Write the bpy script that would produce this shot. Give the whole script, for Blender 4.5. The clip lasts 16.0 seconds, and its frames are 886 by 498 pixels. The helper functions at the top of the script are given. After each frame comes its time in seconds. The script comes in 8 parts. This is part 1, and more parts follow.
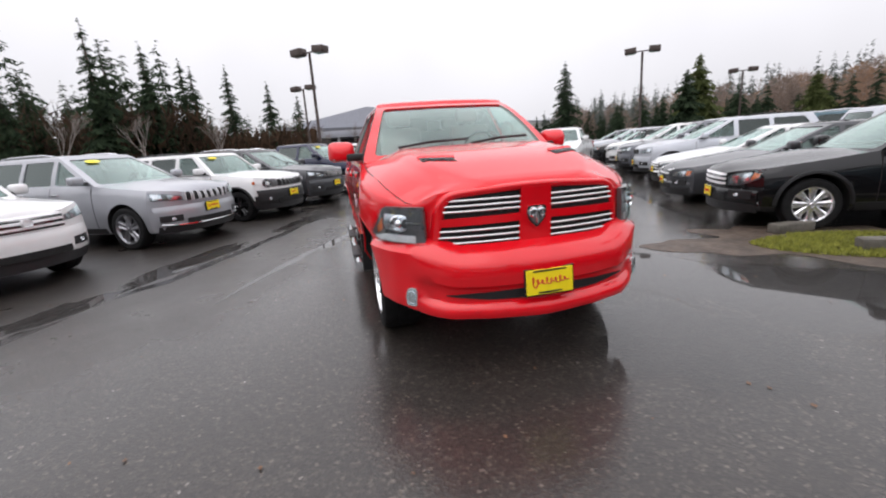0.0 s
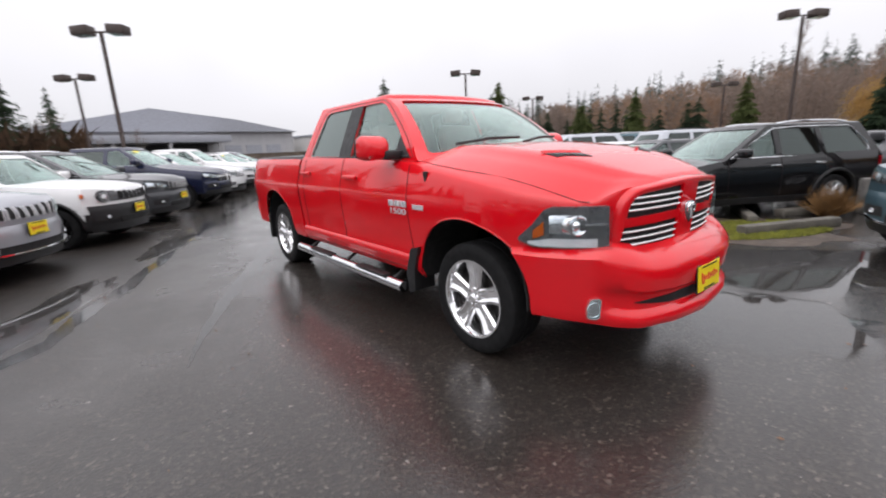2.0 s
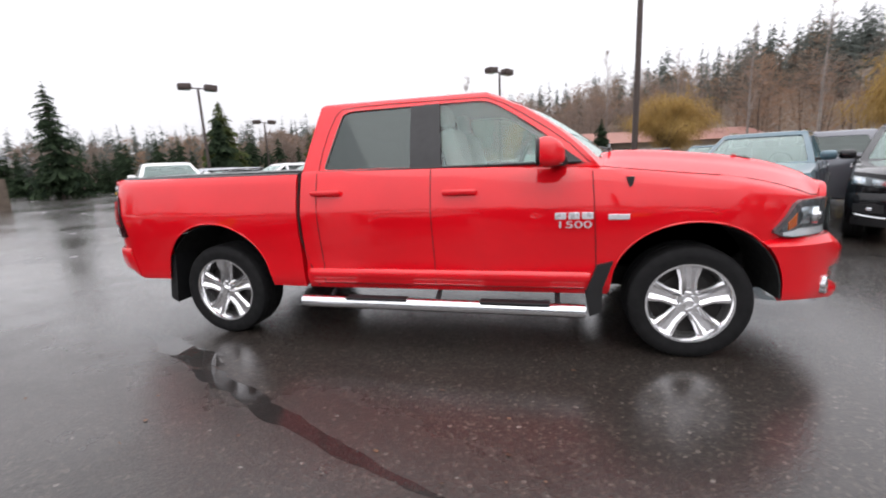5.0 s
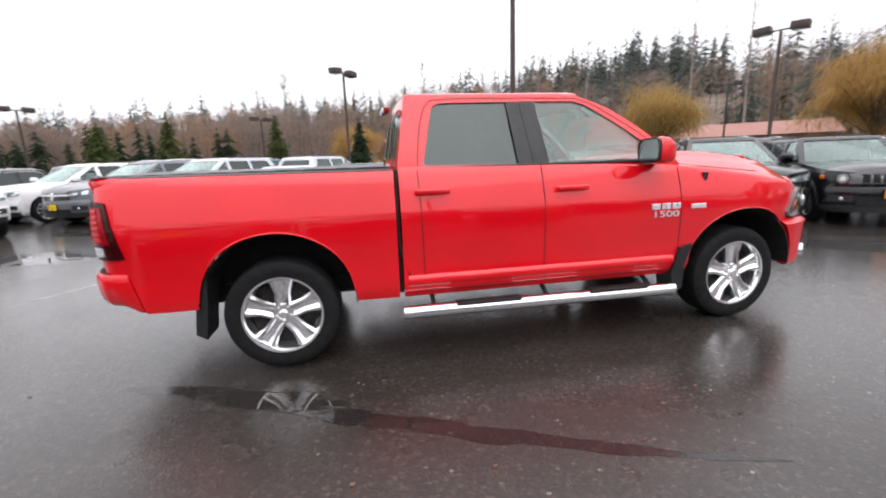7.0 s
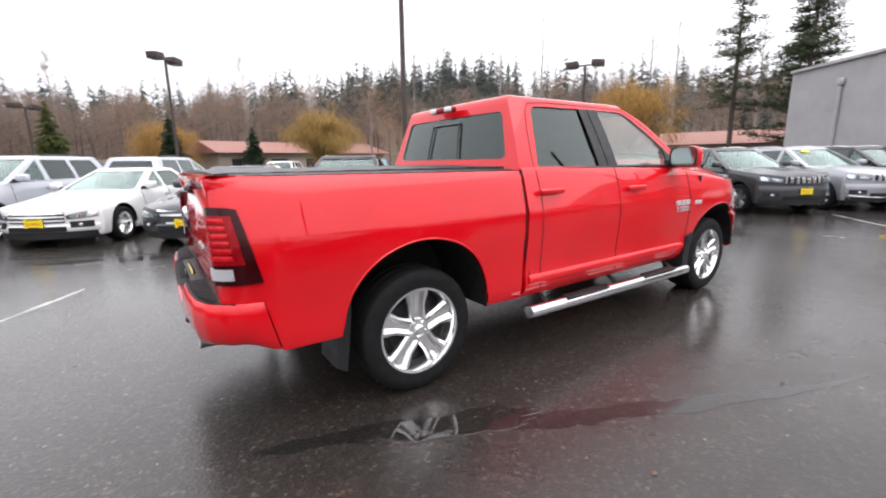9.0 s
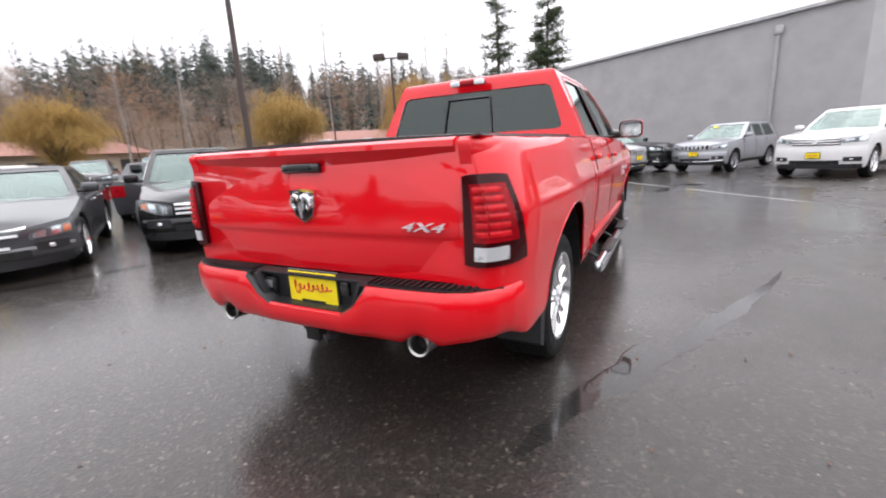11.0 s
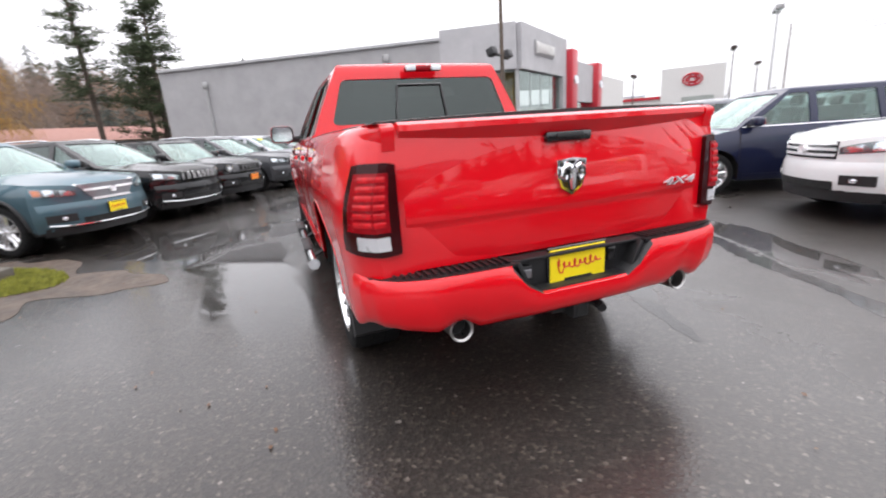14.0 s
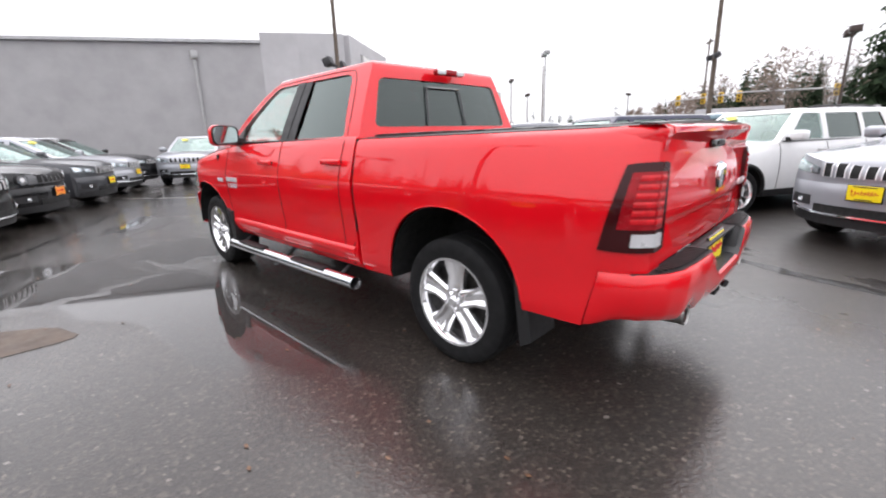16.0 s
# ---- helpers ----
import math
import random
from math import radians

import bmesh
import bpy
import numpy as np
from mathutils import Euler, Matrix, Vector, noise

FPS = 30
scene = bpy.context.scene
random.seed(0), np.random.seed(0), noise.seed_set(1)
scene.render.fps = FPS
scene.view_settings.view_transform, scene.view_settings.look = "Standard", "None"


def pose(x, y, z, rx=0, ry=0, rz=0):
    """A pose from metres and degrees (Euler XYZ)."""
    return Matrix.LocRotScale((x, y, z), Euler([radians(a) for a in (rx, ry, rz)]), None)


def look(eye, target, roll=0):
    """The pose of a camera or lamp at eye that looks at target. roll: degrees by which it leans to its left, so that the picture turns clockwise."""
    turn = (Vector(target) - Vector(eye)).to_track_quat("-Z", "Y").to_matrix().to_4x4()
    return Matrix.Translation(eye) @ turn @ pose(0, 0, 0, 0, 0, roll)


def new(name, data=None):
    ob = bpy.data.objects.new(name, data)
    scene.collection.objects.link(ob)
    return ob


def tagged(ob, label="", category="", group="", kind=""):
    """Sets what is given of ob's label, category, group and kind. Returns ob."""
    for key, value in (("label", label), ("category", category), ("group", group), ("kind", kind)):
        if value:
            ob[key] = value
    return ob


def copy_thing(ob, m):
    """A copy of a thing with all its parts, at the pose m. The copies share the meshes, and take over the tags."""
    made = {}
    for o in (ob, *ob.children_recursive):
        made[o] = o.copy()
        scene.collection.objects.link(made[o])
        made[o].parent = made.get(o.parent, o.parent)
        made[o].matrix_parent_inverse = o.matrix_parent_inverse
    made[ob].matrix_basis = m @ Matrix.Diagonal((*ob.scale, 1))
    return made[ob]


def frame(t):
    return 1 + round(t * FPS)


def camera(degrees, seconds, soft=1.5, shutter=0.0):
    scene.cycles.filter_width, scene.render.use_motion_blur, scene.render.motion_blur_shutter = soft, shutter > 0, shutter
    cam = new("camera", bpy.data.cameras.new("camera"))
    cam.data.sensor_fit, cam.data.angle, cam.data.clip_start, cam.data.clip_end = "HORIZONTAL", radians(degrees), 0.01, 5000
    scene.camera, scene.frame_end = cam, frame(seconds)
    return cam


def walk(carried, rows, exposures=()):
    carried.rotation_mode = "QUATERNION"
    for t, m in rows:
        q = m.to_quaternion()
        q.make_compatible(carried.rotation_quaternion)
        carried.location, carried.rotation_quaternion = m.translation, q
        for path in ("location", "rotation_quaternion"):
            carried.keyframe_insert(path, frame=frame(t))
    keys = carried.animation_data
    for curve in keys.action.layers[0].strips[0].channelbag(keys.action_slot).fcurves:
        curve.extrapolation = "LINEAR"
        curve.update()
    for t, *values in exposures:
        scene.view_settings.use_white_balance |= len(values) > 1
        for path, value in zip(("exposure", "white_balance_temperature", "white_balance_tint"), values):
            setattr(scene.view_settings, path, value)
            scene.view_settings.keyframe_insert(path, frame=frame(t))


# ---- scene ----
cam = camera(91.8, 16.0, 2.0, 0.4)
PATH = [
    (0, (5.12, -1.16, 1.396), (3.226, -0.717, 0.93), -3.8),
    (0.5, (4.901, -1.604, 1.387), (3.055, -0.986, 0.928), -3.0),
    (1, (4.604, -2.003, 1.373), (2.854, -1.138, 0.94), -4.0),
    (1.5, (4.189, -2.357, 1.394), (2.511, -1.351, 0.981), -4.1),
    (2, (3.809, -2.774, 1.374), (2.285, -1.561, 0.92), -2.4),
    (2.5, (3.381, -3.077, 1.334), (2.046, -1.651, 0.904), -3.2),
    (3, (2.934, -3.408, 1.319), (1.789, -1.822, 0.904), -3.4),
    (3.2, (2.748, -3.536, 1.341), (1.699, -1.891, 0.9), -2.8),
    (5.3, (0.555, -3.979, 1.358), (0.232, -2.047, 0.955), -2.9),
    (5.5, (0.336, -4.023, 1.348), (0.126, -2.084, 0.906), -3.0),
    (6, (-0.15, -4.031, 1.343), (-0.234, -2.08, 0.911), -3.3),
    (6.5, (-0.661, -3.935, 1.371), (-0.506, -1.991, 0.926), -2.7),
    (7, (-1.203, -3.872, 1.383), (-0.848, -1.946, 0.978), -2.0),
    (7.5, (-1.691, -3.691, 1.378), (-1.126, -1.803, 1.035), -2.2),
    (8, (-2.196, -3.535, 1.383), (-1.497, -1.694, 1.035), -1.8),
    (8.2, (-2.399, -3.486, 1.414), (-1.608, -1.685, 1.054), -1.5),
    (10.3, (-3.905, -2.019, 1.295), (-2.385, -0.793, 0.864), -3.0),
    (10.5, (-4.051, -1.88, 1.285), (-2.462, -0.747, 0.848), -3.6),
    (11, (-4.328, -1.492, 1.303), (-2.611, -0.572, 0.848), -3.2),
    (11.5, (-4.478, -1.054, 1.307), (-2.661, -0.372, 0.825), -2.1),
    (12, (-4.661, -0.595, 1.305), (-2.748, -0.226, 0.852), -2.7),
    (12.5, (-4.702, -0.2, 1.282), (-2.755, -0.113, 0.829), -1.3),
    (13, (-4.653, 0.251, 1.313), (-2.712, 0.112, 0.851), -2.0),
    (13.5, (-4.628, 0.755, 1.321), (-2.736, 0.362, 0.804), -1.4),
    (14, (-4.429, 1.206, 1.295), (-2.616, 0.541, 0.776), -4.0),
    (14.5, (-4.26, 1.62, 1.298), (-2.55, 0.701, 0.819), -2.4),
    (15, (-4.067, 2.008, 1.308), (-2.486, 0.888, 0.812), -1.6),
    (15.5, (-3.728, 2.316, 1.325), (-2.278, 1.041, 0.805), -1.3),
    (16, (-3.386, 2.663, 1.324), (-2.046, 1.267, 0.819), -1.9),
]
walk(cam, [(t, look(eye, target, roll)) for t, eye, target, roll in PATH],
     [(t, e, 6500, 15) for t, e in ((0, 0.5), (2, 0.5), (5.5, 0.8), (8, 0.92), (10.5, 1.05), (12.5, 1.12), (16, 1.12))])

# ---- light: an even white overcast ----
world = bpy.data.worlds.new("overcast")
scene.world = world
world.use_nodes = True
wn = world.node_tree
sky = wn.nodes.new("ShaderNodeTexSky")
sky.sky_type, sky.sun_disc = "NISHITA", False
sky.sun_elevation, sky.sun_rotation = radians(62), radians(160)
sky.air_density, sky.dust_density, sky.ozone_density = 1.0, 2.0, 1.0
hsv = wn.nodes.new("ShaderNodeHueSaturation")
hsv.inputs["Saturation"].default_value = 0.12
wn.links.new(sky.outputs["Color"], hsv.inputs["Color"])
cloud = wn.nodes.new("ShaderNodeMix")
cloud.data_type = "RGBA"
cloud.inputs["Factor"].default_value = 0.85
cloud.inputs[7].default_value = (9.6, 9.8, 10.1, 1)
wn.links.new(hsv.outputs["Color"], cloud.inputs[6])
bg = wn.nodes["Background"]
bg.inputs["Strength"].default_value = 0.11
# overcast: the sky is brighter overhead than at the horizon, with faint cloud
tc = wn.nodes.new("ShaderNodeTexCoord")
sep = wn.nodes.new("ShaderNodeSeparateXYZ")
wn.links.new(tc.outputs["Generated"], sep.inputs[0])
grad = wn.nodes.new("ShaderNodeMapRange")
grad.inputs["From Min"].default_value, grad.inputs["From Max"].default_value = 0.0, 1.0
grad.inputs["To Min"].default_value, grad.inputs["To Max"].default_value = 0.56, 1.36
wn.links.new(sep.outputs["Z"], grad.inputs["Value"])
puffs = wn.nodes.new("ShaderNodeTexNoise")
puffs.inputs["Scale"].default_value, puffs.inputs["Detail"].default_value = 1.8, 3.0
wn.links.new(tc.outputs["Generated"], puffs.inputs["Vector"])
puff = wn.nodes.new("ShaderNodeMapRange")
puff.inputs["From Min"].default_value, puff.inputs["From Max"].default_value = 0.3, 0.7
puff.inputs["To Min"].default_value, puff.inputs["To Max"].default_value = 0.9, 1.08
wn.links.new(puffs.outputs["Fac"], puff.inputs["Value"])
both = wn.nodes.new("ShaderNodeMath")
both.operation = "MULTIPLY"
wn.links.new(grad.outputs[0], both.inputs[0])
wn.links.new(puff.outputs[0], both.inputs[1])
shade = wn.nodes.new("ShaderNodeVectorMath")
shade.operation = "SCALE"
wn.links.new(cloud.outputs[2], shade.inputs[0])
wn.links.new(both.outputs[0], shade.inputs["Scale"])
wn.links.new(shade.outputs[0], bg.inputs["Color"])
sun = new("sun", bpy.data.lights.new("sun", "SUN"))
sun.data.energy, sun.data.angle, sun.data.color = 0.5, radians(70), (1.0, 0.98, 0.95)
sun.matrix_basis = look((0, 0, 0), (-0.16, 0.44, -0.88))

# ---- materials ----
def material(name):
    m = bpy.data.materials.new(name)
    m.use_nodes = True
    nt = m.node_tree
    return m, nt, nt.nodes["Principled BSDF"]


def noise_node(nt, scale, detail=4.0, rough=0.55, coord="Object", stretch=None):
    tc = nt.nodes.new("ShaderNodeTexCoord")
    src = tc.outputs[coord]
    if stretch:
        mp = nt.nodes.new("ShaderNodeMapping")
        mp.inputs["Scale"].default_value = stretch
        nt.links.new(src, mp.inputs["Vector"])
        src = mp.outputs["Vector"]
    n = nt.nodes.new("ShaderNodeTexNoise")
    n.inputs["Scale"].default_value, n.inputs["Detail"].default_value, n.inputs["Roughness"].default_value = scale, detail, rough
    nt.links.new(src, n.inputs["Vector"])
    return n


def ramp(nt, src, stops):
    r = nt.nodes.new("ShaderNodeValToRGB")
    el = r.color_ramp.elements
    el[0].position, el[0].color = stops[0][0], (*stops[0][1], 1) if isinstance(stops[0][1], tuple) else (*(stops[0][1],) * 3, 1)
    el[1].position, el[1].color = stops[-1][0], (*stops[-1][1], 1) if isinstance(stops[-1][1], tuple) else (*(stops[-1][1],) * 3, 1)
    for p, c in stops[1:-1]:
        e = el.new(p)
        e.color = (*c, 1) if isinstance(c, tuple) else (c, c, c, 1)
    nt.links.new(src, r.inputs["Fac"])
    return r.outputs["Color"]


def bump(nt, b, src, strength, dist):
    n = nt.nodes.new("ShaderNodeBump")
    n.inputs["Strength"].default_value, n.inputs["Distance"].default_value = strength, dist
    nt.links.new(src, n.inputs["Height"])
    nt.links.new(n.outputs["Normal"], b.inputs["Normal"])
    return n


def simple(name, color, rough=0.5, metal=0.0, vary=0.12, scale=6.0, coat=0.0, bumps=0.0, bscale=60.0, spec=0.5):
    m, nt, b = material(name)
    n = noise_node(nt, scale, 5)
    lo = tuple(c * (1 - vary) for c in color)
    hi = tuple(min(1, c * (1 + vary)) for c in color)
    nt.links.new(ramp(nt, n.outputs["Fac"], [(0.3, lo), (0.7, hi)]), b.inputs["Base Color"])
    nt.links.new(ramp(nt, noise_node(nt, scale * 3.1, 3).outputs["Fac"], [(0.25, rough * 0.8), (0.75, min(1, rough * 1.2))]), b.inputs["Roughness"])
    b.inputs["Metallic"].default_value = metal
    b.inputs["Specular IOR Level"].default_value = spec
    b.inputs["Coat Weight"].default_value = coat
    b.inputs["Coat Roughness"].default_value = 0.04
    if bumps:
        bump(nt, b, noise_node(nt, bscale, 4).outputs["Fac"], bumps, 0.004)
    return m


def paint(name, color, metal=0.0, rough=0.35, coat=0.85, ior=1.55):
    """Car paint under clear lacquer, with fine rain beads and a little road film."""
    m, nt, b = material(name)
    n = noise_node(nt, 2.2, 5)
    lo = tuple(c * 0.9 for c in color)
    nt.links.new(ramp(nt, n.outputs["Fac"], [(0.3, lo), (0.65, color)]), b.inputs["Base Color"])
    b.inputs["Metallic"].default_value, b.inputs["Roughness"].default_value = metal, rough
    b.inputs["Specular IOR Level"].default_value = 0.08
    b.inputs["Coat Weight"].default_value, b.inputs["Coat IOR"].default_value = coat, ior
    nt.links.new(ramp(nt, noise_node(nt, 14, 6).outputs["Fac"], [(0.35, 0.012), (0.75, 0.05)]), b.inputs["Coat Roughness"])
    v = nt.nodes.new("ShaderNodeTexVoronoi")
    v.inputs["Scale"].default_value = 160
    tc = nt.nodes.new("ShaderNodeTexCoord")
    nt.links.new(tc.outputs["Object"], v.inputs["Vector"])
    drops = ramp(nt, v.outputs["Distance"], [(0.0, 1.0), (0.22, 0.0)])
    bp = nt.nodes.new("ShaderNodeBump")
    bp.inputs["Strength"].default_value, bp.inputs["Distance"].default_value = 0.035, 0.001
    nt.links.new(drops, bp.inputs["Height"])
    nt.links.new(bp.outputs["Normal"], b.inputs["Coat Normal"])
    return m


def glass(name, tint, ior=1.5):
    """A thin pane: light passes tinted, and the sky mirrors in it by Fresnel."""
    m, nt, b = material(name)
    nt.nodes.remove(b)
    tr, gl, mx, lw = (nt.nodes.new(k) for k in ("ShaderNodeBsdfTransparent", "ShaderNodeBsdfGlossy", "ShaderNodeMixShader", "ShaderNodeLayerWeight"))
    tr.inputs["Color"].default_value = (*tint, 1)
    gl.inputs["Color"].default_value = (0.88, 1.0, 0.96, 1)
    nt.links.new(ramp(nt, noise_node(nt, 30, 4).outputs["Fac"], [(0.4, 0.0), (0.8, 0.05)]), gl.inputs["Roughness"])
    r0 = ((ior - 1) / (ior + 1)) ** 2
    lw.inputs["Blend"].default_value = 0.5
    pw, ma = nt.nodes.new("ShaderNodeMath"), nt.nodes.new("ShaderNodeMath")
    pw.operation, ma.operation = "POWER", "MULTIPLY_ADD"
    pw.inputs[1].default_value, ma.inputs[1].default_value, ma.inputs[2].default_value = 3.6, 1 - r0, r0
    nt.links.new(lw.outputs["Facing"], pw.inputs[0])
    nt.links.new(pw.outputs[0], ma.inputs[0])
    nt.links.new(ma.outputs[0], mx.inputs[0])
    nt.links.new(tr.outputs[0], mx.inputs[1])
    nt.links.new(gl.outputs[0], mx.inputs[2])
    nt.links.new(mx.outputs[0], nt.nodes["Material Output"].inputs["Surface"])
    return m


def asphalt(name="wet_asphalt", pool=False, dark=1.0, film=(0.25, 0.17, 0.10), ripple=0.13, worn=0.26, ior=1.46):
    """Rough stony asphalt under a film of water, deeper in broad soft patches."""
    m, nt, b = material(name)
    tc = nt.nodes.new("ShaderNodeTexCoord")
    v = nt.nodes.new("ShaderNodeTexVoronoi")
    v.inputs["Scale"].default_value = 62
    nt.links.new(tc.outputs["Object"], v.inputs["Vector"])
    stones = ramp(nt, v.outputs["Color"], [(p, tuple(c * dark for c in col)) for p, col in ((0.0, (0.012, 0.0095, 0.008)), (0.6, (0.025, 0.020, 0.0165)), (0.78, (0.040, 0.032, 0.0265)), (0.88, (0.068, 0.055, 0.045)), (0.95, (0.11, 0.092, 0.078)), (1.0, (0.26, 0.24, 0.22)))])
    wide = noise_node(nt, 0.35, 6, 0.6)
    mid = noise_node(nt, 2.3, 6, 0.6)
    tone = ramp(nt, wide.outputs["Fac"], [(0.3, 0.7), (0.7, 1.25)])
    mul = nt.nodes.new("ShaderNodeMix")
    mul.data_type, mul.blend_type = "RGBA", "MULTIPLY"
    mul.inputs["Factor"].default_value = 1.0
    nt.links.new(stones, mul.inputs[6])
    nt.links.new(tone, mul.inputs[7])
    nt.links.new(mul.outputs[2], b.inputs["Base Color"])
    if pool:
        deep = nt.nodes.new("ShaderNodeAttribute")
        deep.attribute_name = "water_depth"
        soak = nt.nodes.new("ShaderNodeMix")
        soak.data_type, soak.blend_type = "RGBA", "MULTIPLY"
        soak.inputs[7].default_value = (0.45, 0.43, 0.41, 1)
        nt.links.new(deep.outputs["Fac"], soak.inputs["Factor"])
        nt.links.new(mul.outputs[2], soak.inputs[6])
        nt.links.new(soak.outputs[2], b.inputs["Base Color"])
    b.inputs["Roughness"].default_value, b.inputs["Specular IOR Level"].default_value = 0.55, 0.25
    add = nt.nodes.new("ShaderNodeMath")
    add.operation = "MULTIPLY_ADD"
    nt.links.new(mid.outputs["Fac"], add.inputs[0])
    add.inputs[1].default_value = 0.4
    nt.links.new(wide.outputs["Fac"], add.inputs[2])
    b.inputs["Coat Weight"].default_value, b.inputs["Coat IOR"].default_value = 1.0, ior
    sep = nt.nodes.new("ShaderNodeSeparateXYZ")
    nt.links.new(tc.outputs["Object"], sep.inputs[0])
    edge = nt.nodes.new("ShaderNodeMath")
    edge.operation = "MULTIPLY_ADD"
    nt.links.new(wide.outputs["Fac"], edge.inputs[0])
    edge.inputs[1].default_value = 1.5
    east = nt.nodes.new("ShaderNodeMapRange")
    for key, val in (("From Min", 0.5), ("From Max", 3.0), ("To Min", 0.0), ("To Max", 2.5)):
        east.inputs[key].default_value = val
    nt.links.new(sep.outputs["X"], east.inputs["Value"])
    shift = nt.nodes.new("ShaderNodeMath")
    nt.links.new(sep.outputs["Y"], shift.inputs[0])
    nt.links.new(east.outputs["Result"], shift.inputs[1])
    nt.links.new(shift.outputs[0], edge.inputs[2])
    coarse = nt.nodes.new("ShaderNodeMapRange")
    coarse.interpolation_type = "SMOOTHSTEP"
    for key, val in (("From Min", -0.2), ("From Max", -1.4), ("To Min", 0.0), ("To Max", worn)):
        coarse.inputs[key].default_value = val
    nt.links.new(edge.outputs[0], coarse.inputs["Value"])
    dry = nt.nodes.new("ShaderNodeMath")
    dry.operation = "SUBTRACT"
    nt.links.new(add.outputs[0], dry.inputs[0])
    nt.links.new(coarse.outputs["Result"], dry.inputs[1])
    nt.links.new(ramp(nt, dry.outputs[0], [(0.38, film[0] + 0.14), (0.56, film[0]), (0.68, film[1]), (0.76, film[2])]), b.inputs["Coat Roughness"])
    grain = noise_node(nt, 150, 3, 0.7)
    hsum = nt.nodes.new("ShaderNodeMath")
    hsum.operation = "ADD"
    nt.links.new(grain.outputs["Fac"], hsum.inputs[0])
    nt.links.new(v.outputs["Distance"], hsum.inputs[1])
    bump(nt, b, hsum.outputs[0], 0.75, 0.005)
    wave = nt.nodes.new("ShaderNodeBump")
    wave.inputs["Strength"].default_value, wave.inputs["Distance"].default_value = ripple, 0.004
    nt.links.new(hsum.outputs[0], wave.inputs["Height"])
    nt.links.new(wave.outputs["Normal"], b.inputs["Coat Normal"])
    if pool:
        for old, still, sock in ((b.inputs["Coat Roughness"].links[0].from_socket, 0.006, b.inputs["Coat Roughness"]), (None, 0.004, wave.inputs["Strength"])):
            mix = nt.nodes.new("ShaderNodeMix")
            mix.inputs[2].default_value, mix.inputs[3].default_value = ripple, still
            nt.links.new(deep.outputs["Fac"], mix.inputs["Factor"])
            if old is not None:
                nt.links.new(old, mix.inputs[2])
            nt.links.new(mix.outputs[0], sock)
    return m


M_ASPHALT, M_WATER = asphalt(), asphalt("puddle_water", True)
M_RED = paint("red_paint", (0.74, 0.002, 0.009), 0.0, 0.5, 1.0, 1.58)
# trim and badges: chrome's sky reflection is put into a pale base colour
M_BRIGHT = simple("bright_trim", (0.86, 0.86, 0.87), 0.35, metal=0.2, vary=0.04)
M_BADGE = simple("satin_badge", (0.72, 0.72, 0.74), 0.3, metal=0.4, vary=0.04)
M_BLACK = simple("black_plastic", (0.011, 0.011, 0.012), 0.5, bumps=0.15, bscale=220)
M_GLOSSBLACK = simple("gloss_black", (0.008, 0.008, 0.009), 0.12, coat=0.6)
# dark iron, blackened further: shade behind the spokes is put into its colour
M_BRAKE = simple("sooty_brake_iron", (0.018, 0.016, 0.015), 0.6, metal=0.3)
M_LINER = simple("wheel_well_liner", (0.008, 0.008, 0.008), 0.9)
M_SEAM = simple("dark_gap", (0.012, 0.006, 0.006), 0.8)
M_REDGAP = simple("shadowed_red_gap", (0.11, 0.003, 0.004), 0.7)
M_RUBBER = simple("tyre_rubber", (0.009, 0.009, 0.0095), 0.75, bumps=0.25, bscale=90, spec=0.25)
M_CHROME = simple("chrome", (0.82, 0.83, 0.85), 0.07, metal=1.0, vary=0.04)
M_ALLOY = simple("polished_alloy", (0.86, 0.86, 0.87), 0.20, metal=0.85, vary=0.06)
M_POLISH = simple("chrome_clad_alloy", (0.90, 0.90, 0.91), 0.13, metal=0.95, vary=0.05)
M_ALLOYD = simple("grey_alloy", (0.35, 0.35, 0.37), 0.35, metal=0.9, vary=0.08)
M_DARKMETAL = simple("dark_metal", (0.05, 0.05, 0.052), 0.5, metal=0.6)
M_EXH = simple("steel_tip", (0.42, 0.41, 0.40), 0.33, metal=1.0)
M_GLASS = glass("clear_glass", (0.78, 0.86, 0.84), 1.62)
M_TINT = glass("tinted_glass", (0.19, 0.195, 0.20), 1.72)
M_LENS = glass("lamp_lens", (0.93, 0.95, 0.96))
M_LAMP = simple("lamp_reflector", (0.75, 0.76, 0.78), 0.15, metal=0.9)
M_LAMPW = simple("white_lamp", (0.75, 0.76, 0.77), 0.2, coat=0.8)
M_HOUSING = simple("lamp_housing", (0.13, 0.13, 0.135), 0.3, metal=0.4, coat=0.5)
M_TAIL = simple("red_lens", (0.30, 0.003, 0.008), 0.25, coat=0.35, spec=0.15, vary=0.3, scale=14)
M_TAILD = simple("smoked_lens", (0.035, 0.002, 0.003), 0.2, coat=0.35, spec=0.15)
M_TAILCELL = simple("bright_red_lens", (0.55, 0.008, 0.014), 0.2, coat=0.4, spec=0.2, vary=0.25, scale=30)
M_AMBER = simple("amber_lens", (0.62, 0.12, 0.015), 0.2, coat=0.8)
M_YELLOW = simple("yellow_plate", (0.90, 0.70, 0.01), 0.4, vary=0.06)
M_ORANGE = simple("orange_plate", (0.85, 0.28, 0.03), 0.4, vary=0.06)
M_REDINK = simple("red_ink", (0.6, 0.02, 0.02), 0.5)
M_INTERIOR = simple("interior_cloth", (0.05, 0.05, 0.053), 0.85, bumps=0.2)
M_INTERIORL = simple("interior_light", (0.38, 0.38, 0.37), 0.8)
M_TONNEAU = simple("black_vinyl", (0.02, 0.02, 0.021), 0.35, bumps=0.15, bscale=140)
M_STICKER = simple("yellow_sticker", (0.95, 0.78, 0.05), 0.5)

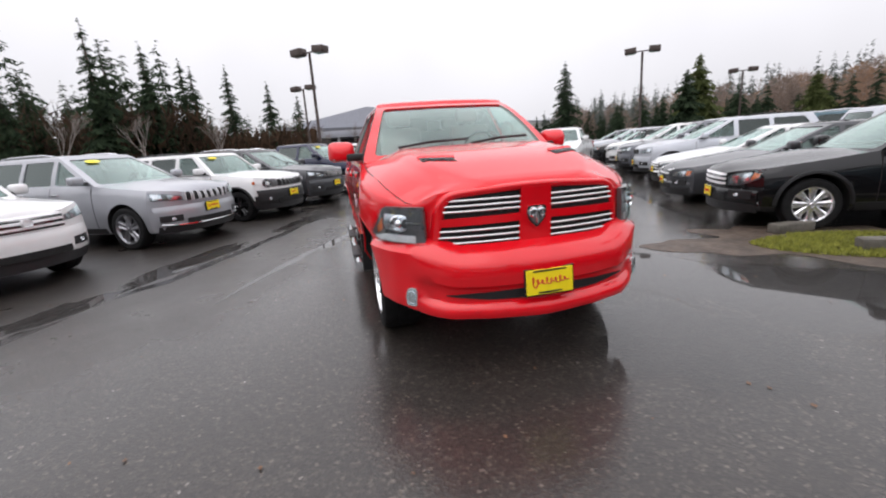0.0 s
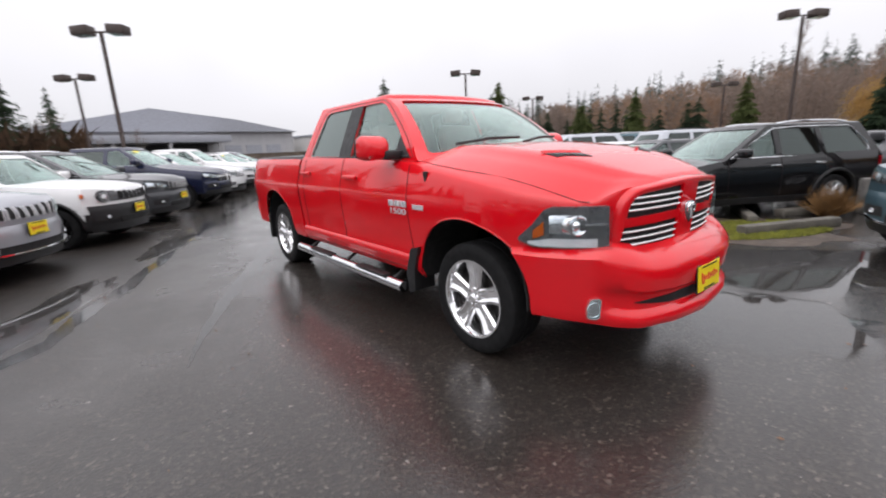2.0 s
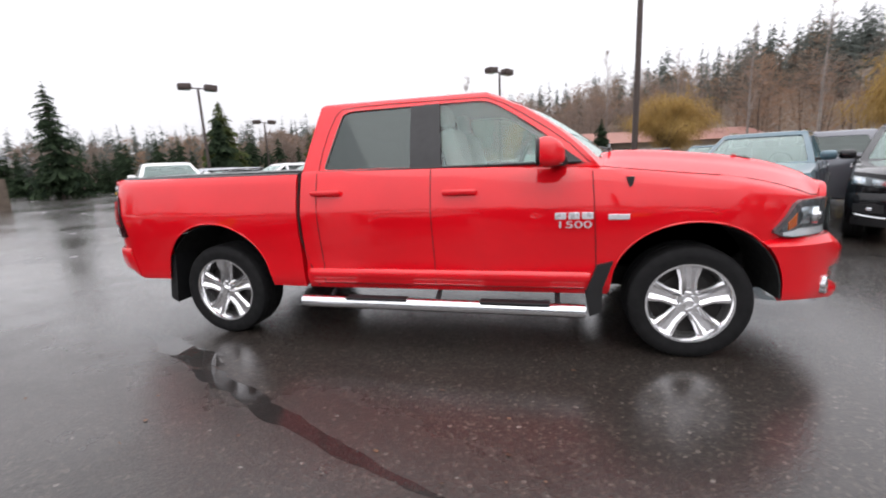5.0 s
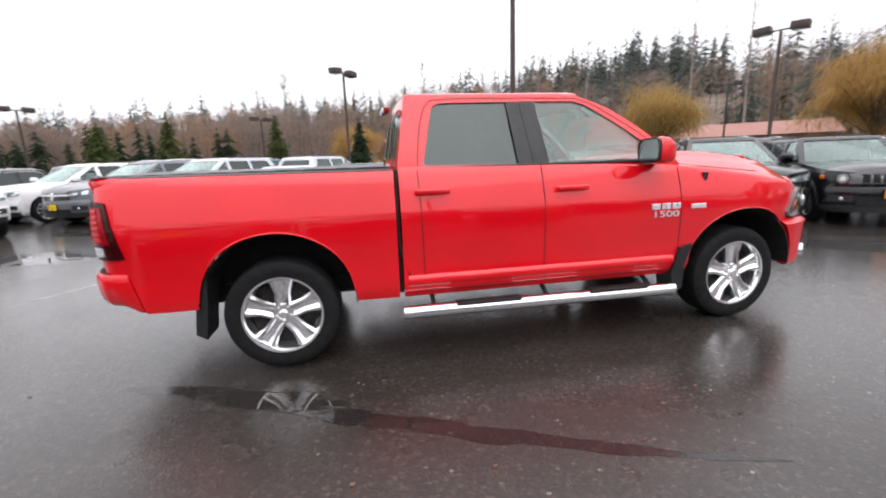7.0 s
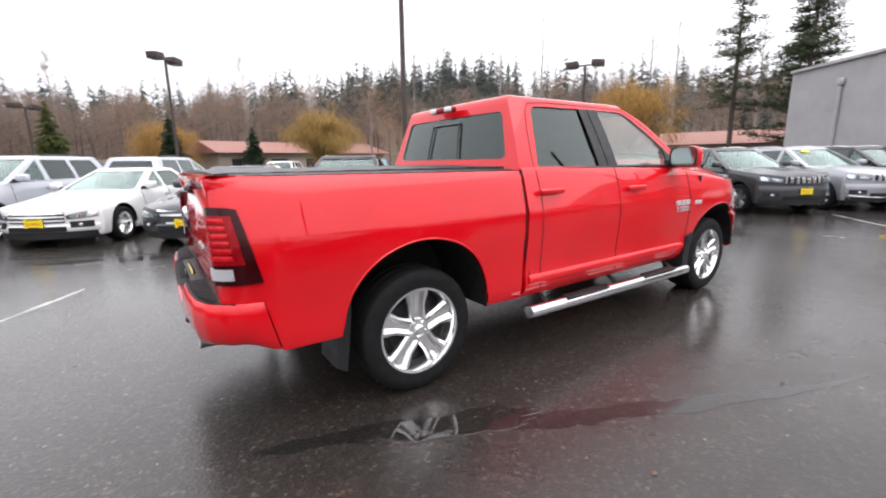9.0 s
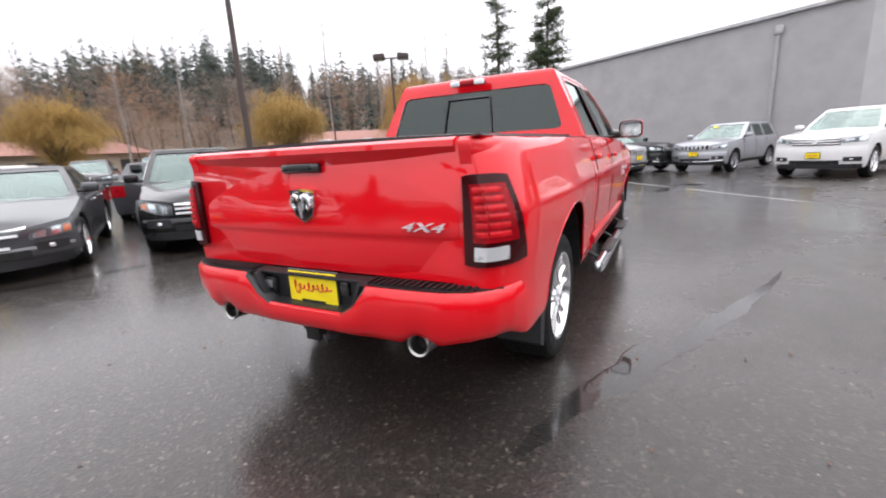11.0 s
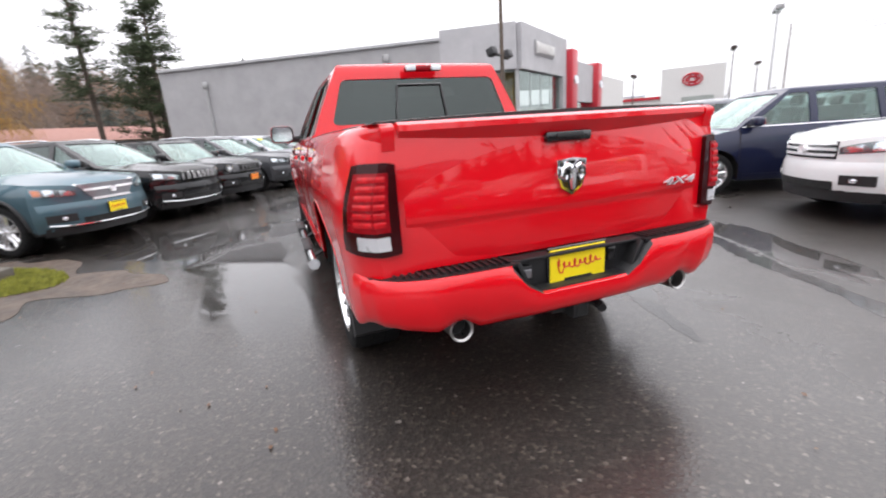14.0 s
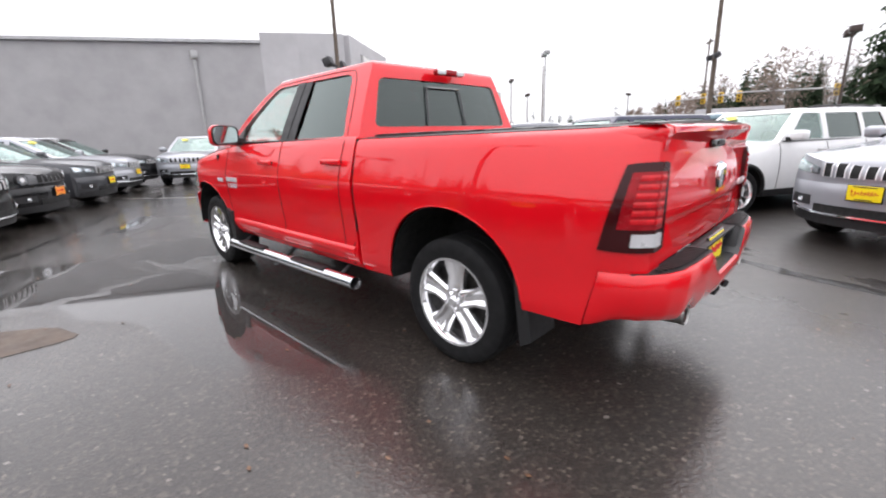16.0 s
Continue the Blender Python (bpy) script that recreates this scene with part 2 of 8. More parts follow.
# ---- mesh helpers ----
def lerp(a, b, t):
    return a + (b - a) * t


def curve1(x, table):
    """Piecewise smooth value from a short table of (x, value)."""
    if x <= table[0][0]:
        return table[0][1]
    for (a, va), (b, vb) in zip(table, table[1:]):
        if x <= b:
            t = (x - a) / (b - a)
            return lerp(va, vb, t)
    return table[-1][1]


def smooth(t):
    t = min(1.0, max(0.0, t))
    return t * t * (3 - 2 * t)


def finish(bm, name, mats, parent=None, label="", sharp=35, flat=False):
    bmesh.ops.recalc_face_normals(bm, faces=bm.faces[:])
    me = bpy.data.meshes.new(name)
    bm.to_mesh(me)
    bm.free()
    for m in (mats if isinstance(mats, (list, tuple)) else [mats]):
        me.materials.append(m)
    if not flat:
        me.polygons.foreach_set("use_smooth", [True] * len(me.polygons))
        me.set_sharp_from_angle(angle=radians(sharp))
    ob = new(name, me)
    if parent is not None:
        ob.parent = parent
    if label:
        tagged(ob, label=label)
    return ob


def part(name, bm, material, parent, label="", sharp=35, flat=False):
    return finish(bm, name, material, parent, label, sharp, flat)


def thing(name, m, label, category, group="", kind=""):
    ob = new(name)
    ob.matrix_basis = m
    return tagged(ob, label=label, category=category, group=group, kind=kind)


def add_box(bm, cx, cy, cz, sx, sy, sz, bevel=0.0, seg=2, rot=None):
    m = Matrix.Translation((cx, cy, cz))
    if rot is not None:
        m = m @ rot
    r = bmesh.ops.create_cube(bm, size=1.0, matrix=m @ Matrix.Diagonal((sx, sy, sz, 1)))
    if bevel > 0:
        vs = set(r["verts"])
        edges = [e for e in bm.edges if e.verts[0] in vs and e.verts[1] in vs]
        bmesh.ops.bevel(bm, geom=edges, offset=bevel, segments=seg, affect="EDGES", profile=0.5)
    return bm


def box(cx, cy, cz, sx, sy, sz, bevel=0.0, seg=2, rot=None):
    return add_box(bmesh.new(), cx, cy, cz, sx, sy, sz, bevel, seg, rot)


def add_tube(bm, pts, radii, n=10, caps=True):
    pts = [Vector(p) for p in pts]
    if not isinstance(radii, (list, tuple)):
        radii = [radii] * len(pts)
    rings = []
    side = None
    for i, p in enumerate(pts):
        d = (pts[min(i + 1, len(pts) - 1)] - pts[max(i - 1, 0)]).normalized()
        if side is None:
            side = d.orthogonal().normalized()
        side = (side - d * side.dot(d)).normalized()
        up = d.cross(side)
        rings.append([bm.verts.new(p + (side * math.cos(a) + up * math.sin(a)) * radii[i])
                      for a in (2 * math.pi * k / n for k in range(n))])
    for a, b in zip(rings, rings[1:]):
        for k in range(n):
            bm.faces.new((a[k], a[(k + 1) % n], b[(k + 1) % n], b[k]))
    if caps:
        bm.faces.new(rings[0][::-1])
        bm.faces.new(rings[-1])
    return bm


def tube(pts, radii, n=10, caps=True):
    return add_tube(bmesh.new(), pts, radii, n, caps)


def add_loft(bm, rings, cap0=True, cap1=True):
    vs = [[bm.verts.new(p) for p in ring] for ring in rings]
    n = len(rings[0])
    for a, b in zip(vs, vs[1:]):
        for k in range(n):
            bm.faces.new((a[k], a[(k + 1) % n], b[(k + 1) % n], b[k]))
    if cap0:
        bm.faces.new(vs[0][::-1])
    if cap1:
        bm.faces.new(vs[-1])
    return bm


def loft(rings, cap0=True, cap1=True):
    return add_loft(bmesh.new(), rings, cap0, cap1)


def add_slab(bm, fn, nu, nv, thick, u0=0.0, u1=1.0, v0=0.0, v1=1.0):
    """A sheet fn(u, v) with thickness on its inner side."""
    out, inn = [], []
    e = 1e-3
    for i in range(nu + 1):
        u = lerp(u0, u1, i / nu)
        ro, ri = [], []
        for j in range(nv + 1):
            v = lerp(v0, v1, j / nv)
            p = Vector(fn(u, v))
            du = Vector(fn(u + e, v)) - Vector(fn(u - e, v))
            dv = Vector(fn(u, v + e)) - Vector(fn(u, v - e))
            n = du.cross(dv)
            n = n.normalized() if n.length > 1e-12 else Vector((0, 0, 1))
            if n.dot(p - Vector((0, 0, 0.6))) < 0:
                n = -n
            ro.append(bm.verts.new(p))
            ri.append(bm.verts.new(p - n * thick))
        out.append(ro)
        inn.append(ri)
    for i in range(nu):
        for j in range(nv):
            bm.faces.new((out[i][j], out[i + 1][j], out[i + 1][j + 1], out[i][j + 1]))
            bm.faces.new((inn[i][j], inn[i][j + 1], inn[i + 1][j + 1], inn[i + 1][j]))
    for i in range(nu):
        bm.faces.new((out[i][0], inn[i][0], inn[i + 1][0], out[i + 1][0]))
        bm.faces.new((out[i][nv], out[i + 1][nv], inn[i + 1][nv], inn[i][nv]))
    for j in range(nv):
        bm.faces.new((out[0][j], out[0][j + 1], inn[0][j + 1], inn[0][j]))
        bm.faces.new((out[nu][j], inn[nu][j], inn[nu][j + 1], out[nu][j + 1]))
    return bm


def slab(fn, nu, nv, thick, u0=0.0, u1=1.0, v0=0.0, v1=1.0):
    return add_slab(bmesh.new(), fn, nu, nv, thick, u0, u1, v0, v1)


def rounded(pts, r, n=4):
    """A 2D polygon with its corners rounded; r one radius or one per corner."""
    out = []
    k = len(pts)
    rs = r if isinstance(r, (list, tuple)) else [r] * k
    for i in range(k):
        p, a, b = Vector(pts[i]), Vector(pts[i - 1]), Vector(pts[(i + 1) % k])
        da, db = (a - p), (b - p)
        q = min(rs[i], da.length * 0.45, db.length * 0.45)
        s, t = p + da.normalized() * q, p + db.normalized() * q
        if q < 1e-5:
            out.append(tuple(p))
            continue
        for j in range(n + 1):
            w = j / n
            out.append(tuple(s * (1 - w) ** 2 + p * 2 * w * (1 - w) + t * w ** 2))
    return out


def add_prism(bm, outline, axis, a, b):
    """Outline of 3D points, extruded along axis from a to b."""
    axis = Vector(axis)
    lo = [bm.verts.new(Vector(p) + axis * a) for p in outline]
    hi = [bm.verts.new(Vector(p) + axis * b) for p in outline]
    n = len(lo)
    bm.faces.new(lo[::-1])
    bm.faces.new(hi)
    for k in range(n):
        bm.faces.new((lo[k], lo[(k + 1) % n], hi[(k + 1) % n], hi[k]))
    return bm


def prism(outline, axis, a, b):
    return add_prism(bmesh.new(), outline, axis, a, b)


def revolve(profile, n=36, closed=False):
    """Profile of (radius, y) turned about the y axis."""
    bm = bmesh.new()
    rings = [[bm.verts.new((r * math.cos(t), y, r * math.sin(t))) for r, y in profile]
             for t in (2 * math.pi * k / n for k in range(n))]
    m = len(profile)
    for k in range(n):
        a, b = rings[k], rings[(k + 1) % n]
        for j in range(m if closed else m - 1):
            q = (a[j], a[(j + 1) % m], b[(j + 1) % m], b[j])
            bm.faces.new(q)
    bmesh.ops.remove_doubles(bm, verts=bm.verts[:], dist=1e-5)
    return bm


def cut(bm, cutters):
    """bm minus all cutters, as a new bmesh; frees them."""
    bmesh.ops.recalc_face_normals(bm, faces=bm.faces[:])
    me = bpy.data.meshes.new("tmp")
    bm.to_mesh(me)
    bm.free()
    ob = new("tmp", me)
    others = []
    for c in cutters:
        bmesh.ops.recalc_face_normals(c, faces=c.faces[:])
        cm = bpy.data.meshes.new("tmp")
        c.to_mesh(cm)
        c.free()
        co = new("tmp", cm)
        others.append(co)
        md = ob.modifiers.new("cut", "BOOLEAN")
        md.operation, md.solver, md.object = "DIFFERENCE", "EXACT", co
    dg = bpy.context.evaluated_depsgraph_get()
    res = bpy.data.meshes.new_from_object(ob.evaluated_get(dg))
    out = bmesh.new()
    out.from_mesh(res)
    bpy.data.meshes.remove(res)
    bmesh.ops.triangulate(out, faces=[f for f in out.faces if len(f.verts) > 4], ngon_method="EAR_CLIP")
    for o in [ob] + others:
        d = o.data
        bpy.data.objects.remove(o)
        bpy.data.meshes.remove(d)
    return out


def mesh_ob(name, verts, faces, mat, parent=None, label="", smooth_faces=False):
    me = bpy.data.meshes.new(name)
    me.from_pydata(verts, [], faces)
    for m in (mat if isinstance(mat, (list, tuple)) else [mat]):
        me.materials.append(m)
    if smooth_faces:
        me.polygons.foreach_set("use_smooth", [True] * len(me.polygons))
    ob = new(name, me)
    if parent is not None:
        ob.parent = parent
    if label:
        tagged(ob, label=label)
    return ob


def text_mesh(body, size, depth, mat, parent, m, name="lettering", sx=1.0, shear=0.0):
    cu = bpy.data.curves.new("tmp", "FONT")
    cu.body, cu.size, cu.extrude, cu.align_x, cu.align_y, cu.shear = body, size, depth, "CENTER", "CENTER", shear
    ob = new("tmp", cu)
    me = bpy.data.meshes.new_from_object(ob.evaluated_get(bpy.context.evaluated_depsgraph_get()))
    bpy.data.objects.remove(ob)
    bpy.data.curves.remove(cu)
    me.transform(Matrix.Diagonal((sx, 1, 1, 1)))
    me.materials.clear()
    me.materials.append(mat)
    ob = new(name, me)
    ob.parent, ob.matrix_basis = parent, m
    return ob


# ---- ground ----
def blob(cx, cy, rx, ry, rot, seed, n=40, rag=0.25):
    """An uneven closed outline."""
    out = []
    for k in range(n):
        a = 2 * math.pi * k / n
        q = 1 + rag * noise.noise(Vector((math.cos(a) * 1.3 + seed * 7.1, math.sin(a) * 1.3, seed))) + rag * 0.6 * noise.noise(Vector((math.cos(a) * 4 + seed, math.sin(a) * 4, seed * 3.3)))
        x, y = rx * q * math.cos(a), ry * q * math.sin(a)
        out.append((cx + x * math.cos(rot) - y * math.sin(rot), cy + x * math.sin(rot) + y * math.cos(rot)))
    return out


def sheet(name, outline, z, mat, label, category, kind="structure", thick=0.004):
    bm = prism([(x, y, z) for x, y in outline], (0, 0, 1), -thick, 0)
    return tagged(finish(bm, name, mat, flat=True), label=label, category=category, kind=kind)


g = mesh_ob("ground", [(-900, -900, 0), (900, -900, 0), (900, 900, 0), (-900, 900, 0)], [(0, 1, 2, 3)], M_ASPHALT)
tagged(g, label="wet dark asphalt of the car lot", category="ground", kind="structure")

# water-filled grooves; the dark reflection in them is partly put into the base colour
M_GROOVE = asphalt("tar_seam", False, 0.3, (0.08, 0.05, 0.03), 0.03, 0.0, 1.41)
M_LINE = simple("worn_line_paint", (0.34, 0.34, 0.33), 0.35, vary=0.4, scale=3)
M_CONC = simple("weathered_concrete", (0.23, 0.22, 0.205), 0.75, vary=0.3, scale=5, bumps=0.4, bscale=30)
M_DIRT = simple("wet_dirt", (0.075, 0.054, 0.040), 0.6, vary=0.45, scale=4, bumps=0.6, bscale=25)


def seam(name, pts, width, label, mat=None, z=0.0012, seed=0):
    """A ragged strip on the ground along a line."""
    verts, faces = [], []
    total = []
    for (a, b) in zip(pts, pts[1:]):
        a, b = Vector(a), Vector(b)
        k = max(2, int((b - a).length / 0.08))
        total += [a.lerp(b, i / k) for i in range(k)]
    total.append(Vector(pts[-1]))
    for i, p in enumerate(total):
        d = (total[min(i + 1, len(total) - 1)] - total[max(i - 1, 0)]).normalized()
        n = Vector((-d.y, d.x))
        wob = 0.5 * width * noise.noise(Vector((p.x * 1.3, p.y * 1.3, seed))) * 0.7
        for s in (-1, 1):
            w = width * (0.5 + 0.22 * noise.noise(Vector((p.x * 2.6 + s * 9, p.y * 2.6, seed + 4))) + 0.25 * noise.noise(Vector((p.x * 9, p.y * 9 + s * 5, seed))))
            w *= min(1.0, 0.4 + 0.3 * i, 0.05 + 0.07 * (len(total) - 1 - i))
            q = p + n * (s * max(0.004, w) + wob)
            verts.append((q.x, q.y, z))
    for i in range(len(total) - 1):
        faces.append((2 * i, 2 * i + 1, 2 * i + 3, 2 * i + 2))
    return tagged(mesh_ob(name, verts, faces, mat or M_GROOVE), label=label, category="ground", kind="structure")


seam("pavement_seam", [(1.6, -4.4), (0.1, -3.85), (-0.7, -3.25), (-2.0, -2.72), (-3.0, -2.32), (-4.1, -1.92), (-6.5, -1.0), (-10, 0.8), (-16, 3.6)], 0.17, "dark wet crack along the parking row", seed=1)
seam("pavement_seam", [(-2.78, -0.97), (-2.43, -1.10), (-2.13, -1.22), (-1.64, -1.5), (-0.82, -1.89), (-0.25, -2.17), (0.24, -2.36), (0.62, -2.5)], 0.13, "dark tar seam in the asphalt", seed=2)
seam("pavement_seam", [(0.0, 4.2), (-2.0, 4.9), (-5.0, 6.2), (-9, 8.2), (-14, 10.6)], 0.15, "dark wet crack by the parking row", seed=3)
seam("pavement_seam", [(2.8, 3.9), (4.6, 2.5), (7.5, 1.0), (11.0, -0.9)], 0.12, "dark wet crack by the parking row", seed=5)
for n_, line in enumerate(([(10.6, 0.2), (7.9, -1.9), (5.1, -4.1)], [(-3.8, 3.3), (-4.4, 2.3), (-5.0, 1.3)])):
    seam("painted_line", line, 0.065, "worn pale painted line", M_LINE, seed=6 + n_)
for cx, cy, rx, ry, rot, sd in ((2.75, 2.95, 1.5, 0.85, 0.9, 1), (5.6, 0.9, 1.1, 0.5, -0.4, 2), (-1.5, -3.35, 1.3, 0.28, -0.42, 3), (0.2, -4.1, 0.8, 0.25, -0.5, 4), (-4.6, -1.9, 1.2, 0.25, -0.45, 5),
                                (-1.74, -1.40, 0.46, 0.13, -0.36, 6), (-7.0, 7.0, 1.9, 0.5, -0.45, 7), (-3.6, 5.0, 0.9, 0.25, -0.4, 8), (0.9, 1.78, 2.1, 0.62, 0.12, 9), (2.85, 1.05, 0.75, 0.7, 0.3, 13), (-6.5, 4.3, 1.6, 0.7, 0.2, 10), (8.5, -1.8, 1.8, 0.3, -0.4, 12)):
    edge = blob(cx, cy, rx, ry, rot, sd, 90, 0.45)
    zp = 0.0026 + {9: -0.0008, 13: -0.0004}.get(sd, 0.0)
    n_ = len(edge)
    steps = ((1.0, 0.0, 0.0), (0.93, 0.0, 0.35), (0.82, 0.0, 1.0), (0.4, 0.0, 1.0))
    verts = [(cx + (p[0] - cx) * q, cy + (p[1] - cy) * q, zp if q < 0.99 else 0.0004) for q, _, _ in steps for p in edge]
    faces = [(j * n_ + k, j * n_ + (k + 1) % n_, (j + 1) * n_ + (k + 1) % n_, (j + 1) * n_ + k) for j in range(3) for k in range(n_)] + [tuple(3 * n_ + k for k in range(n_))]
    pud = mesh_ob("puddle", verts, faces, M_WATER, smooth_faces=True)
    wet = pud.data.attributes.new("water_depth", "FLOAT", "POINT")
    wet.data.foreach_set("value", [d for _, _, d in steps for k in range(n_)])
    tagged(pud, label="shallow puddle of rain on the asphalt", category="puddle", kind="structure")

# kerb island: concrete bars round a patch of moss and soil
isl = blob(1.45, 4.40, 1.75, 0.95, radians(60), 21, 120, 0.5)
sheet("island_soil", isl, 0.004, M_DIRT, "muddy soil of the kerb island", "soil", thick=0.001)
M_KERB = simple("mossy_kerb_concrete", (0.12, 0.11, 0.092), 0.8, vary=0.4, scale=5, bumps=0.5, bscale=30)
for x0, y0, x1, y1, w, h in ((1.78, 4.26, 2.55, 5.83, 0.17, 0.14), (1.62, 5.36, 0.89, 6.87, 0.16, 0.12), (1.72, 6.30, 2.02, 6.98, 0.17, 0.13), (0.80, 4.28, 0.82, 4.86, 0.18, 0.13)):
    c = Vector(((x0 + x1) / 2, (y0 + y1) / 2))
    ang = math.atan2(y1 - y0, x1 - x0)
    L = math.hypot(x1 - x0, y1 - y0)
    bm = box(0, 0, h / 2, L, w, h, 0.025, 2)
    for v in bm.verts:
        v.co += Vector(noise.noise_vector(v.co * 3.0 + Vector((x0, y0, 0)))) * 0.012
    k = finish(bm, "kerb_block", M_KERB)
    k.matrix_basis = pose(c.x, c.y, 0.0, 0, 0, math.degrees(ang))
    tagged(k, label="weathered concrete kerb block of the island", category="kerb", group="kerb blocks")
M_MOSS = simple("moss", (0.24, 0.25, 0.04), 0.9, vary=0.5, scale=12)
rg = random.Random(3)
verts, faces = [], []
for k in range(15000):
    a, r = rg.uniform(0, 2 * math.pi), math.sqrt(rg.random())
    u, v = 1.30 * r * math.cos(a), 0.62 * r * math.sin(a)
    x, y = 1.75 + u * 0.5 - v * 0.866, 4.72 + u * 0.866 + v * 0.5
    if noise.noise(Vector((x * 1.7, y * 1.7, 2))) < -0.38:
        continue
    h, t, w = rg.uniform(0.015, 0.055), rg.uniform(0, 2 * math.pi), rg.uniform(0.006, 0.012)
    b = len(verts)
    verts += [(x - w * math.cos(t), y - w * math.sin(t), 0.008), (x + w * math.cos(t), y + w * math.sin(t), 0.008), (x + rg.uniform(-0.02, 0.02), y + rg.uniform(-0.02, 0.02), 0.010 + h)]
    faces.append((b, b + 1, b + 2))
tagged(mesh_ob("moss", verts, faces, M_MOSS), label="yellow-green moss and short grass on the island", category="grass", kind="stuff")
# dry brown shrub
verts, faces = [], []
for k in range(900):
    a, e = rg.uniform(0, 2 * math.pi), rg.uniform(0.5, 1.45)
    L = rg.uniform(0.25, 0.62)
    d = Vector((math.cos(a) * math.cos(e), math.sin(a) * math.cos(e), math.sin(e)))
    o = Vector((rg.uniform(-0.12, 0.12), rg.uniform(-0.12, 0.12), 0))
    p = o + d * L + Vector((0, 0, -0.12 * L * L))
    s = d.orthogonal().normalized() * 0.008
    b = len(verts)
    verts += [tuple(o - s), tuple(o + s), tuple(p)]
    faces.append((b, b + 1, b + 2))
M_DRY = simple("dry_grass", (0.20, 0.105, 0.035), 0.9, vary=0.4, scale=14)
sh = mesh_ob("dry_shrub", verts, faces, M_DRY)
sh.matrix_basis = pose(2.3, 6.75, 0.02)
tagged(sh, label="dry brown tuft of grass on the island", category="shrub")

# small litter: wet leaves and grit
M_LEAF = simple("dead_leaf", (0.12, 0.06, 0.03), 0.6, vary=0.5, scale=20)
verts, faces = [], []
for k in range(260):
    a, r = rg.uniform(0, 2 * math.pi), rg.uniform(1.2, 7.5)
    x, y, t, s = r * math.cos(a) * 1.1, r * math.sin(a), rg.uniform(0, 6.3), rg.uniform(0.006, 0.02)
    if abs(x) < 2.4 and abs(y) < 0.8:
        continue
    b = len(verts)
    verts += [(x + s * math.cos(t + q), y + s * 0.6 * math.sin(t + q), 0.006 + 0.004 * (q > 2)) for q in (0, 1.6, 3.1, 4.7)]
    faces.append((b, b + 1, b + 2, b + 3))
tagged(mesh_ob("leaf_litter", verts, faces, M_LEAF), label="scattered bits of wet leaves and grit", category="litter", kind="stuff")

# ---- lamp posts ----
M_POLE = simple("brown_pole_paint", (0.055, 0.038, 0.032), 0.55, vary=0.2, scale=4)
M_PALEPOLE = simple("galvanised_pole", (0.42, 0.42, 0.42), 0.5, metal=0.3)
M_WOOD = simple("weathered_pole_wood", (0.11, 0.085, 0.065), 0.85, vary=0.35, scale=3, bumps=0.4, bscale=20)


def lamp_post(x, y, h, turn=0, mat=None, arm=0.34, heads=2, r=0.075):
    t = thing("street_lamp", pose(x, y, 0, 0, 0, turn), "tall lot lamp with twin box heads on a brown pole", "lamp post", "lot lamps")
    mat = mat or M_POLE
    part("base", box(0, 0, 0.3, 0.55, 0.55, 0.6, 0.03), M_CONC, t)
    part("pole", tube([(0, 0, 0.55), (0, 0, h - 0.1)], [r, r * 0.8], 10), mat, t)
    part("arm", tube([(0, -arm, h - 0.05), (0, arm, h - 0.05)], 0.035, 8), mat, t)
    for s in ((-1, 1) if heads == 2 else (1,)):
        hd = part("lamp_head", box(0, s * (arm + 0.26), h, 0.46, 0.58, 0.29, 0.03, 2, Matrix.Rotation(radians(s * -4), 4, "X")), mat, t)
        part("lamp_glass", box(0, s * (arm + 0.26), h - 0.153, 0.38, 0.48, 0.012), M_GLASS, hd)
    return t


lamp_post(-15.85, -1.66, 5.78, -38)
lamp_post(-25.6, -2.56, 5.6, -38)
lamp_post(-16.6, 15.75, 5.75, -38)
lamp_post(-1.7, 20.8, 6.1, -38)
lamp_post(15.3, 11.4, 5.95, 30)
lamp_post(-21.8, 28.3, 5.35, -38)
lamp_post(2.89, 7.44, 6.05, 40)
lamp_post(16.0, -30.1, 7.5, 40, M_PALEPOLE)
lamp_post(27.5, -42.0, 7.4, 40)
lamp_post(34.1, -36.1, 5.8, 40)
lamp_post(28.9, -47.7, 6.2, 40)
lamp_post(23.0, -66.0, 6.6, 10)
lamp_post(-2.3, -27.3, 5.6, 10)
lamp_post(-8.5, 33, 5.0, -38)
lamp_post(25, 24, 6.0, 40)

# ---- buildings ----
M_GREYWALL = simple("grey_stucco", (0.37, 0.365, 0.37), 0.85, vary=0.08, scale=1.2, bumps=0.25, bscale=60)
M_GREYWALL2 = simple("light_grey_stucco", (0.46, 0.455, 0.465), 0.85, vary=0.07, scale=1.2, bumps=0.25, bscale=60)
M_ROOFEDGE = simple("metal_coping", (0.42, 0.42, 0.43), 0.4, metal=0.5)
M_METALROOF = simple("grey_metal_roof", (0.36, 0.37, 0.41), 0.55, metal=0.05, vary=0.15)
M_SIGNRED = simple("red_cladding", (0.50, 0.015, 0.03), 0.35, vary=0.1)
M_WHITEWALL = simple("white_wall", (0.66, 0.65, 0.63), 0.8, vary=0.06)
M_WARM = simple("shop_interior", (0.42, 0.27, 0.10), 0.8, vary=0.5, scale=1.5)
M_REDROOF = simple("faded_red_roof", (0.29, 0.135, 0.105), 0.7, vary=0.25)
M_SHOPGLASS = glass("shop_glass", (0.72, 0.75, 0.74), 1.5)
M_CANOPYBLUE = simple("blue_canopy", (0.03, 0.16, 0.45), 0.5)
M_TAN = simple("tan_wall", (0.40, 0.34, 0.27), 0.85, vary=0.15)


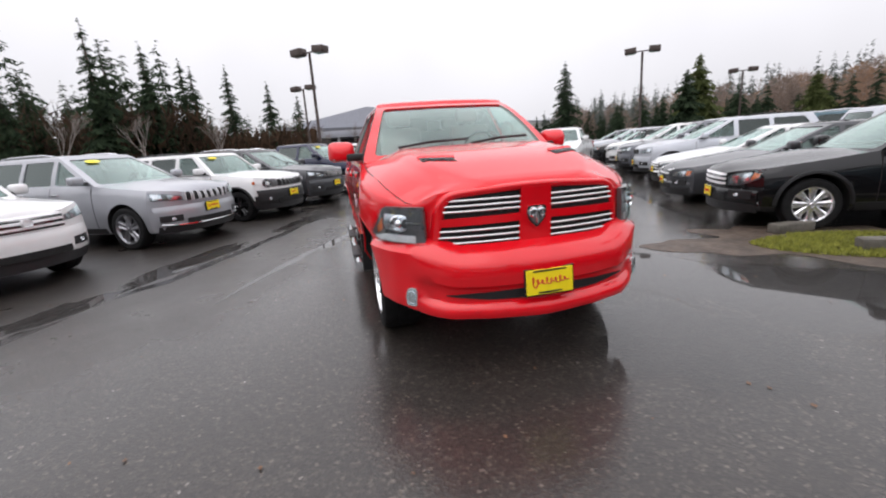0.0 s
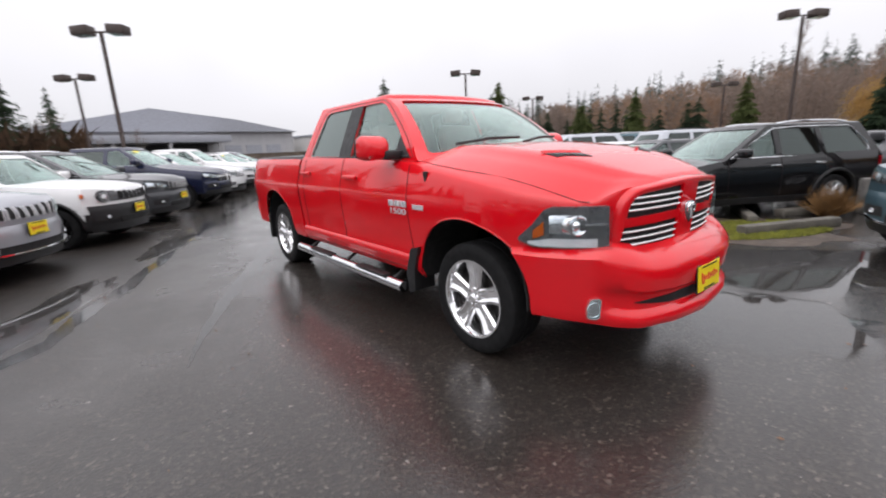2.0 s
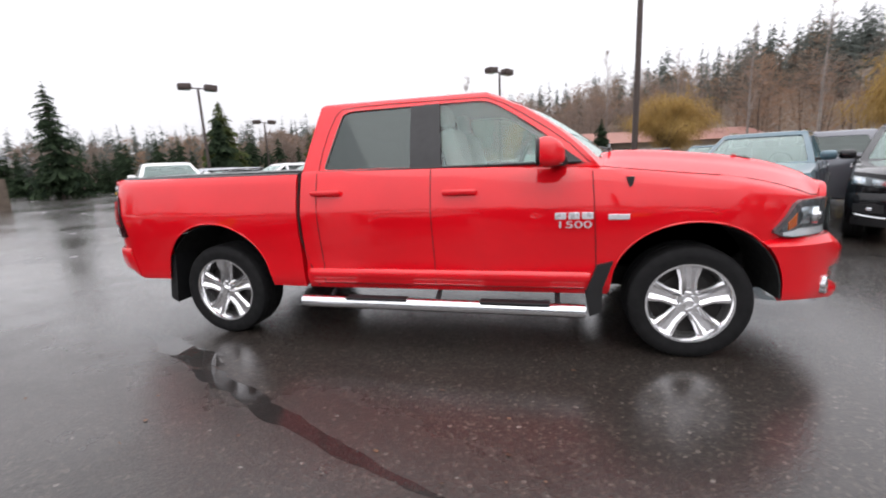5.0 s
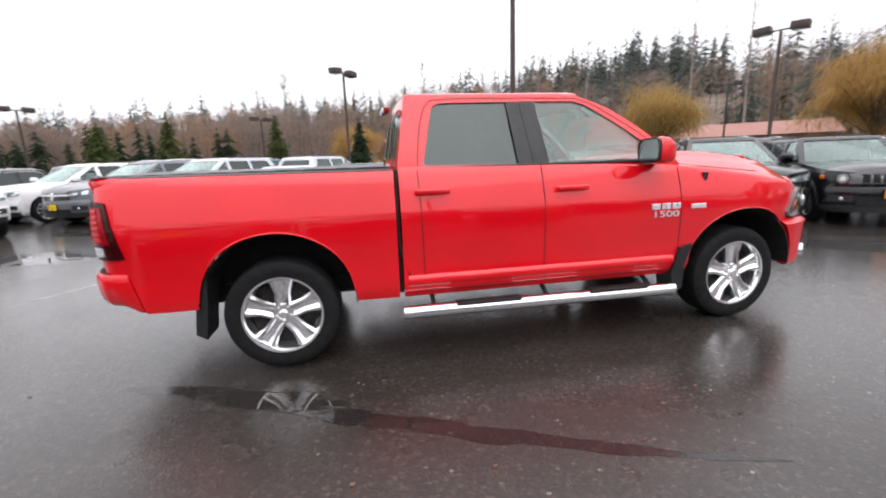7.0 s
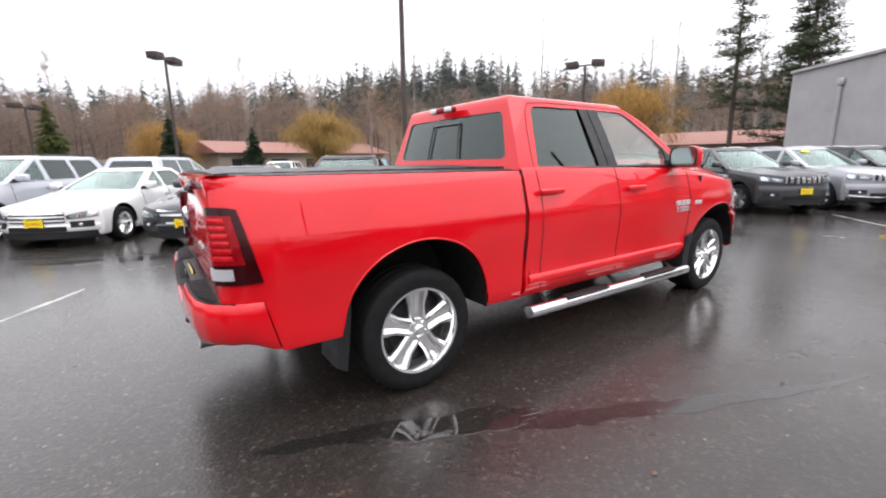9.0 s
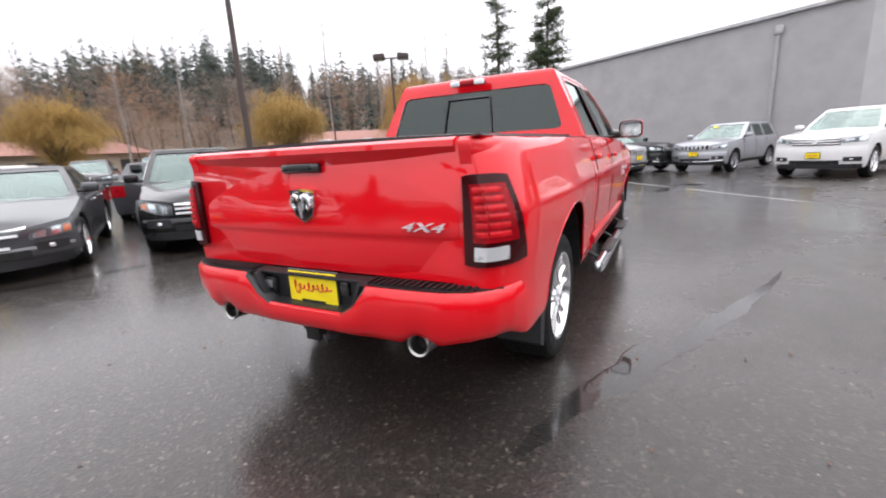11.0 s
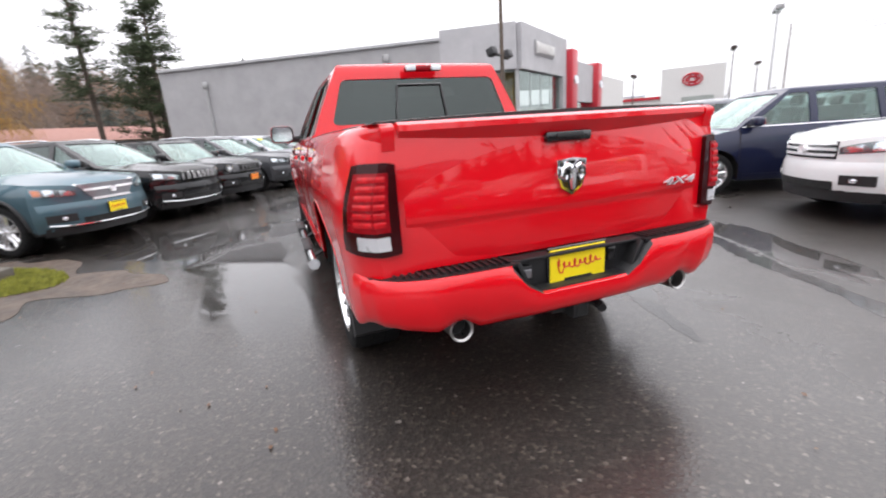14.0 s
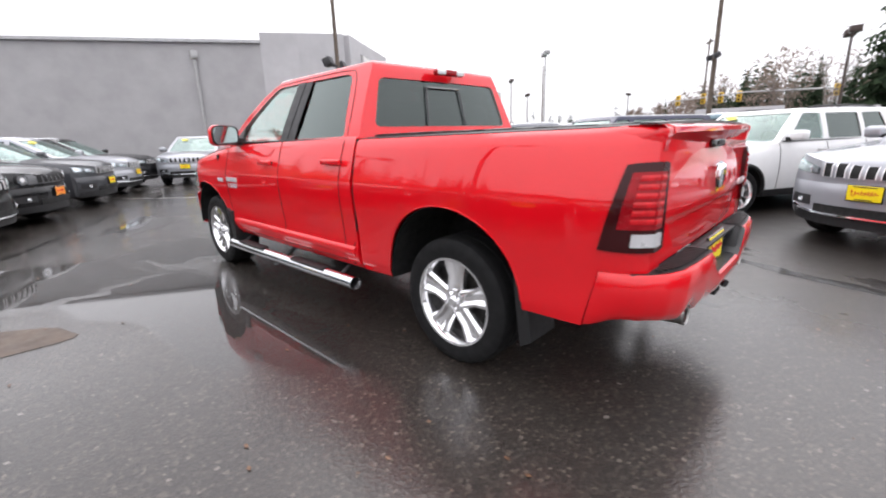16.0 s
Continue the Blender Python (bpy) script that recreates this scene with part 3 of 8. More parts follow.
def wall_run(name, a, b, h, mat, parent=None, thick=0.3, z=0.0):
    a, b = Vector(a), Vector(b)
    L = (b - a).length
    o = part(name, box(L / 2, -thick / 2, h / 2, L, thick, h), mat, parent)
    o.matrix_basis = pose(a.x, a.y, z, 0, 0, math.degrees(math.atan2(b.y - a.y, b.x - a.x)))
    return o


def grey_building():
    t = thing("building", pose(0, 0, 0), "long grey stucco dealership building with red entrance towers", "building", kind="structure")
    A, S, E = Vector((16.4, -11.2)), Vector((18.6, -7.9)), Vector((28.0, 6.8))
    d = (E - S).normalized()
    n = Vector((-d.y, d.x))
    # the long wall, with pilasters and a coping, and the roof behind
    wall_run("wall", E, S, 5.95, M_GREYWALL, t)
    wall_run("coping", E + n * 0.05, S + n * 0.05, 0.14, M_ROOFEDGE, t, 0.4, 5.95)
    for f in (0.28, 0.62):
        p = E.lerp(S, f)
        o = part("pilaster", box(0, 0.12, 2.97, 0.55, 0.25, 5.94, 0.02), M_GREYWALL, t)
        o.matrix_basis = pose(p.x, p.y, 0, 0, 0, math.degrees(math.atan2(-d.y, -d.x)) + 180)
    for f, hh in ((0.18, 5.0), (0.83, 5.4)):
        p = E.lerp(S, f) + n * 0.40
        dp = part("downpipe", tube([(p.x, p.y, 0.1), (p.x, p.y, hh)], 0.07, 8), M_PALEPOLE, t)
        o = part("hopper", box(p.x, p.y, hh, 0.28, 0.28, 0.35, 0.03), M_PALEPOLE, dp)
    back = E - n * 18
    wall_run("wall", back, E, 5.9, M_GREYWALL, t)
    # taller corner volume with a display window
    nn = n
    wall_run("wall", S, S.lerp(A, 0.44), 6.45, M_GREYWALL2, t)
    wall_run("wall", S.lerp(A, 0.44), A, 2.2, M_GREYWALL2, t, 0.3, 4.25)
    wall_run("wall", S.lerp(A, 0.44), A, 0.45, M_GREYWALL2, t)
    wall_run("display_board", S.lerp(A, 0.46) - nn * 0.55, A - nn * 0.55, 3.7, M_WARM, t, 0.05, 0.5)
    wall_run("shop_window", S.lerp(A, 0.44) - nn * 0.15, A - nn * 0.15, 3.8, M_SHOPGLASS, t, 0.03, 0.45)
    for f in (0.45, 0.99):
        p = S.lerp(A, f) + nn * 0.01
        part("mullion", box(p.x, p.y, 2.35, 0.12, 0.12, 3.8), M_PALEPOLE, t)
    B = Vector((20.6, -17.2))
    e = (B - A).normalized()
    m = Vector((e.y, -e.x))
    wall_run("wall", A.lerp(B, 0.0), A.lerp(B, 0.95), 2.2, M_GREYWALL2, t, 0.3, 4.25)
    wall_run("wall", A.lerp(B, 0.86), A.lerp(B, 0.95), 4.25, M_GREYWALL2, t)
    wall_run("shop_window", A.lerp(B, 0.02), A.lerp(B, 0.86), 4.2, M_SHOPGLASS, t, 0.05, 0.05)
    wall_run("shop_back", A.lerp(B, 0.1) + Vector((4.2, 2.6)), B + Vector((4.2, 2.6)), 4.2, M_WHITEWALL, t, 0.1)
    for k in range(5):
        p = A.lerp(B, 0.02 + 0.84 * k / 4)
        part("mullion", box(p.x, p.y, 2.1, 0.07, 0.07, 4.2), M_PALEPOLE, t)
    # plain blocks where the wall sign stands
    ang = math.degrees(math.atan2(e.y, e.x))
    p = A.lerp(B, 0.42) + m * 0.34
    o = part("sign_board", box(0, 0, 0, 2.9, 0.05, 0.75, 0.01), M_GREYWALL, t)
    o.matrix_basis = pose(p.x, p.y, 5.45, 0, 0, ang)
    for k in range(8):
        q = part("sign_block", box(-1.2 + 0.345 * k, -0.06, 0.0, 0.25, 0.08, 0.5 if k else 0.58, 0.01), M_WHITEWALL, o)
    # red entrance towers
    for f, hh in ((1.02, 5.9), (1.85, 5.6)):
        p = A.lerp(B, f)
        o = part("entrance_tower", box(0, 0, hh / 2, 1.1, 1.4, hh, 0.05), M_SIGNRED, t)
        o.matrix_basis = pose(p.x, p.y, 0, 0, 0, ang)
        q = part("tower_sign", box(0.0, -0.75, 4.1, 0.7, 0.1, 0.5, 0.1, 3), M_CHROME, o)
    wall_run("wall", A.lerp(B, 1.1), A.lerp(B, 1.8), 2.6, M_GREYWALL2, t, 0.3, 2.8)
    wall_run("shop_window", A.lerp(B, 1.1), A.lerp(B, 1.8), 2.8, M_SHOPGLASS, t, 0.05)
    wall_run("wall", A.lerp(B, 1.92), A.lerp(B, 3.2), 4.9, M_WHITEWALL, t)
    # roof
    F = A.lerp(B, 3.2)
    G = F - n * -0.0 + Vector((16, 10))
    bm = prism([(A.x, A.y, 5.85), (S.x, S.y, 5.85), (E.x, E.y, 5.85), (back.x, back.y, 5.85), (G.x, G.y, 5.85), (F.x, F.y, 4.6)], (0, 0, 1), -0.1, 0.0)
    part("roof", bm, M_METALROOF, t)
    return t


grey_building()

# planted bed of bark mulch with a concrete kerb, and a bollard, before the windows
M_MULCH = simple("bark_mulch", (0.13, 0.055, 0.035), 0.9, vary=0.45, scale=9, bumps=0.8, bscale=22)
for px_, py_, L_, turn_ in ((15.2, -12.0, 7.4, -50), (15.35, -9.2, 5.4, 56)):
    rings = []
    for k in range(13):
        x_ = lerp(-L_ / 2, L_ / 2, k / 12)
        rings.append([(x_, y_, z_ + (0.05 * noise.noise(Vector((x_ * 1.3, y_ * 2, px_))) if z_ > 0.1 else 0)) for y_, z_ in ((-0.75, 0.0), (-0.7, 0.13), (-0.3, 0.27), (0.1, 0.36), (0.5, 0.42), (0.75, 0.44), (0.75, 0.0))])
    pw = finish(loft(rings), "mulch_bed", M_MULCH)
    pw.matrix_basis = pose(px_, py_, 0, 0, 0, turn_ if turn_ < 0 else turn_ + 180)
    tagged(pw, label="raised bed of red-brown bark mulch", category="flower bed", kind="structure")
    kb = finish(box(0, -0.84, 0.075, L_, 0.15, 0.15, 0.02), "kerb", M_CONC)
    kb.matrix_basis = pw.matrix_basis.copy()
    tagged(kb, label="pale concrete kerb along the mulch bed", category="kerb", kind="structure")
bo = thing("bollard", pose(13.5, -10.7, 0), "short red steel bollard", "bollard")
part("post", tube([(0, 0, 0), (0, 0, 0.95)], 0.09, 12), M_SIGNRED, bo)
part("cap", tube([(0, 0, 0.95), (0, 0, 1.02)], [0.09, 0.03], 12), M_SIGNRED, bo)


def utility_pole(x, y, h, floods=0.0, crossarm=True, r=0.14, mat=None):
    t = thing("utility_pole", pose(x, y, 0, 0, 0, 30), "tall weathered utility pole", "pole", "utility poles")
    part("pole", tube([(0, 0, 0), (0, 0, h)], [r, r * 0.7], 10), mat or M_WOOD, t)
    if crossarm:
        part("crossarm", box(0, 0, h - 0.5, 0.12, 2.2, 0.12, 0.01), M_WOOD, t)
        for s in (-0.95, -0.5, 0.5, 0.95):
            part("insulator", tube([(0, s, h - 0.44), (0, s, h - 0.25)], 0.05, 6), M_DARKMETAL, t)
    if floods:
        part("flood_arm", box(0, 0, floods, 0.08, 1.3, 0.08), M_DARKMETAL, t)
        for s in (-1, 1):
            part("flood_lamp", box(0.1, s * 0.62, floods + 0.12, 0.35, 0.42, 0.32, 0.04, 2, Matrix.Rotation(radians(20), 4, "Y")), M_DARKMETAL, t)
    return t


utility_pole(13.3, -8.62, 11.0, 4.35, False, 0.10)
utility_pole(4.0, -30.0, 13.0, 5.5, False, 0.16)
utility_pole(40, -70, 13.0)
utility_pole(12.0, -62, 12.0)
utility_pole(-12, -60, 12.0)
# wires between the far poles
for z in (12.3, 11.6):
    pts = [(40 + (12 - 40) * k / 10, -70 + 8 * k / 10, z - 1.6 * math.sin(math.pi * k / 10)) for k in range(11)]
    pts += [(12 - 24 * k / 10, -62 + 2 * k / 10, z - 1.4 * math.sin(math.pi * k / 10)) for k in range(1, 11)]
    tagged(finish(tube(pts, 0.03, 4), "overhead_wire", M_BLACK), label="sagging black overhead wire", category="wire")


def warehouse():
    """Grey low-gabled building with a deep canopy, across the street behind the lot."""
    t = thing("building", pose(-68, 8, 0, 0, 0, 8), "low grey metal building with a shallow gable and canopy", "building", kind="structure")
    W, D, H, P = 34.0, 20.0, 5.2, 8.2
    part("wall", box(-D / 2, 0, H / 2, D, W, H), M_GREYWALL2, t)
    bm = prism([(0.8, -W / 2 - 0.5, H), (0.8, W / 2 + 0.5, H), (0.8, W * 0.22, P - 1.2), (0.8, -W * 0.1, P)], (-1, 0, 0), 0, D + 1)
    part("roof", bm, M_METALROOF, t)
    part("canopy", box(3.0, -6, 4.0, 6.0, W * 0.62, 0.9, 0.05), M_METALROOF, t)
    for k in range(4):
        part("post", box(5.6, -15 + 6 * k, 1.8, 0.4, 0.4, 3.6), M_GREYWALL, t)
    part("dark_front", box(0.05, -6, 1.8, 0.1, W * 0.55, 3.4), M_DARKMETAL, t)
    for k in range(3):
        part("door", box(0.06, 7 + 3.2 * k, 1.6, 0.1, 2.4, 3.2), M_METALROOF, t)
    t2 = thing("building", pose(-72, 34, 0, 0, 0, 8), "white flat-roofed shop building", "building", kind="structure")
    part("wall", box(0, 0, 2.2, 14, 14, 4.4), M_WHITEWALL, t2)
    for k in range(4):
        part("window", box(7.02, -5 + 3.4 * k, 1.7, 0.1, 2.2, 2.2), M_SHOPGLASS, t2)
    part("roof", box(0, 0, 4.5, 14.4, 14.4, 0.25), M_METALROOF, t2)


warehouse()


def far_showroom():
    t = thing("building", pose(60, -76, 0, 0, 0, 308), "far white showroom with a tall portal and red bands", "building", kind="structure")
    part("wall", box(0, 12, 2.6, 12, 30, 5.2), M_WHITEWALL, t)
    part("portal", box(-6.6, 0, 4.9, 1.2, 10, 9.8), M_WHITEWALL, t)
    part("portal_opening", box(-7.25, -1, 2.4, 0.2, 5.0, 4.6), M_SHOPGLASS, t)
    part("red_band", box(-6.2, 14, 5.0, 0.3, 24, 0.5), M_SIGNRED, t)
    ring = bmesh.new()
    for rx, rz in ((1.5, 1.0), (0.6, 1.0), (1.0, 0.45)):
        add_tube(ring, [(-7.35, rx * math.cos(a), 7.6 + rz * math.sin(a)) for a in (2 * math.pi * k / 24 for k in range(25))], 0.14, 6)
    part("round_sign", ring, M_SIGNRED, t)
    for k in range(5):
        part("window", box(-6.05, 8 + 4.5 * k, 2.0, 0.1, 3.4, 3.2), M_SHOPGLASS, t)
    t = thing("building", pose(84, -56, 0, 0, 0, 320), "long low white building across the road", "building", kind="structure")
    part("wall", box(0, 0, 2.8, 14, 44, 5.6), M_WHITEWALL, t)
    part("roof", box(0, 0, 5.7, 14.5, 44.5, 0.3), M_METALROOF, t)
    for k in range(8):
        part("window", box(-7.02, -18 + 5 * k, 1.8, 0.1, 3.6, 2.4), M_SHOPGLASS, t)


far_showroom()


def canopy_station():
    t = thing("filling_station", pose(-16, -72, 0, 0, 0, 0), "filling station with a blue and red canopy", "building", kind="structure")
    part("canopy", box(-2, 0, 5.6, 22, 9, 1.2, 0.05), M_CANOPYBLUE, t)
    part("canopy_band", box(9.0, 0.2, 5.7, 8, 9.2, 1.3, 0.05), M_SIGNRED, t)
    for x in (-10, -2, 6):
        part("column", box(x, 3.5, 2.5, 0.5, 0.5, 5.0), M_WHITEWALL, t)
        part("column", box(x, -3.5, 2.5, 0.5, 0.5, 5.0), M_WHITEWALL, t)
    part("kiosk", box(-2, -10, 1.9, 16, 6, 3.8), M_WHITEWALL, t)


canopy_station()


def long_house(x, y, w, turn, h=2.6):
    t = thing("house", pose(x, y, 0, 0, 0, turn), "low building with a long faded red roof", "house", kind="structure")
    part("wall", box(0, 0, h / 2, w, 8, h), M_TAN, t)
    bm = prism([(-w / 2 - 0.5, -4.8, h), (-w / 2 - 0.5, 4.8, h), (-w / 2 - 0.5, 0, h + 1.3)], (1, 0, 0), 0, w + 1)
    part("roof", bm, M_REDROOF, t)
    for k in range(int(w / 4)):
        part("window", box(-w / 2 + 2 + 4 * k, -4.03, 1.4, 1.8, 0.1, 1.2), M_DARKMETAL, t)
    return t


long_house(12, 50, 20, 12)
long_house(35, 33, 13, -42)
long_house(44, 15, 14, -65)
fw = finish(box(0, 0, 1.1, 70, 0.3, 2.2), "boundary_wall", M_TAN)
fw.matrix_basis = pose(-32, 48, 0, 0, 0, 20)
tagged(fw, label="long tan boundary wall below the hill", category="wall", kind="structure")
fw = finish(box(0, 0, 0.8, 60, 0.2, 1.6), "fence", M_WOOD)
fw.matrix_basis = pose(-36, -16, 0, 0, 0, 70)
tagged(fw, label="dark wooden boundary fence", category="fence", kind="structure")

for x0_, y0_, x1_, y1_, h_ in ((7.5, -41.0, 1.5, -42.5, 2.9), (0.5, -43.0, -4.0, -44.0, 2.6), (13.0, -46.0, 8.5, -46.5, 2.0)):
    L_ = math.hypot(x1_ - x0_, y1_ - y0_)
    fw = finish(box(0, 0, h_ / 2, L_, 0.4, h_, 0.03), "boundary_wall", M_GREYWALL2)
    fw.matrix_basis = pose((x0_ + x1_) / 2, (y0_ + y1_) / 2, 0, 0, 0, math.degrees(math.atan2(y1_ - y0_, x1_ - x0_)))
    tagged(fw, label="pale grey block wall across the road", category="wall", kind="structure")
M_SIGNAL = simple("signal_yellow", (0.70, 0.42, 0.03), 0.5)
ts = thing("traffic_signal", pose(-1.3, -52.0, 0), "traffic signal mast arm with yellow heads", "traffic signal")
part("post", tube([(0, 0, 0), (0, 0, 4.9)], [0.14, 0.10], 8), M_PALEPOLE, ts)
part("mast_arm", tube([(0, 0, 4.5), (7, 0.6, 4.7), (14.5, 1.2, 4.2)], [0.09, 0.07, 0.05], 8), M_PALEPOLE, ts)
for x_ in (0.2, 7.6, 9.2, 10.8, 13.2):
    hd = part("signal_head", box(x_, 0.05 * x_, 4.35, 0.42, 0.3, 1.05, 0.05), M_SIGNAL, ts)
    for z_ in (4.03, 4.35, 4.67):
        part("signal_lens", tube([(x_, 0.05 * x_ + 0.14, z_), (x_, 0.05 * x_ + 0.2, z_)], 0.11, 10), M_LINER, hd)

# ---- trees and hill ----
def foliage(name, dark, light, rough=0.9):
    m, nt, b = material(name)
    gm = nt.nodes.new("ShaderNodeNewGeometry")
    nt.links.new(ramp(nt, gm.outputs["Random Per Island"], [(0.0, dark), (1.0, light)]), b.inputs["Base Color"])
    b.inputs["Roughness"].default_value = rough
    b.inputs["Specular IOR Level"].default_value = 0.1
    # thin leaves and twigs let half of the light through
    tl, mx = nt.nodes.new("ShaderNodeBsdfTranslucent"), nt.nodes.new("ShaderNodeMixShader")
    nt.links.new(b.inputs["Base Color"].links[0].from_socket, tl.inputs["Color"])
    mx.inputs[0].default_value = 0.45
    nt.links.new(b.outputs[0], mx.inputs[1])
    nt.links.new(tl.outputs[0], mx.inputs[2])
    nt.links.new(mx.outputs[0], nt.nodes["Material Output"].inputs["Surface"])
    return m


M_FIR = foliage("fir_needles", (0.018, 0.030, 0.018), (0.05, 0.075, 0.04))
# greyed and paled against the near firs: distance haze put into the colour
M_FIRHAZE = foliage("far_fir_needles", (0.08, 0.095, 0.086), (0.155, 0.17, 0.152))
M_PINE = foliage("pine_needles", (0.035, 0.05, 0.028), (0.10, 0.12, 0.07))
M_CEDAR = foliage("cedar_foliage", (0.05, 0.065, 0.02), (0.11, 0.13, 0.05))
# bare twigs and brown brush: the hillside's haze is in these pale browns too
M_TWIG = foliage("bare_twigs", (0.17, 0.132, 0.11), (0.29, 0.23, 0.195))
M_BROWN = foliage("brown_brush", (0.21, 0.132, 0.09), (0.34, 0.225, 0.155))
M_DARKBRUSH = foliage("dark_brush", (0.03, 0.022, 0.016), (0.09, 0.055, 0.035))
M_WILLOW = foliage("yellow_willow", (0.32, 0.205, 0.07), (0.50, 0.345, 0.13))
M_RUST = foliage("rust_leaves", (0.34, 0.20, 0.065), (0.52, 0.33, 0.12))
M_BARK = simple("bark", (0.085, 0.065, 0.052), 0.9, vary=0.3, scale=4, bumps=0.5, bscale=15)
M_PALEBARK = simple("pale_bark", (0.24, 0.21, 0.19), 0.85, vary=0.3, scale=4)
M_HILL = simple("hill_ground", (0.20, 0.16, 0.125), 0.95, vary=0.4, scale=0.1)


class Soup:
    def __init__(self):
        self.v, self.f = [], []

    def tri(self, a, b, c):
        k = len(self.v)
        self.v += [tuple(a), tuple(b), tuple(c)]
        self.f.append((k, k + 1, k + 2))

    def quad(self, a, b, c, d):
        k = len(self.v)
        self.v += [tuple(a), tuple(b), tuple(c), tuple(d)]
        self.f.append((k, k + 1, k + 2, k + 3))

    def limb(self, a, b, ra, rb, n=4):
        d = (b - a).normalized()
        s = d.orthogonal().normalized()
        u = d.cross(s)
        k = len(self.v)
        for p, r in ((a, ra), (b, rb)):
            self.v += [tuple(p + (s * math.cos(2 * math.pi * i / n) + u * math.sin(2 * math.pi * i / n)) * r) for i in range(n)]
        for i in range(n):
            self.f.append((k + i, k + (i + 1) % n, k + n + (i + 1) % n, k + n + i))


def fir_crown(S, o, h, r, rg, whorls=20, per=8, sub=5, base=0.08, droop=0.35, irregular=0.3, wide=0.42):
    """Drooping boughs in whorls, each with small sprays along it."""
    for w in range(whorls):
        f = (w + rg.random() * 0.7) / whorls
        z = h * lerp(base, 0.99, f)
        rr = r * (1 - f) ** 0.8 * (1 + irregular * rg.uniform(-1, 0.6)) + 0.06 * r
        a0 = rg.uniform(0, 6.28)
        for k in range(per):
            if rg.random() < 0.12:
                continue
            a = a0 + 2 * math.pi * k / per + rg.uniform(-0.3, 0.3)
            L = rr * rg.uniform(0.65, 1.12)
            d = Vector((math.cos(a), math.sin(a), 0))
            side = Vector((-d.y, d.x, 0))
            p0 = o + Vector((0, 0, z + rg.uniform(-0.7, 0.7) * h / whorls))
            for s in range(sub):
                q0, q1 = s / sub, (s + 1.25) / sub
                wid = L * wide * (1 - 0.6 * q0) * rg.uniform(0.7, 1.3) + 0.02
                a1 = p0 + d * (L * q0) + Vector((0, 0, 0.10 * L - droop * L * q0 ** 1.4))
                a2 = p0 + d * (L * min(q1, 1.08)) + Vector((0, 0, 0.10 * L - droop * L * min(q1, 1.08) ** 1.4 - 0.04 * L))
                for sg in (1, -1):
                    S.tri(a1, a2 + side * (wid * 0.25 * sg) + Vector((0, 0, -wid * 0.2)), a1 * 0.35 + a2 * 0.65 + side * (wid * sg) + Vector((0, 0, -wid * rg.uniform(0.3, 1.3))))


def fir(x, y, h, r, seed, label, mat=None, whorls=24, per=9, sub=6, base=0.06, z=0.0):
    rg = random.Random(seed)
    t = thing("fir_tree", pose(x, y, z, 0, 0, rg.uniform(0, 360)), label, "tree", "conifers")
    part("trunk", tube([(0, 0, 0), (0, 0, h * 0.5), (0, 0, h * 0.98)], [0.022 * h, 0.013 * h, 0.01], 8), M_BARK, t)
    S = Soup()
    fir_crown(S, Vector((0, 0, 0)), h, r, rg, whorls, per, sub, base)
    mesh_ob("crown", S.v, S.f, mat or M_FIR, t)
    return t


def branches(S, p, d, L, r, depth, rg, tips, spread=0.55):
    q = p + d * L
    S.limb(p, q, r, r * 0.68, 4 if depth > 1 else 3)
    if depth == 0:
        tips.append((q, d))
        return
    for k in range(rg.choice((2, 3, 3))):
        nd = (d + Vector((rg.uniform(-1, 1), rg.uniform(-1, 1), rg.uniform(-0.35, 0.75))) * spread).normalized()
        branches(S, p + d * (L * rg.uniform(0.65, 1.0)), nd, L * rg.uniform(0.6, 0.82), r * 0.6, depth - 1, rg, tips, spread)


def bare_tree(x, y, h, seed, label, z=0.0, mat=None, depth=5):
    rg = random.Random(seed)
    t = thing("bare_tree", pose(x, y, z), label, "tree", "bare trees")
    S, tips = Soup(), []
    branches(S, Vector((0, 0, 0)), Vector((rg.uniform(-0.05, 0.05), rg.uniform(-0.05, 0.05), 1)).normalized(), h * 0.30, h * 0.013, depth, rg, tips, 0.42)
    T = Soup()
    for q, d in tips:
        for k in range(3):
            e = (d + Vector((rg.uniform(-1, 1), rg.uniform(-1, 1), rg.uniform(-0.3, 0.8))) * 0.6).normalized()
            L = h * rg.uniform(0.03, 0.07)
            s = e.orthogonal().normalized() * 0.006 * h * 0.12
            T.tri(q - s, q + s, q + e * L)
    mesh_ob("trunk", S.v, S.f, mat or M_PALEBARK, t)
    mesh_ob("crown", T.v, T.f, M_TWIG, t)
    return t


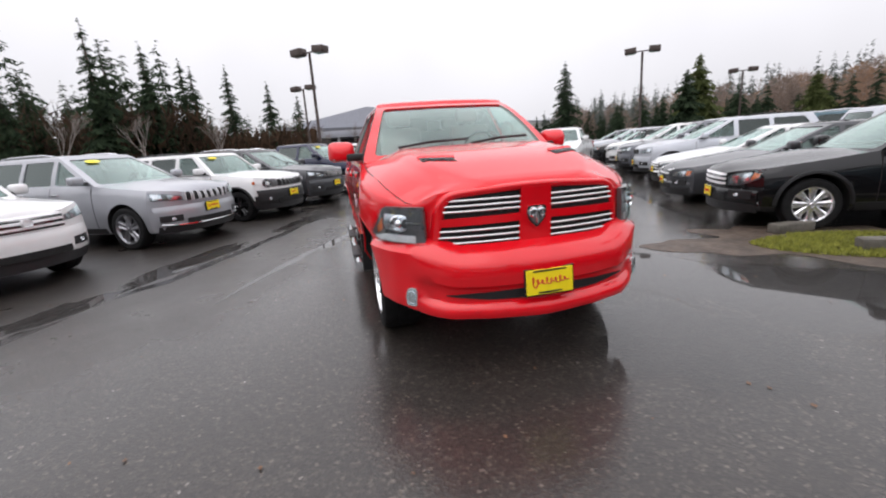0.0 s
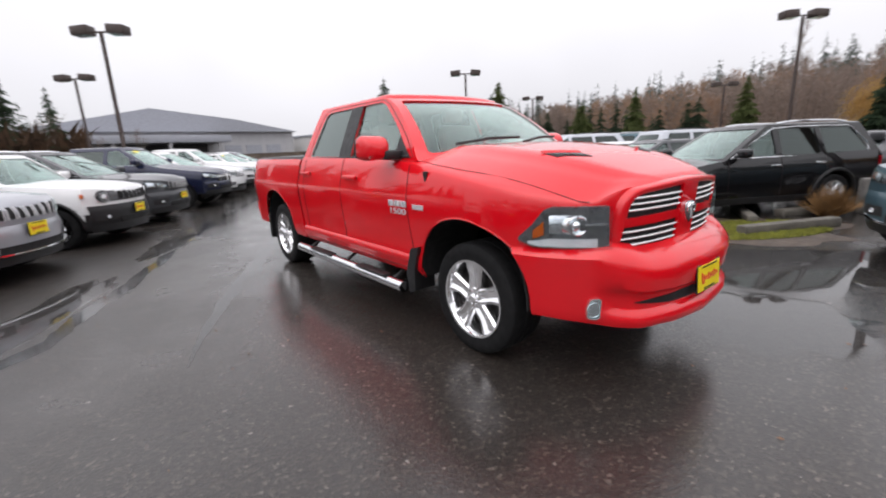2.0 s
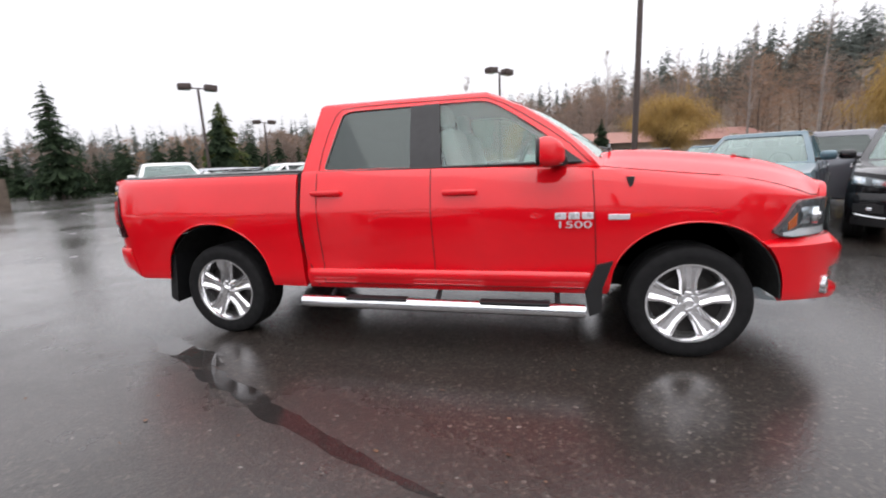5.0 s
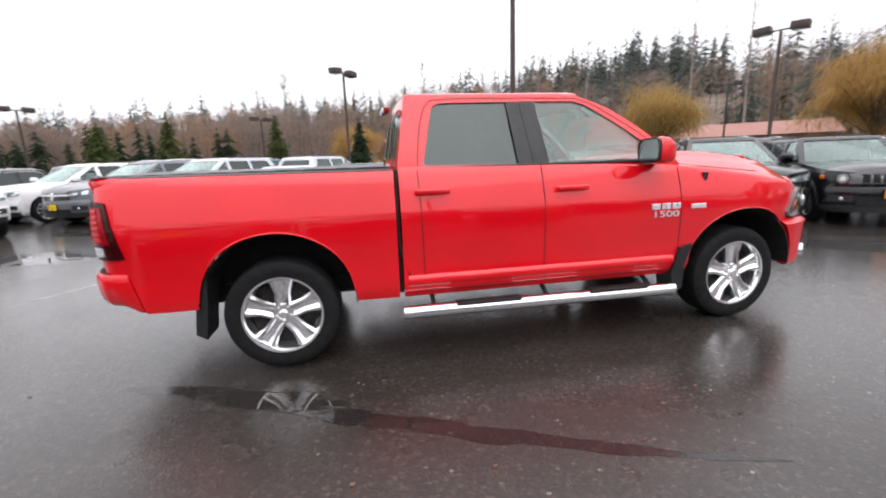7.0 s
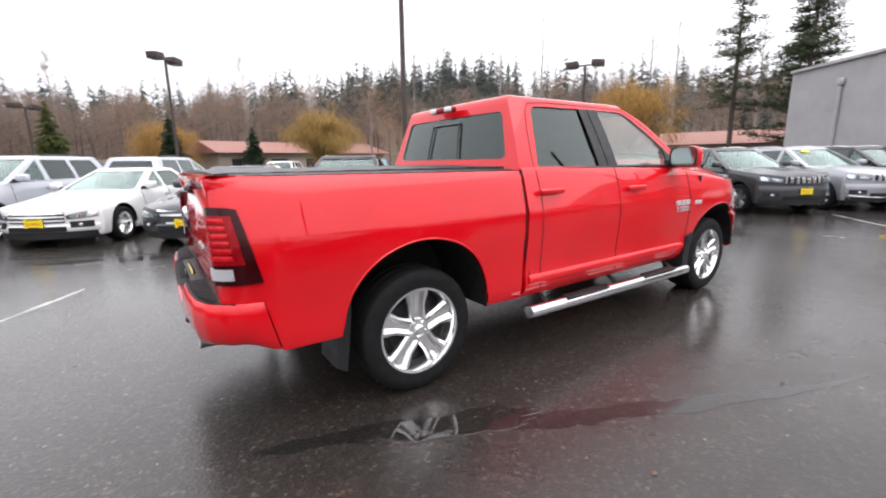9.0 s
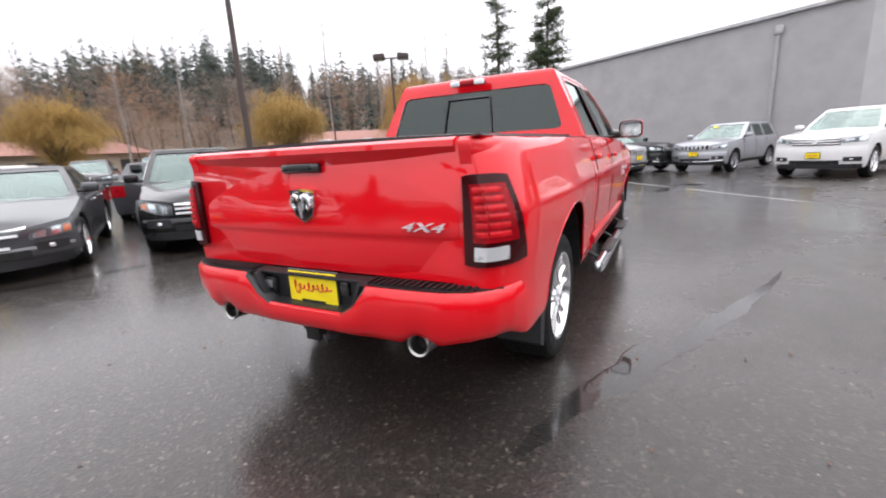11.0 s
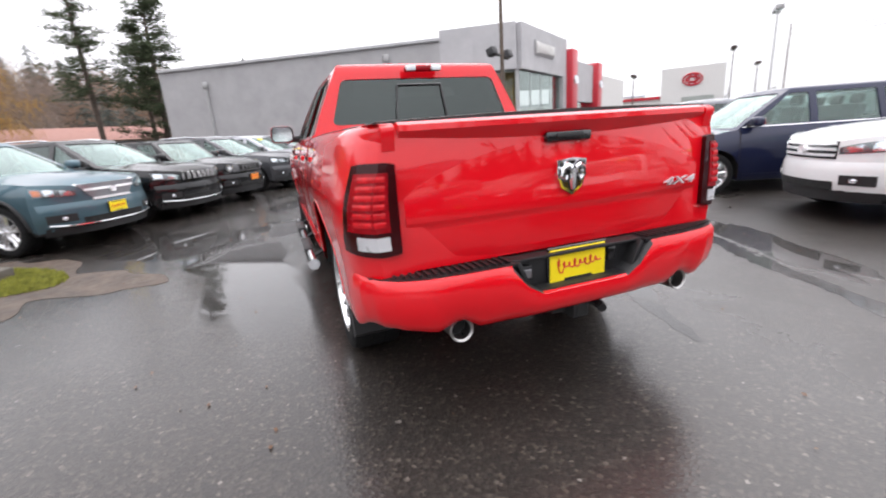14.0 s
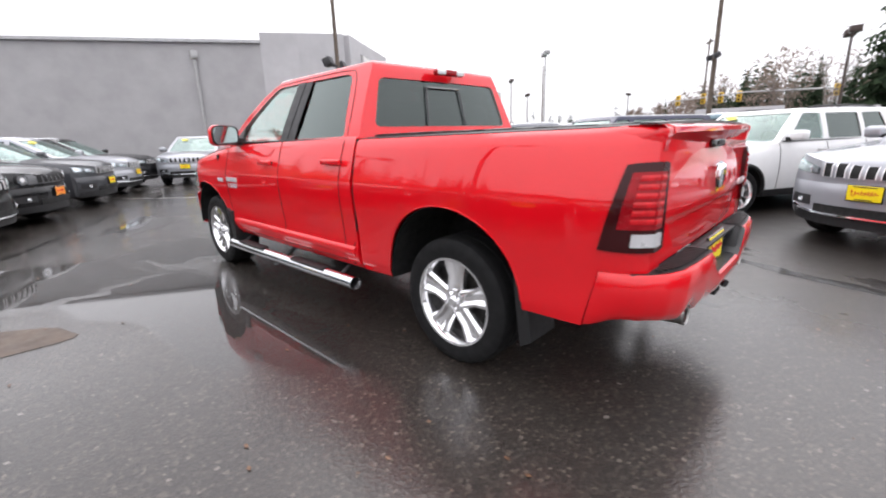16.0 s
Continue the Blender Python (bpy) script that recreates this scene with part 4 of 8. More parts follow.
def poplar(x, y, h, seed, label, z=0.0):
    """One straight, tapering stem with thin upswept side branches."""
    rg = random.Random(seed)
    t = thing("bare_tree", pose(x, y, z), label, "tree", "bare trees")
    S, T = Soup(), Soup()
    stem = [Vector((0.012 * h * math.sin(k * 0.9 + seed) * k / 9, 0.012 * h * math.cos(k * 0.7 + seed) * k / 9, h * k / 9)) for k in range(10)]
    for k in range(9):
        S.limb(stem[k], stem[k + 1], h * 0.0095 * (1 - k / 9) + 0.012, h * 0.0095 * (1 - (k + 1) / 9) + 0.012, 6)
    for k in range(34):
        f = rg.uniform(0.28, 0.96) * 9
        p = stem[int(f)].lerp(stem[int(f) + 1], f - int(f))
        a = rg.uniform(0, 6.28)
        L = h * 0.20 * (1.12 - f / 9) * rg.uniform(0.6, 1.2)
        q = p + Vector((0.5 * math.cos(a), 0.5 * math.sin(a), rg.uniform(0.6, 1.0))) * L
        S.limb(p, q, 0.035 * (1.2 - f / 9), 0.012, 3)
        for m in range(9):
            c = p.lerp(q, rg.uniform(0.3, 1.0))
            e = Vector((math.cos(a) * 0.5 + rg.uniform(-0.6, 0.6), math.sin(a) * 0.5 + rg.uniform(-0.6, 0.6), rg.uniform(0.3, 1.2))).normalized() * rg.uniform(0.4, 1.1)
            sd = e.orthogonal().normalized() * 0.014
            T.tri(c - sd, c + sd, c + e)
    mesh_ob("trunk", S.v, S.f, M_PALEBARK, t)
    mesh_ob("crown", T.v, T.f, M_TWIG, t)
    return t


def willow(x, y, h, r, seed, label, mat=None, z=0.0):
    """Short trunk, arching limbs, and curtains of thin hanging shoots."""
    rg = random.Random(seed)
    t = thing("willow_tree", pose(x, y, z), label, "tree", "willows")
    S, tips = Soup(), []
    branches(S, Vector((0, 0, 0)), Vector((0, 0, 1)), h * 0.3, h * 0.03, 3, rg, tips, 0.7)
    mesh_ob("trunk", S.v, S.f, M_BARK, t)
    T, B = Soup(), Soup()
    for k in range(46):
        a = rg.uniform(0, 6.28)
        q = rg.uniform(0.3, 1.1) * (0.85 + 0.45 * noise.noise(Vector((math.cos(a) * 1.6, math.sin(a) * 1.6, seed))))
        top = h * rg.uniform(0.55, 1.0) * (1 - 0.25 * q * q)
        reach = r * q
        last = None
        for j in range(9):
            f = j / 8
            p = Vector((reach * f * math.cos(a + 0.5 * f), reach * f * math.sin(a + 0.5 * f), lerp(h * 0.22, top, math.sin(f * 2.1))))
            if last is not None:
                B.limb(last, p, 0.05 * (1.1 - f), 0.05 * (1.0 - f) + 0.008, 3)
                clump = last.lerp(p, rg.random()) + Vector((rg.gauss(0, 0.35), rg.gauss(0, 0.35), rg.gauss(0, 0.25)))
                for m in range(44):
                    c = clump + Vector((rg.gauss(0, 0.34), rg.gauss(0, 0.34), rg.gauss(0, 0.28)))
                    L = h * rg.uniform(0.02, 0.07 if f < 0.4 else 0.20) * (0.5 + f)
                    e = Vector((rg.uniform(-0.8, 0.8) + 0.35 * math.cos(a), rg.uniform(-0.8, 0.8) + 0.35 * math.sin(a), rg.uniform(-1.2, 0.4) if f < 0.5 else rg.uniform(-1.3, -0.3))).normalized() * L
                    sd = Vector((rg.uniform(-1, 1), rg.uniform(-1, 1), 0)).normalized() * rg.uniform(0.010, 0.022)
                    T.tri(c - sd, c + sd, c + e)
            last = p
    mesh_ob("limb", B.v, B.f, M_BARK, t)
    mesh_ob("crown", T.v, T.f, mat or M_WILLOW, t)
    return t


def pine(x, y, h, seed, label):
    """Tall pine: bare lower trunk, then uneven plates of needles."""
    rg = random.Random(seed)
    t = thing("pine_tree", pose(x, y, 0), label, "tree", "conifers")
    S = Soup()
    top = Vector((rg.uniform(-0.4, 0.4), rg.uniform(-0.4, 0.4), h))
    S2 = Soup()
    mid = top * 0.5
    S2.limb(Vector((0, 0, 0)), mid, 0.20, 0.15, 8)
    S2.limb(mid, top, 0.15, 0.03, 8)
    for k in range(104 if "dense" in label else 66):
        f = rg.uniform(0.16 if "dense" in label else 0.34, 1.0)
        p = top * f
        a = rg.uniform(0, 6.28)
        L = h * 0.18 * (1.15 - f) * rg.uniform(0.5, 1.3) + 0.3
        d = Vector((math.cos(a), math.sin(a), rg.uniform(-0.15, 0.25)))
        q = p + d * L
        S2.limb(p, q, 0.045, 0.015, 3)
        for j in range(100 if "dense" in label else 70):
            c = p.lerp(q, rg.uniform(0.25, 1.1)) + Vector((rg.gauss(0, 0.22), rg.gauss(0, 0.22), rg.gauss(0.04, 0.12)))
            e = Vector((rg.uniform(-1, 1), rg.uniform(-1, 1), rg.uniform(-0.2, 0.6))).normalized() * rg.uniform(0.18, 0.38)
            s = e.orthogonal().normalized() * rg.uniform(0.03, 0.075)
            S.tri(c - s, c + s, c + e)
    mesh_ob("trunk", S2.v, S2.f, M_BARK, t)
    mesh_ob("crown", S.v, S.f, M_PINE, t)
    return t


CREST = [(-12, 8.0), (0, 9.0), (11, 9.5), (25, 10.5), (40, 12.0), (57, 13.5), (74, 11.0), (88, 9.0), (100, 8.0), (112, 6.6), (125, 5.2), (138, 4.6), (150, 4.0)]


def hill_z(x, y):
    """Height of the wooded slope that runs round the far side of the lot; CREST gives its steepness by compass angle."""
    d = math.hypot(x, y)
    az = math.degrees(math.atan2(y, x))
    top = 1.3 + 105 * math.tan(radians(curve1(az, CREST))) - 9.5
    return max(0.0, top) * (0.85 * smooth((d - 46) / 62) + 0.35 * smooth((d - 105) / 120)) + 1.2 * noise.noise(Vector((x * 0.03, y * 0.03, 0))) * smooth((d - 46) / 20)


def build_hill():
    n, m = 72, 30
    verts, faces = [], []
    for i in range(n + 1):
        a = radians(lerp(-10, 152, i / n))
        for j in range(m + 1):
            d = lerp(44, 300, (j / m) ** 1.5)
            x, y = d * math.cos(a), d * math.sin(a)
            verts.append((x, y, hill_z(x, y) - 0.05))
    for i in range(n):
        for j in range(m):
            k = i * (m + 1) + j
            faces.append((k, k + m + 1, k + m + 2, k + 1))
    tagged(mesh_ob("hill", verts, faces, M_HILL, smooth_faces=True), label="brown wooded hillside beyond the lot", category="hill", kind="structure")
    rg = random.Random(11)
    F, T, B, K = Soup(), Soup(), Soup(), Soup()
    for k in range(1650):
        a, d = rg.uniform(-8, 150), 52 + 74 * rg.random() ** 0.8
        x, y = d * math.cos(radians(a)), d * math.sin(radians(a))
        z = hill_z(x, y)
        cap = max(3.0, 1.3 + d * math.tan(radians(curve1(a, CREST))) - z)
        kind = noise.noise(Vector((x * 0.03, y * 0.03, 7))) + rg.uniform(-0.4, 0.4) + 0.62 * smooth((d - 82) / 34) - 0.12
        if kind > 0.24:
            h = min(rg.uniform(6, 15.5), cap * rg.uniform(0.8, 1.3))
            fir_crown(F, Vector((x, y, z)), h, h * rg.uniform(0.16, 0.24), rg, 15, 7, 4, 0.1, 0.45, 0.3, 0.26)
            K.limb(Vector((x, y, z)), Vector((x, y, z + h * 0.5)), 0.25, 0.15, 4)
        else:
            h = min(rg.uniform(5, 11), cap * rg.uniform(0.6, 0.98))
            K.limb(Vector((x, y, z)), Vector((x + rg.uniform(-1, 1), y, z + h * 0.75)), 0.08, 0.03, 3)
            S2 = T if noise.noise(Vector((x * 0.06, y * 0.06, 3))) + rg.uniform(-0.3, 0.3) < 0.08 else B
            for j in range(380):
                a, q = rg.uniform(0, 6.28), rg.random() ** 0.6
                zz_ = rg.uniform(0.08, 1.0)
                rad = h * 0.34 * max(0.0, math.sin(math.pi * min(1, zz_ * 0.8 + 0.18))) ** 0.7 * q
                c = Vector((x + rad * math.cos(a), y + rad * math.sin(a), z + h * zz_))
                e = Vector((math.cos(a) * 0.5 + rg.uniform(-0.7, 0.7), math.sin(a) * 0.5 + rg.uniform(-0.7, 0.7), rg.uniform(0.0, 1.2))).normalized() * rg.uniform(0.3, 1.0)
                s = e.orthogonal().normalized() * rg.uniform(0.02, 0.06)
                S2.tri(c - s, c + s, c + e)
    for S2, mat, nm, lb in ((F, M_FIRHAZE, "fir_wood", "dark firs on the far hillside"), (T, M_TWIG, "bare_wood", "bare grey-brown trees on the far hillside"), (B, M_BROWN, "brown_wood", "russet winter brush on the far hillside"), (K, M_BARK, "wood_trunks", "thin trunks on the far hillside")):
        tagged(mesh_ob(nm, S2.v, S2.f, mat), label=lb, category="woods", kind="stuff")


build_hill()
# dark wood behind the fence on the other side
rg_ = random.Random(41)
DW, DB = Soup(), Soup()
for k in range(190):
    a, d = radians(rg_.uniform(184, 222)), rg_.uniform(46, 84)
    x_, y_ = 5 + d * math.cos(a), -1 + d * math.sin(a)
    h_ = rg_.uniform(6, 11.5) * (1.15 if a > radians(196) else 0.65)
    fir_crown(DW, Vector((x_, y_, 0)), h_, h_ * 0.2, rg_, 13, 6, 3, 0.02)
for k in range(9000):
    a, d = radians(rg_.uniform(182, 224)), rg_.uniform(41, 60)
    c = Vector((5 + d * math.cos(a), -1 + d * math.sin(a), rg_.uniform(0, 5.6) * (1.0 if a > radians(194) else 0.6)))
    e = Vector((rg_.uniform(-0.5, 0.5), rg_.uniform(-0.5, 0.5), rg_.uniform(0.3, 1.0))).normalized() * rg_.uniform(0.5, 1.5)
    sd = e.orthogonal().normalized() * rg_.uniform(0.04, 0.22)
    DB.tri(c - sd, c + sd, c + e)
tagged(mesh_ob("fir_wood", DW.v, DW.f, M_FIR), label="dense dark firs behind the fence", category="woods", kind="stuff")
tagged(mesh_ob("undergrowth", DB.v, DB.f, M_DARKBRUSH), label="dark brown winter undergrowth below the firs", category="undergrowth", kind="stuff")
# single trees
fir(-36.0, 22.1, 8.9, 2.1, 1, "lone pointed fir behind the lot")
fir(-24.5, 26.0, 6.0, 1.9, 2, "dense dark conifer behind the lot", None, 26, 11)
for n_, (x_, y_, h_, r_, m_) in enumerate(((-27, 29.5, 7.6, 2.6, M_CEDAR), (-20, 33, 5.0, 1.8, M_CEDAR), (-16, 35, 6.0, 1.6, M_CEDAR), (-8, 36, 5.8, 1.5, M_CEDAR), (-1, 40, 5.6, 1.7, M_FIR), (6, 43, 5.0, 1.6, M_FIR))):
    fir(x_, y_, h_, r_, 20 + n_, "bushy cone-shaped conifer behind the far cars", m_, 26, 12, 5, 0.02)
rg_ = random.Random(77)
CH = Soup()
for k in range(46):
    f = rg_.random()
    x_, y_, h_ = lerp(-52, -13, f) + rg_.uniform(-2, 2), lerp(28, 40, f) + rg_.uniform(-2, 3), rg_.uniform(3.4, 5.4)
    fir_crown(CH, Vector((x_, y_, 0)), h_, h_ * rg_.uniform(0.26, 0.38), rg_, 18, 9, 4, 0.02, 0.4, 0.45, 0.3)
tagged(mesh_ob("conifer_belt", CH.v, CH.f, M_FIR), label="dark belt of conifers behind the far cars", category="woods", kind="stuff")
for n_, (x_, y_, h_) in enumerate(((-32, -17, 11.5), (-36, -15, 11), (-39, -19, 12), (-41, -13, 10), (-46, -11, 11), (-49, -16, 12.5), (-53, -8, 10.5), (-35, -23, 9), (-44, -22, 11), (-58, -5, 9.5), (-29, -21, 8))):
    fir(x_, y_, h_, h_ * 0.17, 50 + n_, "tall dark fir at the edge of the lot", M_FIR, 26, 8, 5)
for n_, (x_, y_, h_) in enumerate(((-34, -10, 6), (-45, -5, 6.5), (-52, -2, 5.5), (-30, -14, 6.5), (-60, 2, 6), (-28, -18, 6))):
    bare_tree(x_, y_, h_, 80 + n_, "bare winter tree at the edge of the lot")
willow(32.8, 19.8, 8.1, 5.2, 7, "rusty yellow willow in winter", M_RUST)
willow(19.0, 23.0, 5.9, 2.8, 5, "yellow-brown weeping willow in winter")
willow(10.3, 36.0, 6.3, 3.7, 8, "yellow-brown weeping willow in winter")
willow(-1.0, 46.0, 5.4, 3.2, 9, "rusty brown willow in winter", M_RUST)
pine(33.4, 12.2, 14.0, 3, "tall thin pine beside the grey building")
pine(35.0, 8.6, 14.2, 4, "tall dense pine beside the grey building")
pine(38.5, 10.0, 11.5, 5, "tall pine beside the grey building")
for n_, (x_, y_, h_) in enumerate(((33.6, 38, 15.5), (38.5, 36, 16.5), (36, 41, 13), (45.2, 26, 15), (46.8, 24, 14.5), (42, 31, 12.5), (20, 46, 12), (25, 44, 13.5), (15, 52, 11), (8, 56, 12), (-10, 58, 11), (50, 17, 14))):
    poplar(x_, y_, h_ * 1.1, 120 + n_, "tall bare poplar behind the willows", hill_z(x_, y_))
for n_, (x_, y_, h_) in enumerate(((-4.0, -47, 13.5), (-8, -52, 9), (0.5, -55, 8), (-11, -46, 10), (-14, -49, 11), (9, -70, 8), (-18, -44, 10), (14, -82, 9))):
    fir(x_, y_, h_, h_ * 0.2, 150 + n_, "fir beyond the road", M_FIR, 22, 8, 5)
for n_, (x_, y_, h_) in enumerate(((-1, -44, 8), (-6, -45, 9), (3, -52, 7), (-12, -41, 8))):
    bare_tree(x_, y_, h_, 170 + n_, "bare winter tree beyond the road")
rg_ = random.Random(57)
RW, RB = Soup(), Soup()
for k in range(130):
    a, d = radians(rg_.uniform(-102, -66)), rg_.uniform(58, 84)
    x_, y_ = -3.5 + d * math.cos(a), 2.5 + d * math.sin(a)
    top = d * math.tan(radians(curve1(math.degrees(a), [(-102, 7.0), (-92, 6.6), (-84, 8.4), (-80, 7.6), (-77, 5.8), (-72, 4.2), (-66, 2.0)])))
    h_ = top * rg_.uniform(0.65, 1.05)
    if rg_.random() < 0.45:
        fir_crown(RW, Vector((x_, y_, 0)), h_, h_ * 0.24, rg_, 14, 7, 3, 0.03)
    else:
        for j in range(240):
            b, q, zz_ = rg_.uniform(0, 6.28), rg_.random() ** 0.6, rg_.uniform(0.03, 1.0)
            rad = h_ * 0.36 * max(0.0, math.sin(math.pi * min(1, zz_ * 0.8 + 0.18))) ** 0.7 * q
            c = Vector((x_ + rad * math.cos(b), y_ + rad * math.sin(b), h_ * zz_))
            e = Vector((rg_.uniform(-1, 1), rg_.uniform(-1, 1), rg_.uniform(0, 1.2))).normalized() * rg_.uniform(0.3, 0.9)
            sd = e.orthogonal().normalized() * rg_.uniform(0.04, 0.1)
            RB.tri(c - sd, c + sd, c + e)
tagged(mesh_ob("fir_wood", RW.v, RW.f, M_FIR), label="dark firs across the road", category="woods", kind="stuff")
tagged(mesh_ob("bare_wood", RB.v, RB.f, M_TWIG), label="bare grey-brown trees across the road", category="woods", kind="stuff")
rg_ = random.Random(31)
FW = Soup()
for k in range(60):
    a = rg_.uniform(-1.75, -0.85)
    d = rg_.uniform(110, 150)
    x_, y_ = d * math.cos(a), d * math.sin(a)
    h_ = rg_.uniform(5, 11) * (1.25 if a < -1.35 else 0.7)
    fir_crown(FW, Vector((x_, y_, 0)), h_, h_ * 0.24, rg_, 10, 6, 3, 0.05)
tagged(mesh_ob("far_wood", FW.v, FW.f, M_FIRHAZE), label="far dark treeline beyond the road", category="woods", kind="stuff")

# ---- vehicle pieces ----
def superring(profile):
    """A closed loop from a half profile of (y, z) that runs from the bottom middle to the top middle."""
    left = [(y, z) for y, z in profile]
    right = [(-y, z) for y, z in reversed(profile[1:-1])]
    return left + right


WHEELS = {}


def rim_mesh(style, r, depth):
    """Rim of radius r with its face towards +y; returns (face, barrel) meshes made once for each kind."""
    key = (style, round(r, 3))
    if key in WHEELS:
        return WHEELS[key]
    barrel = revolve([(r, 0.0), (r * 1.035, 0.004), (r * 1.04, 0.014), (r * 0.985, 0.012), (r * 0.93, -0.012), (r * 0.90, -0.05),
                      (r * 0.88, -depth), (r * 0.99, -depth), (r, -depth + 0.01)], 44 if style == "five" else 30, closed=True)
    face = bmesh.new()
    n = {"five": 5, "ten": 10, "seven": 7, "cover": 8}[style]
    hub = revolve([(0.0, 0.012), (r * 0.10, 0.012), (r * 0.13, 0.006), (r * 0.135, -0.012), (r * 0.27, -0.014), (r * 0.30, -0.03), (r * 0.30, -0.07), (0.0, -0.07)], 30)
    tmp = bpy.data.meshes.new("tmp")
    hub.to_mesh(tmp)
    hub.free()
    face.from_mesh(tmp)
    bpy.data.meshes.remove(tmp)
    for k in range(n):
        a = 2 * math.pi * k / n + math.pi / 2
        ca, sa = math.cos(a), math.sin(a)
        if style == "five":
            strips = [(0.0, 0.0, 0.0)]
            widths = (0.215, 0.222, 0.34)
        elif style == "ten":
            strips, widths = [(0.0, 0.0, 0.0)], (0.06, 0.055, 0.075)
        elif style == "seven":
            strips, widths = [(-0.10, -0.05, -0.06), (0.10, 0.05, 0.06)], (0.06, 0.05, 0.07)
        else:
            strips, widths = [(0.0, 0.0, 0.0)], (0.13, 0.16, 0.24)
        for off in strips:
            rr = (0.24 if style == "five" else 0.18, 0.58, 0.97)
            o3 = off
            rings = []
            for q in range(3):
                rad, t, w = rr[q] * r, o3[q] * r, widths[q] * r
                y0 = (-0.006, -0.016, -0.004)[q]
                ring = []
                for (s, yy) in (((-1, y0 - 0.05), (-1, y0 - 0.016), (-0.8, y0), (-0.55, y0 + 0.002), (-0.2, y0 - 0.016), (0.2, y0 - 0.016), (0.55, y0 + 0.002), (0.8, y0), (1, y0 - 0.016), (1, y0 - 0.05)) if style == "five" else ((-1, y0 - 0.045), (-1, y0 - 0.012), (-0.55, y0), (0.55, y0), (1, y0 - 0.012), (1, y0 - 0.045))):
                    tt = t + s * w
                    ring.append((ca * rad - sa * tt, yy, sa * rad + ca * tt))
                rings.append(ring)
            add_loft(face, rings)
    for k in range(5):
        a = 2 * math.pi * (k + 0.5) / 5 + math.pi / 2
        add_tube(face, [(math.cos(a) * r * 0.2, -0.03, math.sin(a) * r * 0.2), (math.cos(a) * r * 0.2, 0.002, math.sin(a) * r * 0.2)], 0.011, 6)
    out = []
    for bm, nm in ((face, "spokes"), (barrel, "rim")):
        bmesh.ops.recalc_face_normals(bm, faces=bm.faces[:])
        me = bpy.data.meshes.new(nm)
        bm.to_mesh(me)
        bm.free()
        me.polygons.foreach_set("use_smooth", [True] * len(me.polygons))
        me.set_sharp_from_angle(angle=radians(30))
        out.append(me)
    WHEELS[key] = out
    return out


def wheel(parent, x, y, rt, rr, width, style, mat_rim, tread=48):
    """Tyre, rim, spokes and brake as a wheel under a vehicle; y > 0 faces left."""
    s = 1 if y > 0 else -1
    w = new("wheel")
    w.parent = parent
    w.matrix_basis = Matrix.Translation((x, y, rt)) @ Matrix.Diagonal((1, s, 1, 1))
    key = ("tyre", round(rt, 3), round(rr, 3), round(width, 2))
    if key not in WHEELS:
        h = width
        prof = [(rr * 0.99, -0.006), (rr * 1.05, 0.008), (lerp(rr, rt, 0.45), 0.018), (lerp(rr, rt, 0.75), 0.014), (rt * 0.972, 0.0), (rt * 0.995, -0.022),
                (rt, -0.04), (rt, -h * 0.35), (rt * 0.985, -h * 0.36), (rt * 0.985, -h * 0.38), (rt, -h * 0.39), (rt, -h * 0.61), (rt * 0.985, -h * 0.62), (rt * 0.985, -h * 0.64), (rt, -h * 0.65),
                (rt, -h + 0.04), (rt * 0.975, -h + 0.005), (lerp(rr, rt, 0.5), -h), (rr * 0.99, -h + 0.02)]
        bm = revolve(prof, tread, closed=True)
        bmesh.ops.recalc_face_normals(bm, faces=bm.faces[:])
        me = bpy.data.meshes.new("tyre")
        bm.to_mesh(me)
        bm.free()
        me.polygons.foreach_set("use_smooth", [True] * len(me.polygons))
        me.set_sharp_from_angle(angle=radians(28))
        me.materials.append(M_RUBBER)
        WHEELS[key] = me
    t = new("tyre", WHEELS[key])
    t.parent = w
    face, barrel = rim_mesh(style, rr, width * 0.8)
    for me, nm in ((face, "spokes"), (barrel, "rim")):
        if not me.materials:
            me.materials.append(None)
        o = new(nm, me)
        o.parent = w
        o.material_slots[0].link = "OBJECT"
        o.material_slots[0].material = mat_rim
    kb = ("brake", round(rr, 3))
    if kb not in WHEELS:
        # wide enough to back the gaps between the spokes with dark
        bm = revolve([(0.0, -0.085), (rr * 0.70, -0.085), (rr * 0.71, -0.095), (rr * 0.88, -0.10), (rr * 0.88, -0.13), (0.0, -0.13)], 28)
        bmesh.ops.recalc_face_normals(bm, faces=bm.faces[:])
        me = bpy.data.meshes.new("brake_disc")
        bm.to_mesh(me)
        bm.free()
        me.materials.append(M_BRAKE)
        WHEELS[kb] = me
    o = new("brake_disc", WHEELS[kb])
    o.parent = w
    return w


def green_surface(P):
    """Functions for the outside of a cabin above the belt line."""
    z0, z1 = P["z0"], P["z1"]

    def zz(v):
        return lerp(z0, z1, v)

    def wy(v):
        return lerp(P["w0"], P["w1"], max(v, 0) ** P.get("wp", 1.15)) if v > 0 else P["w0"] + 0.02 * -v

    def front(yf, v):
        bow = lerp(P["bow0"], P["bow1"], v)
        return Vector((lerp(P["xf0"], P["xf1"], v) + P.get("swell", 0.07) * v * (1 - v) - P.get("roll", 0.0) * max(0.0, (v - 0.78) / 0.22) ** 2 + bow * (1 - yf * yf), yf * wy(v), zz(v)))

    def rear(yf, v):
        return Vector((lerp(P["xr0"], P["xr1"], v) - P["rbow"] * (1 - yf * yf), yf * wy(v), zz(v)))

    def side(x, v, s):
        return Vector((x, s * wy(v), zz(v)))

    return zz, wy, front, rear, side


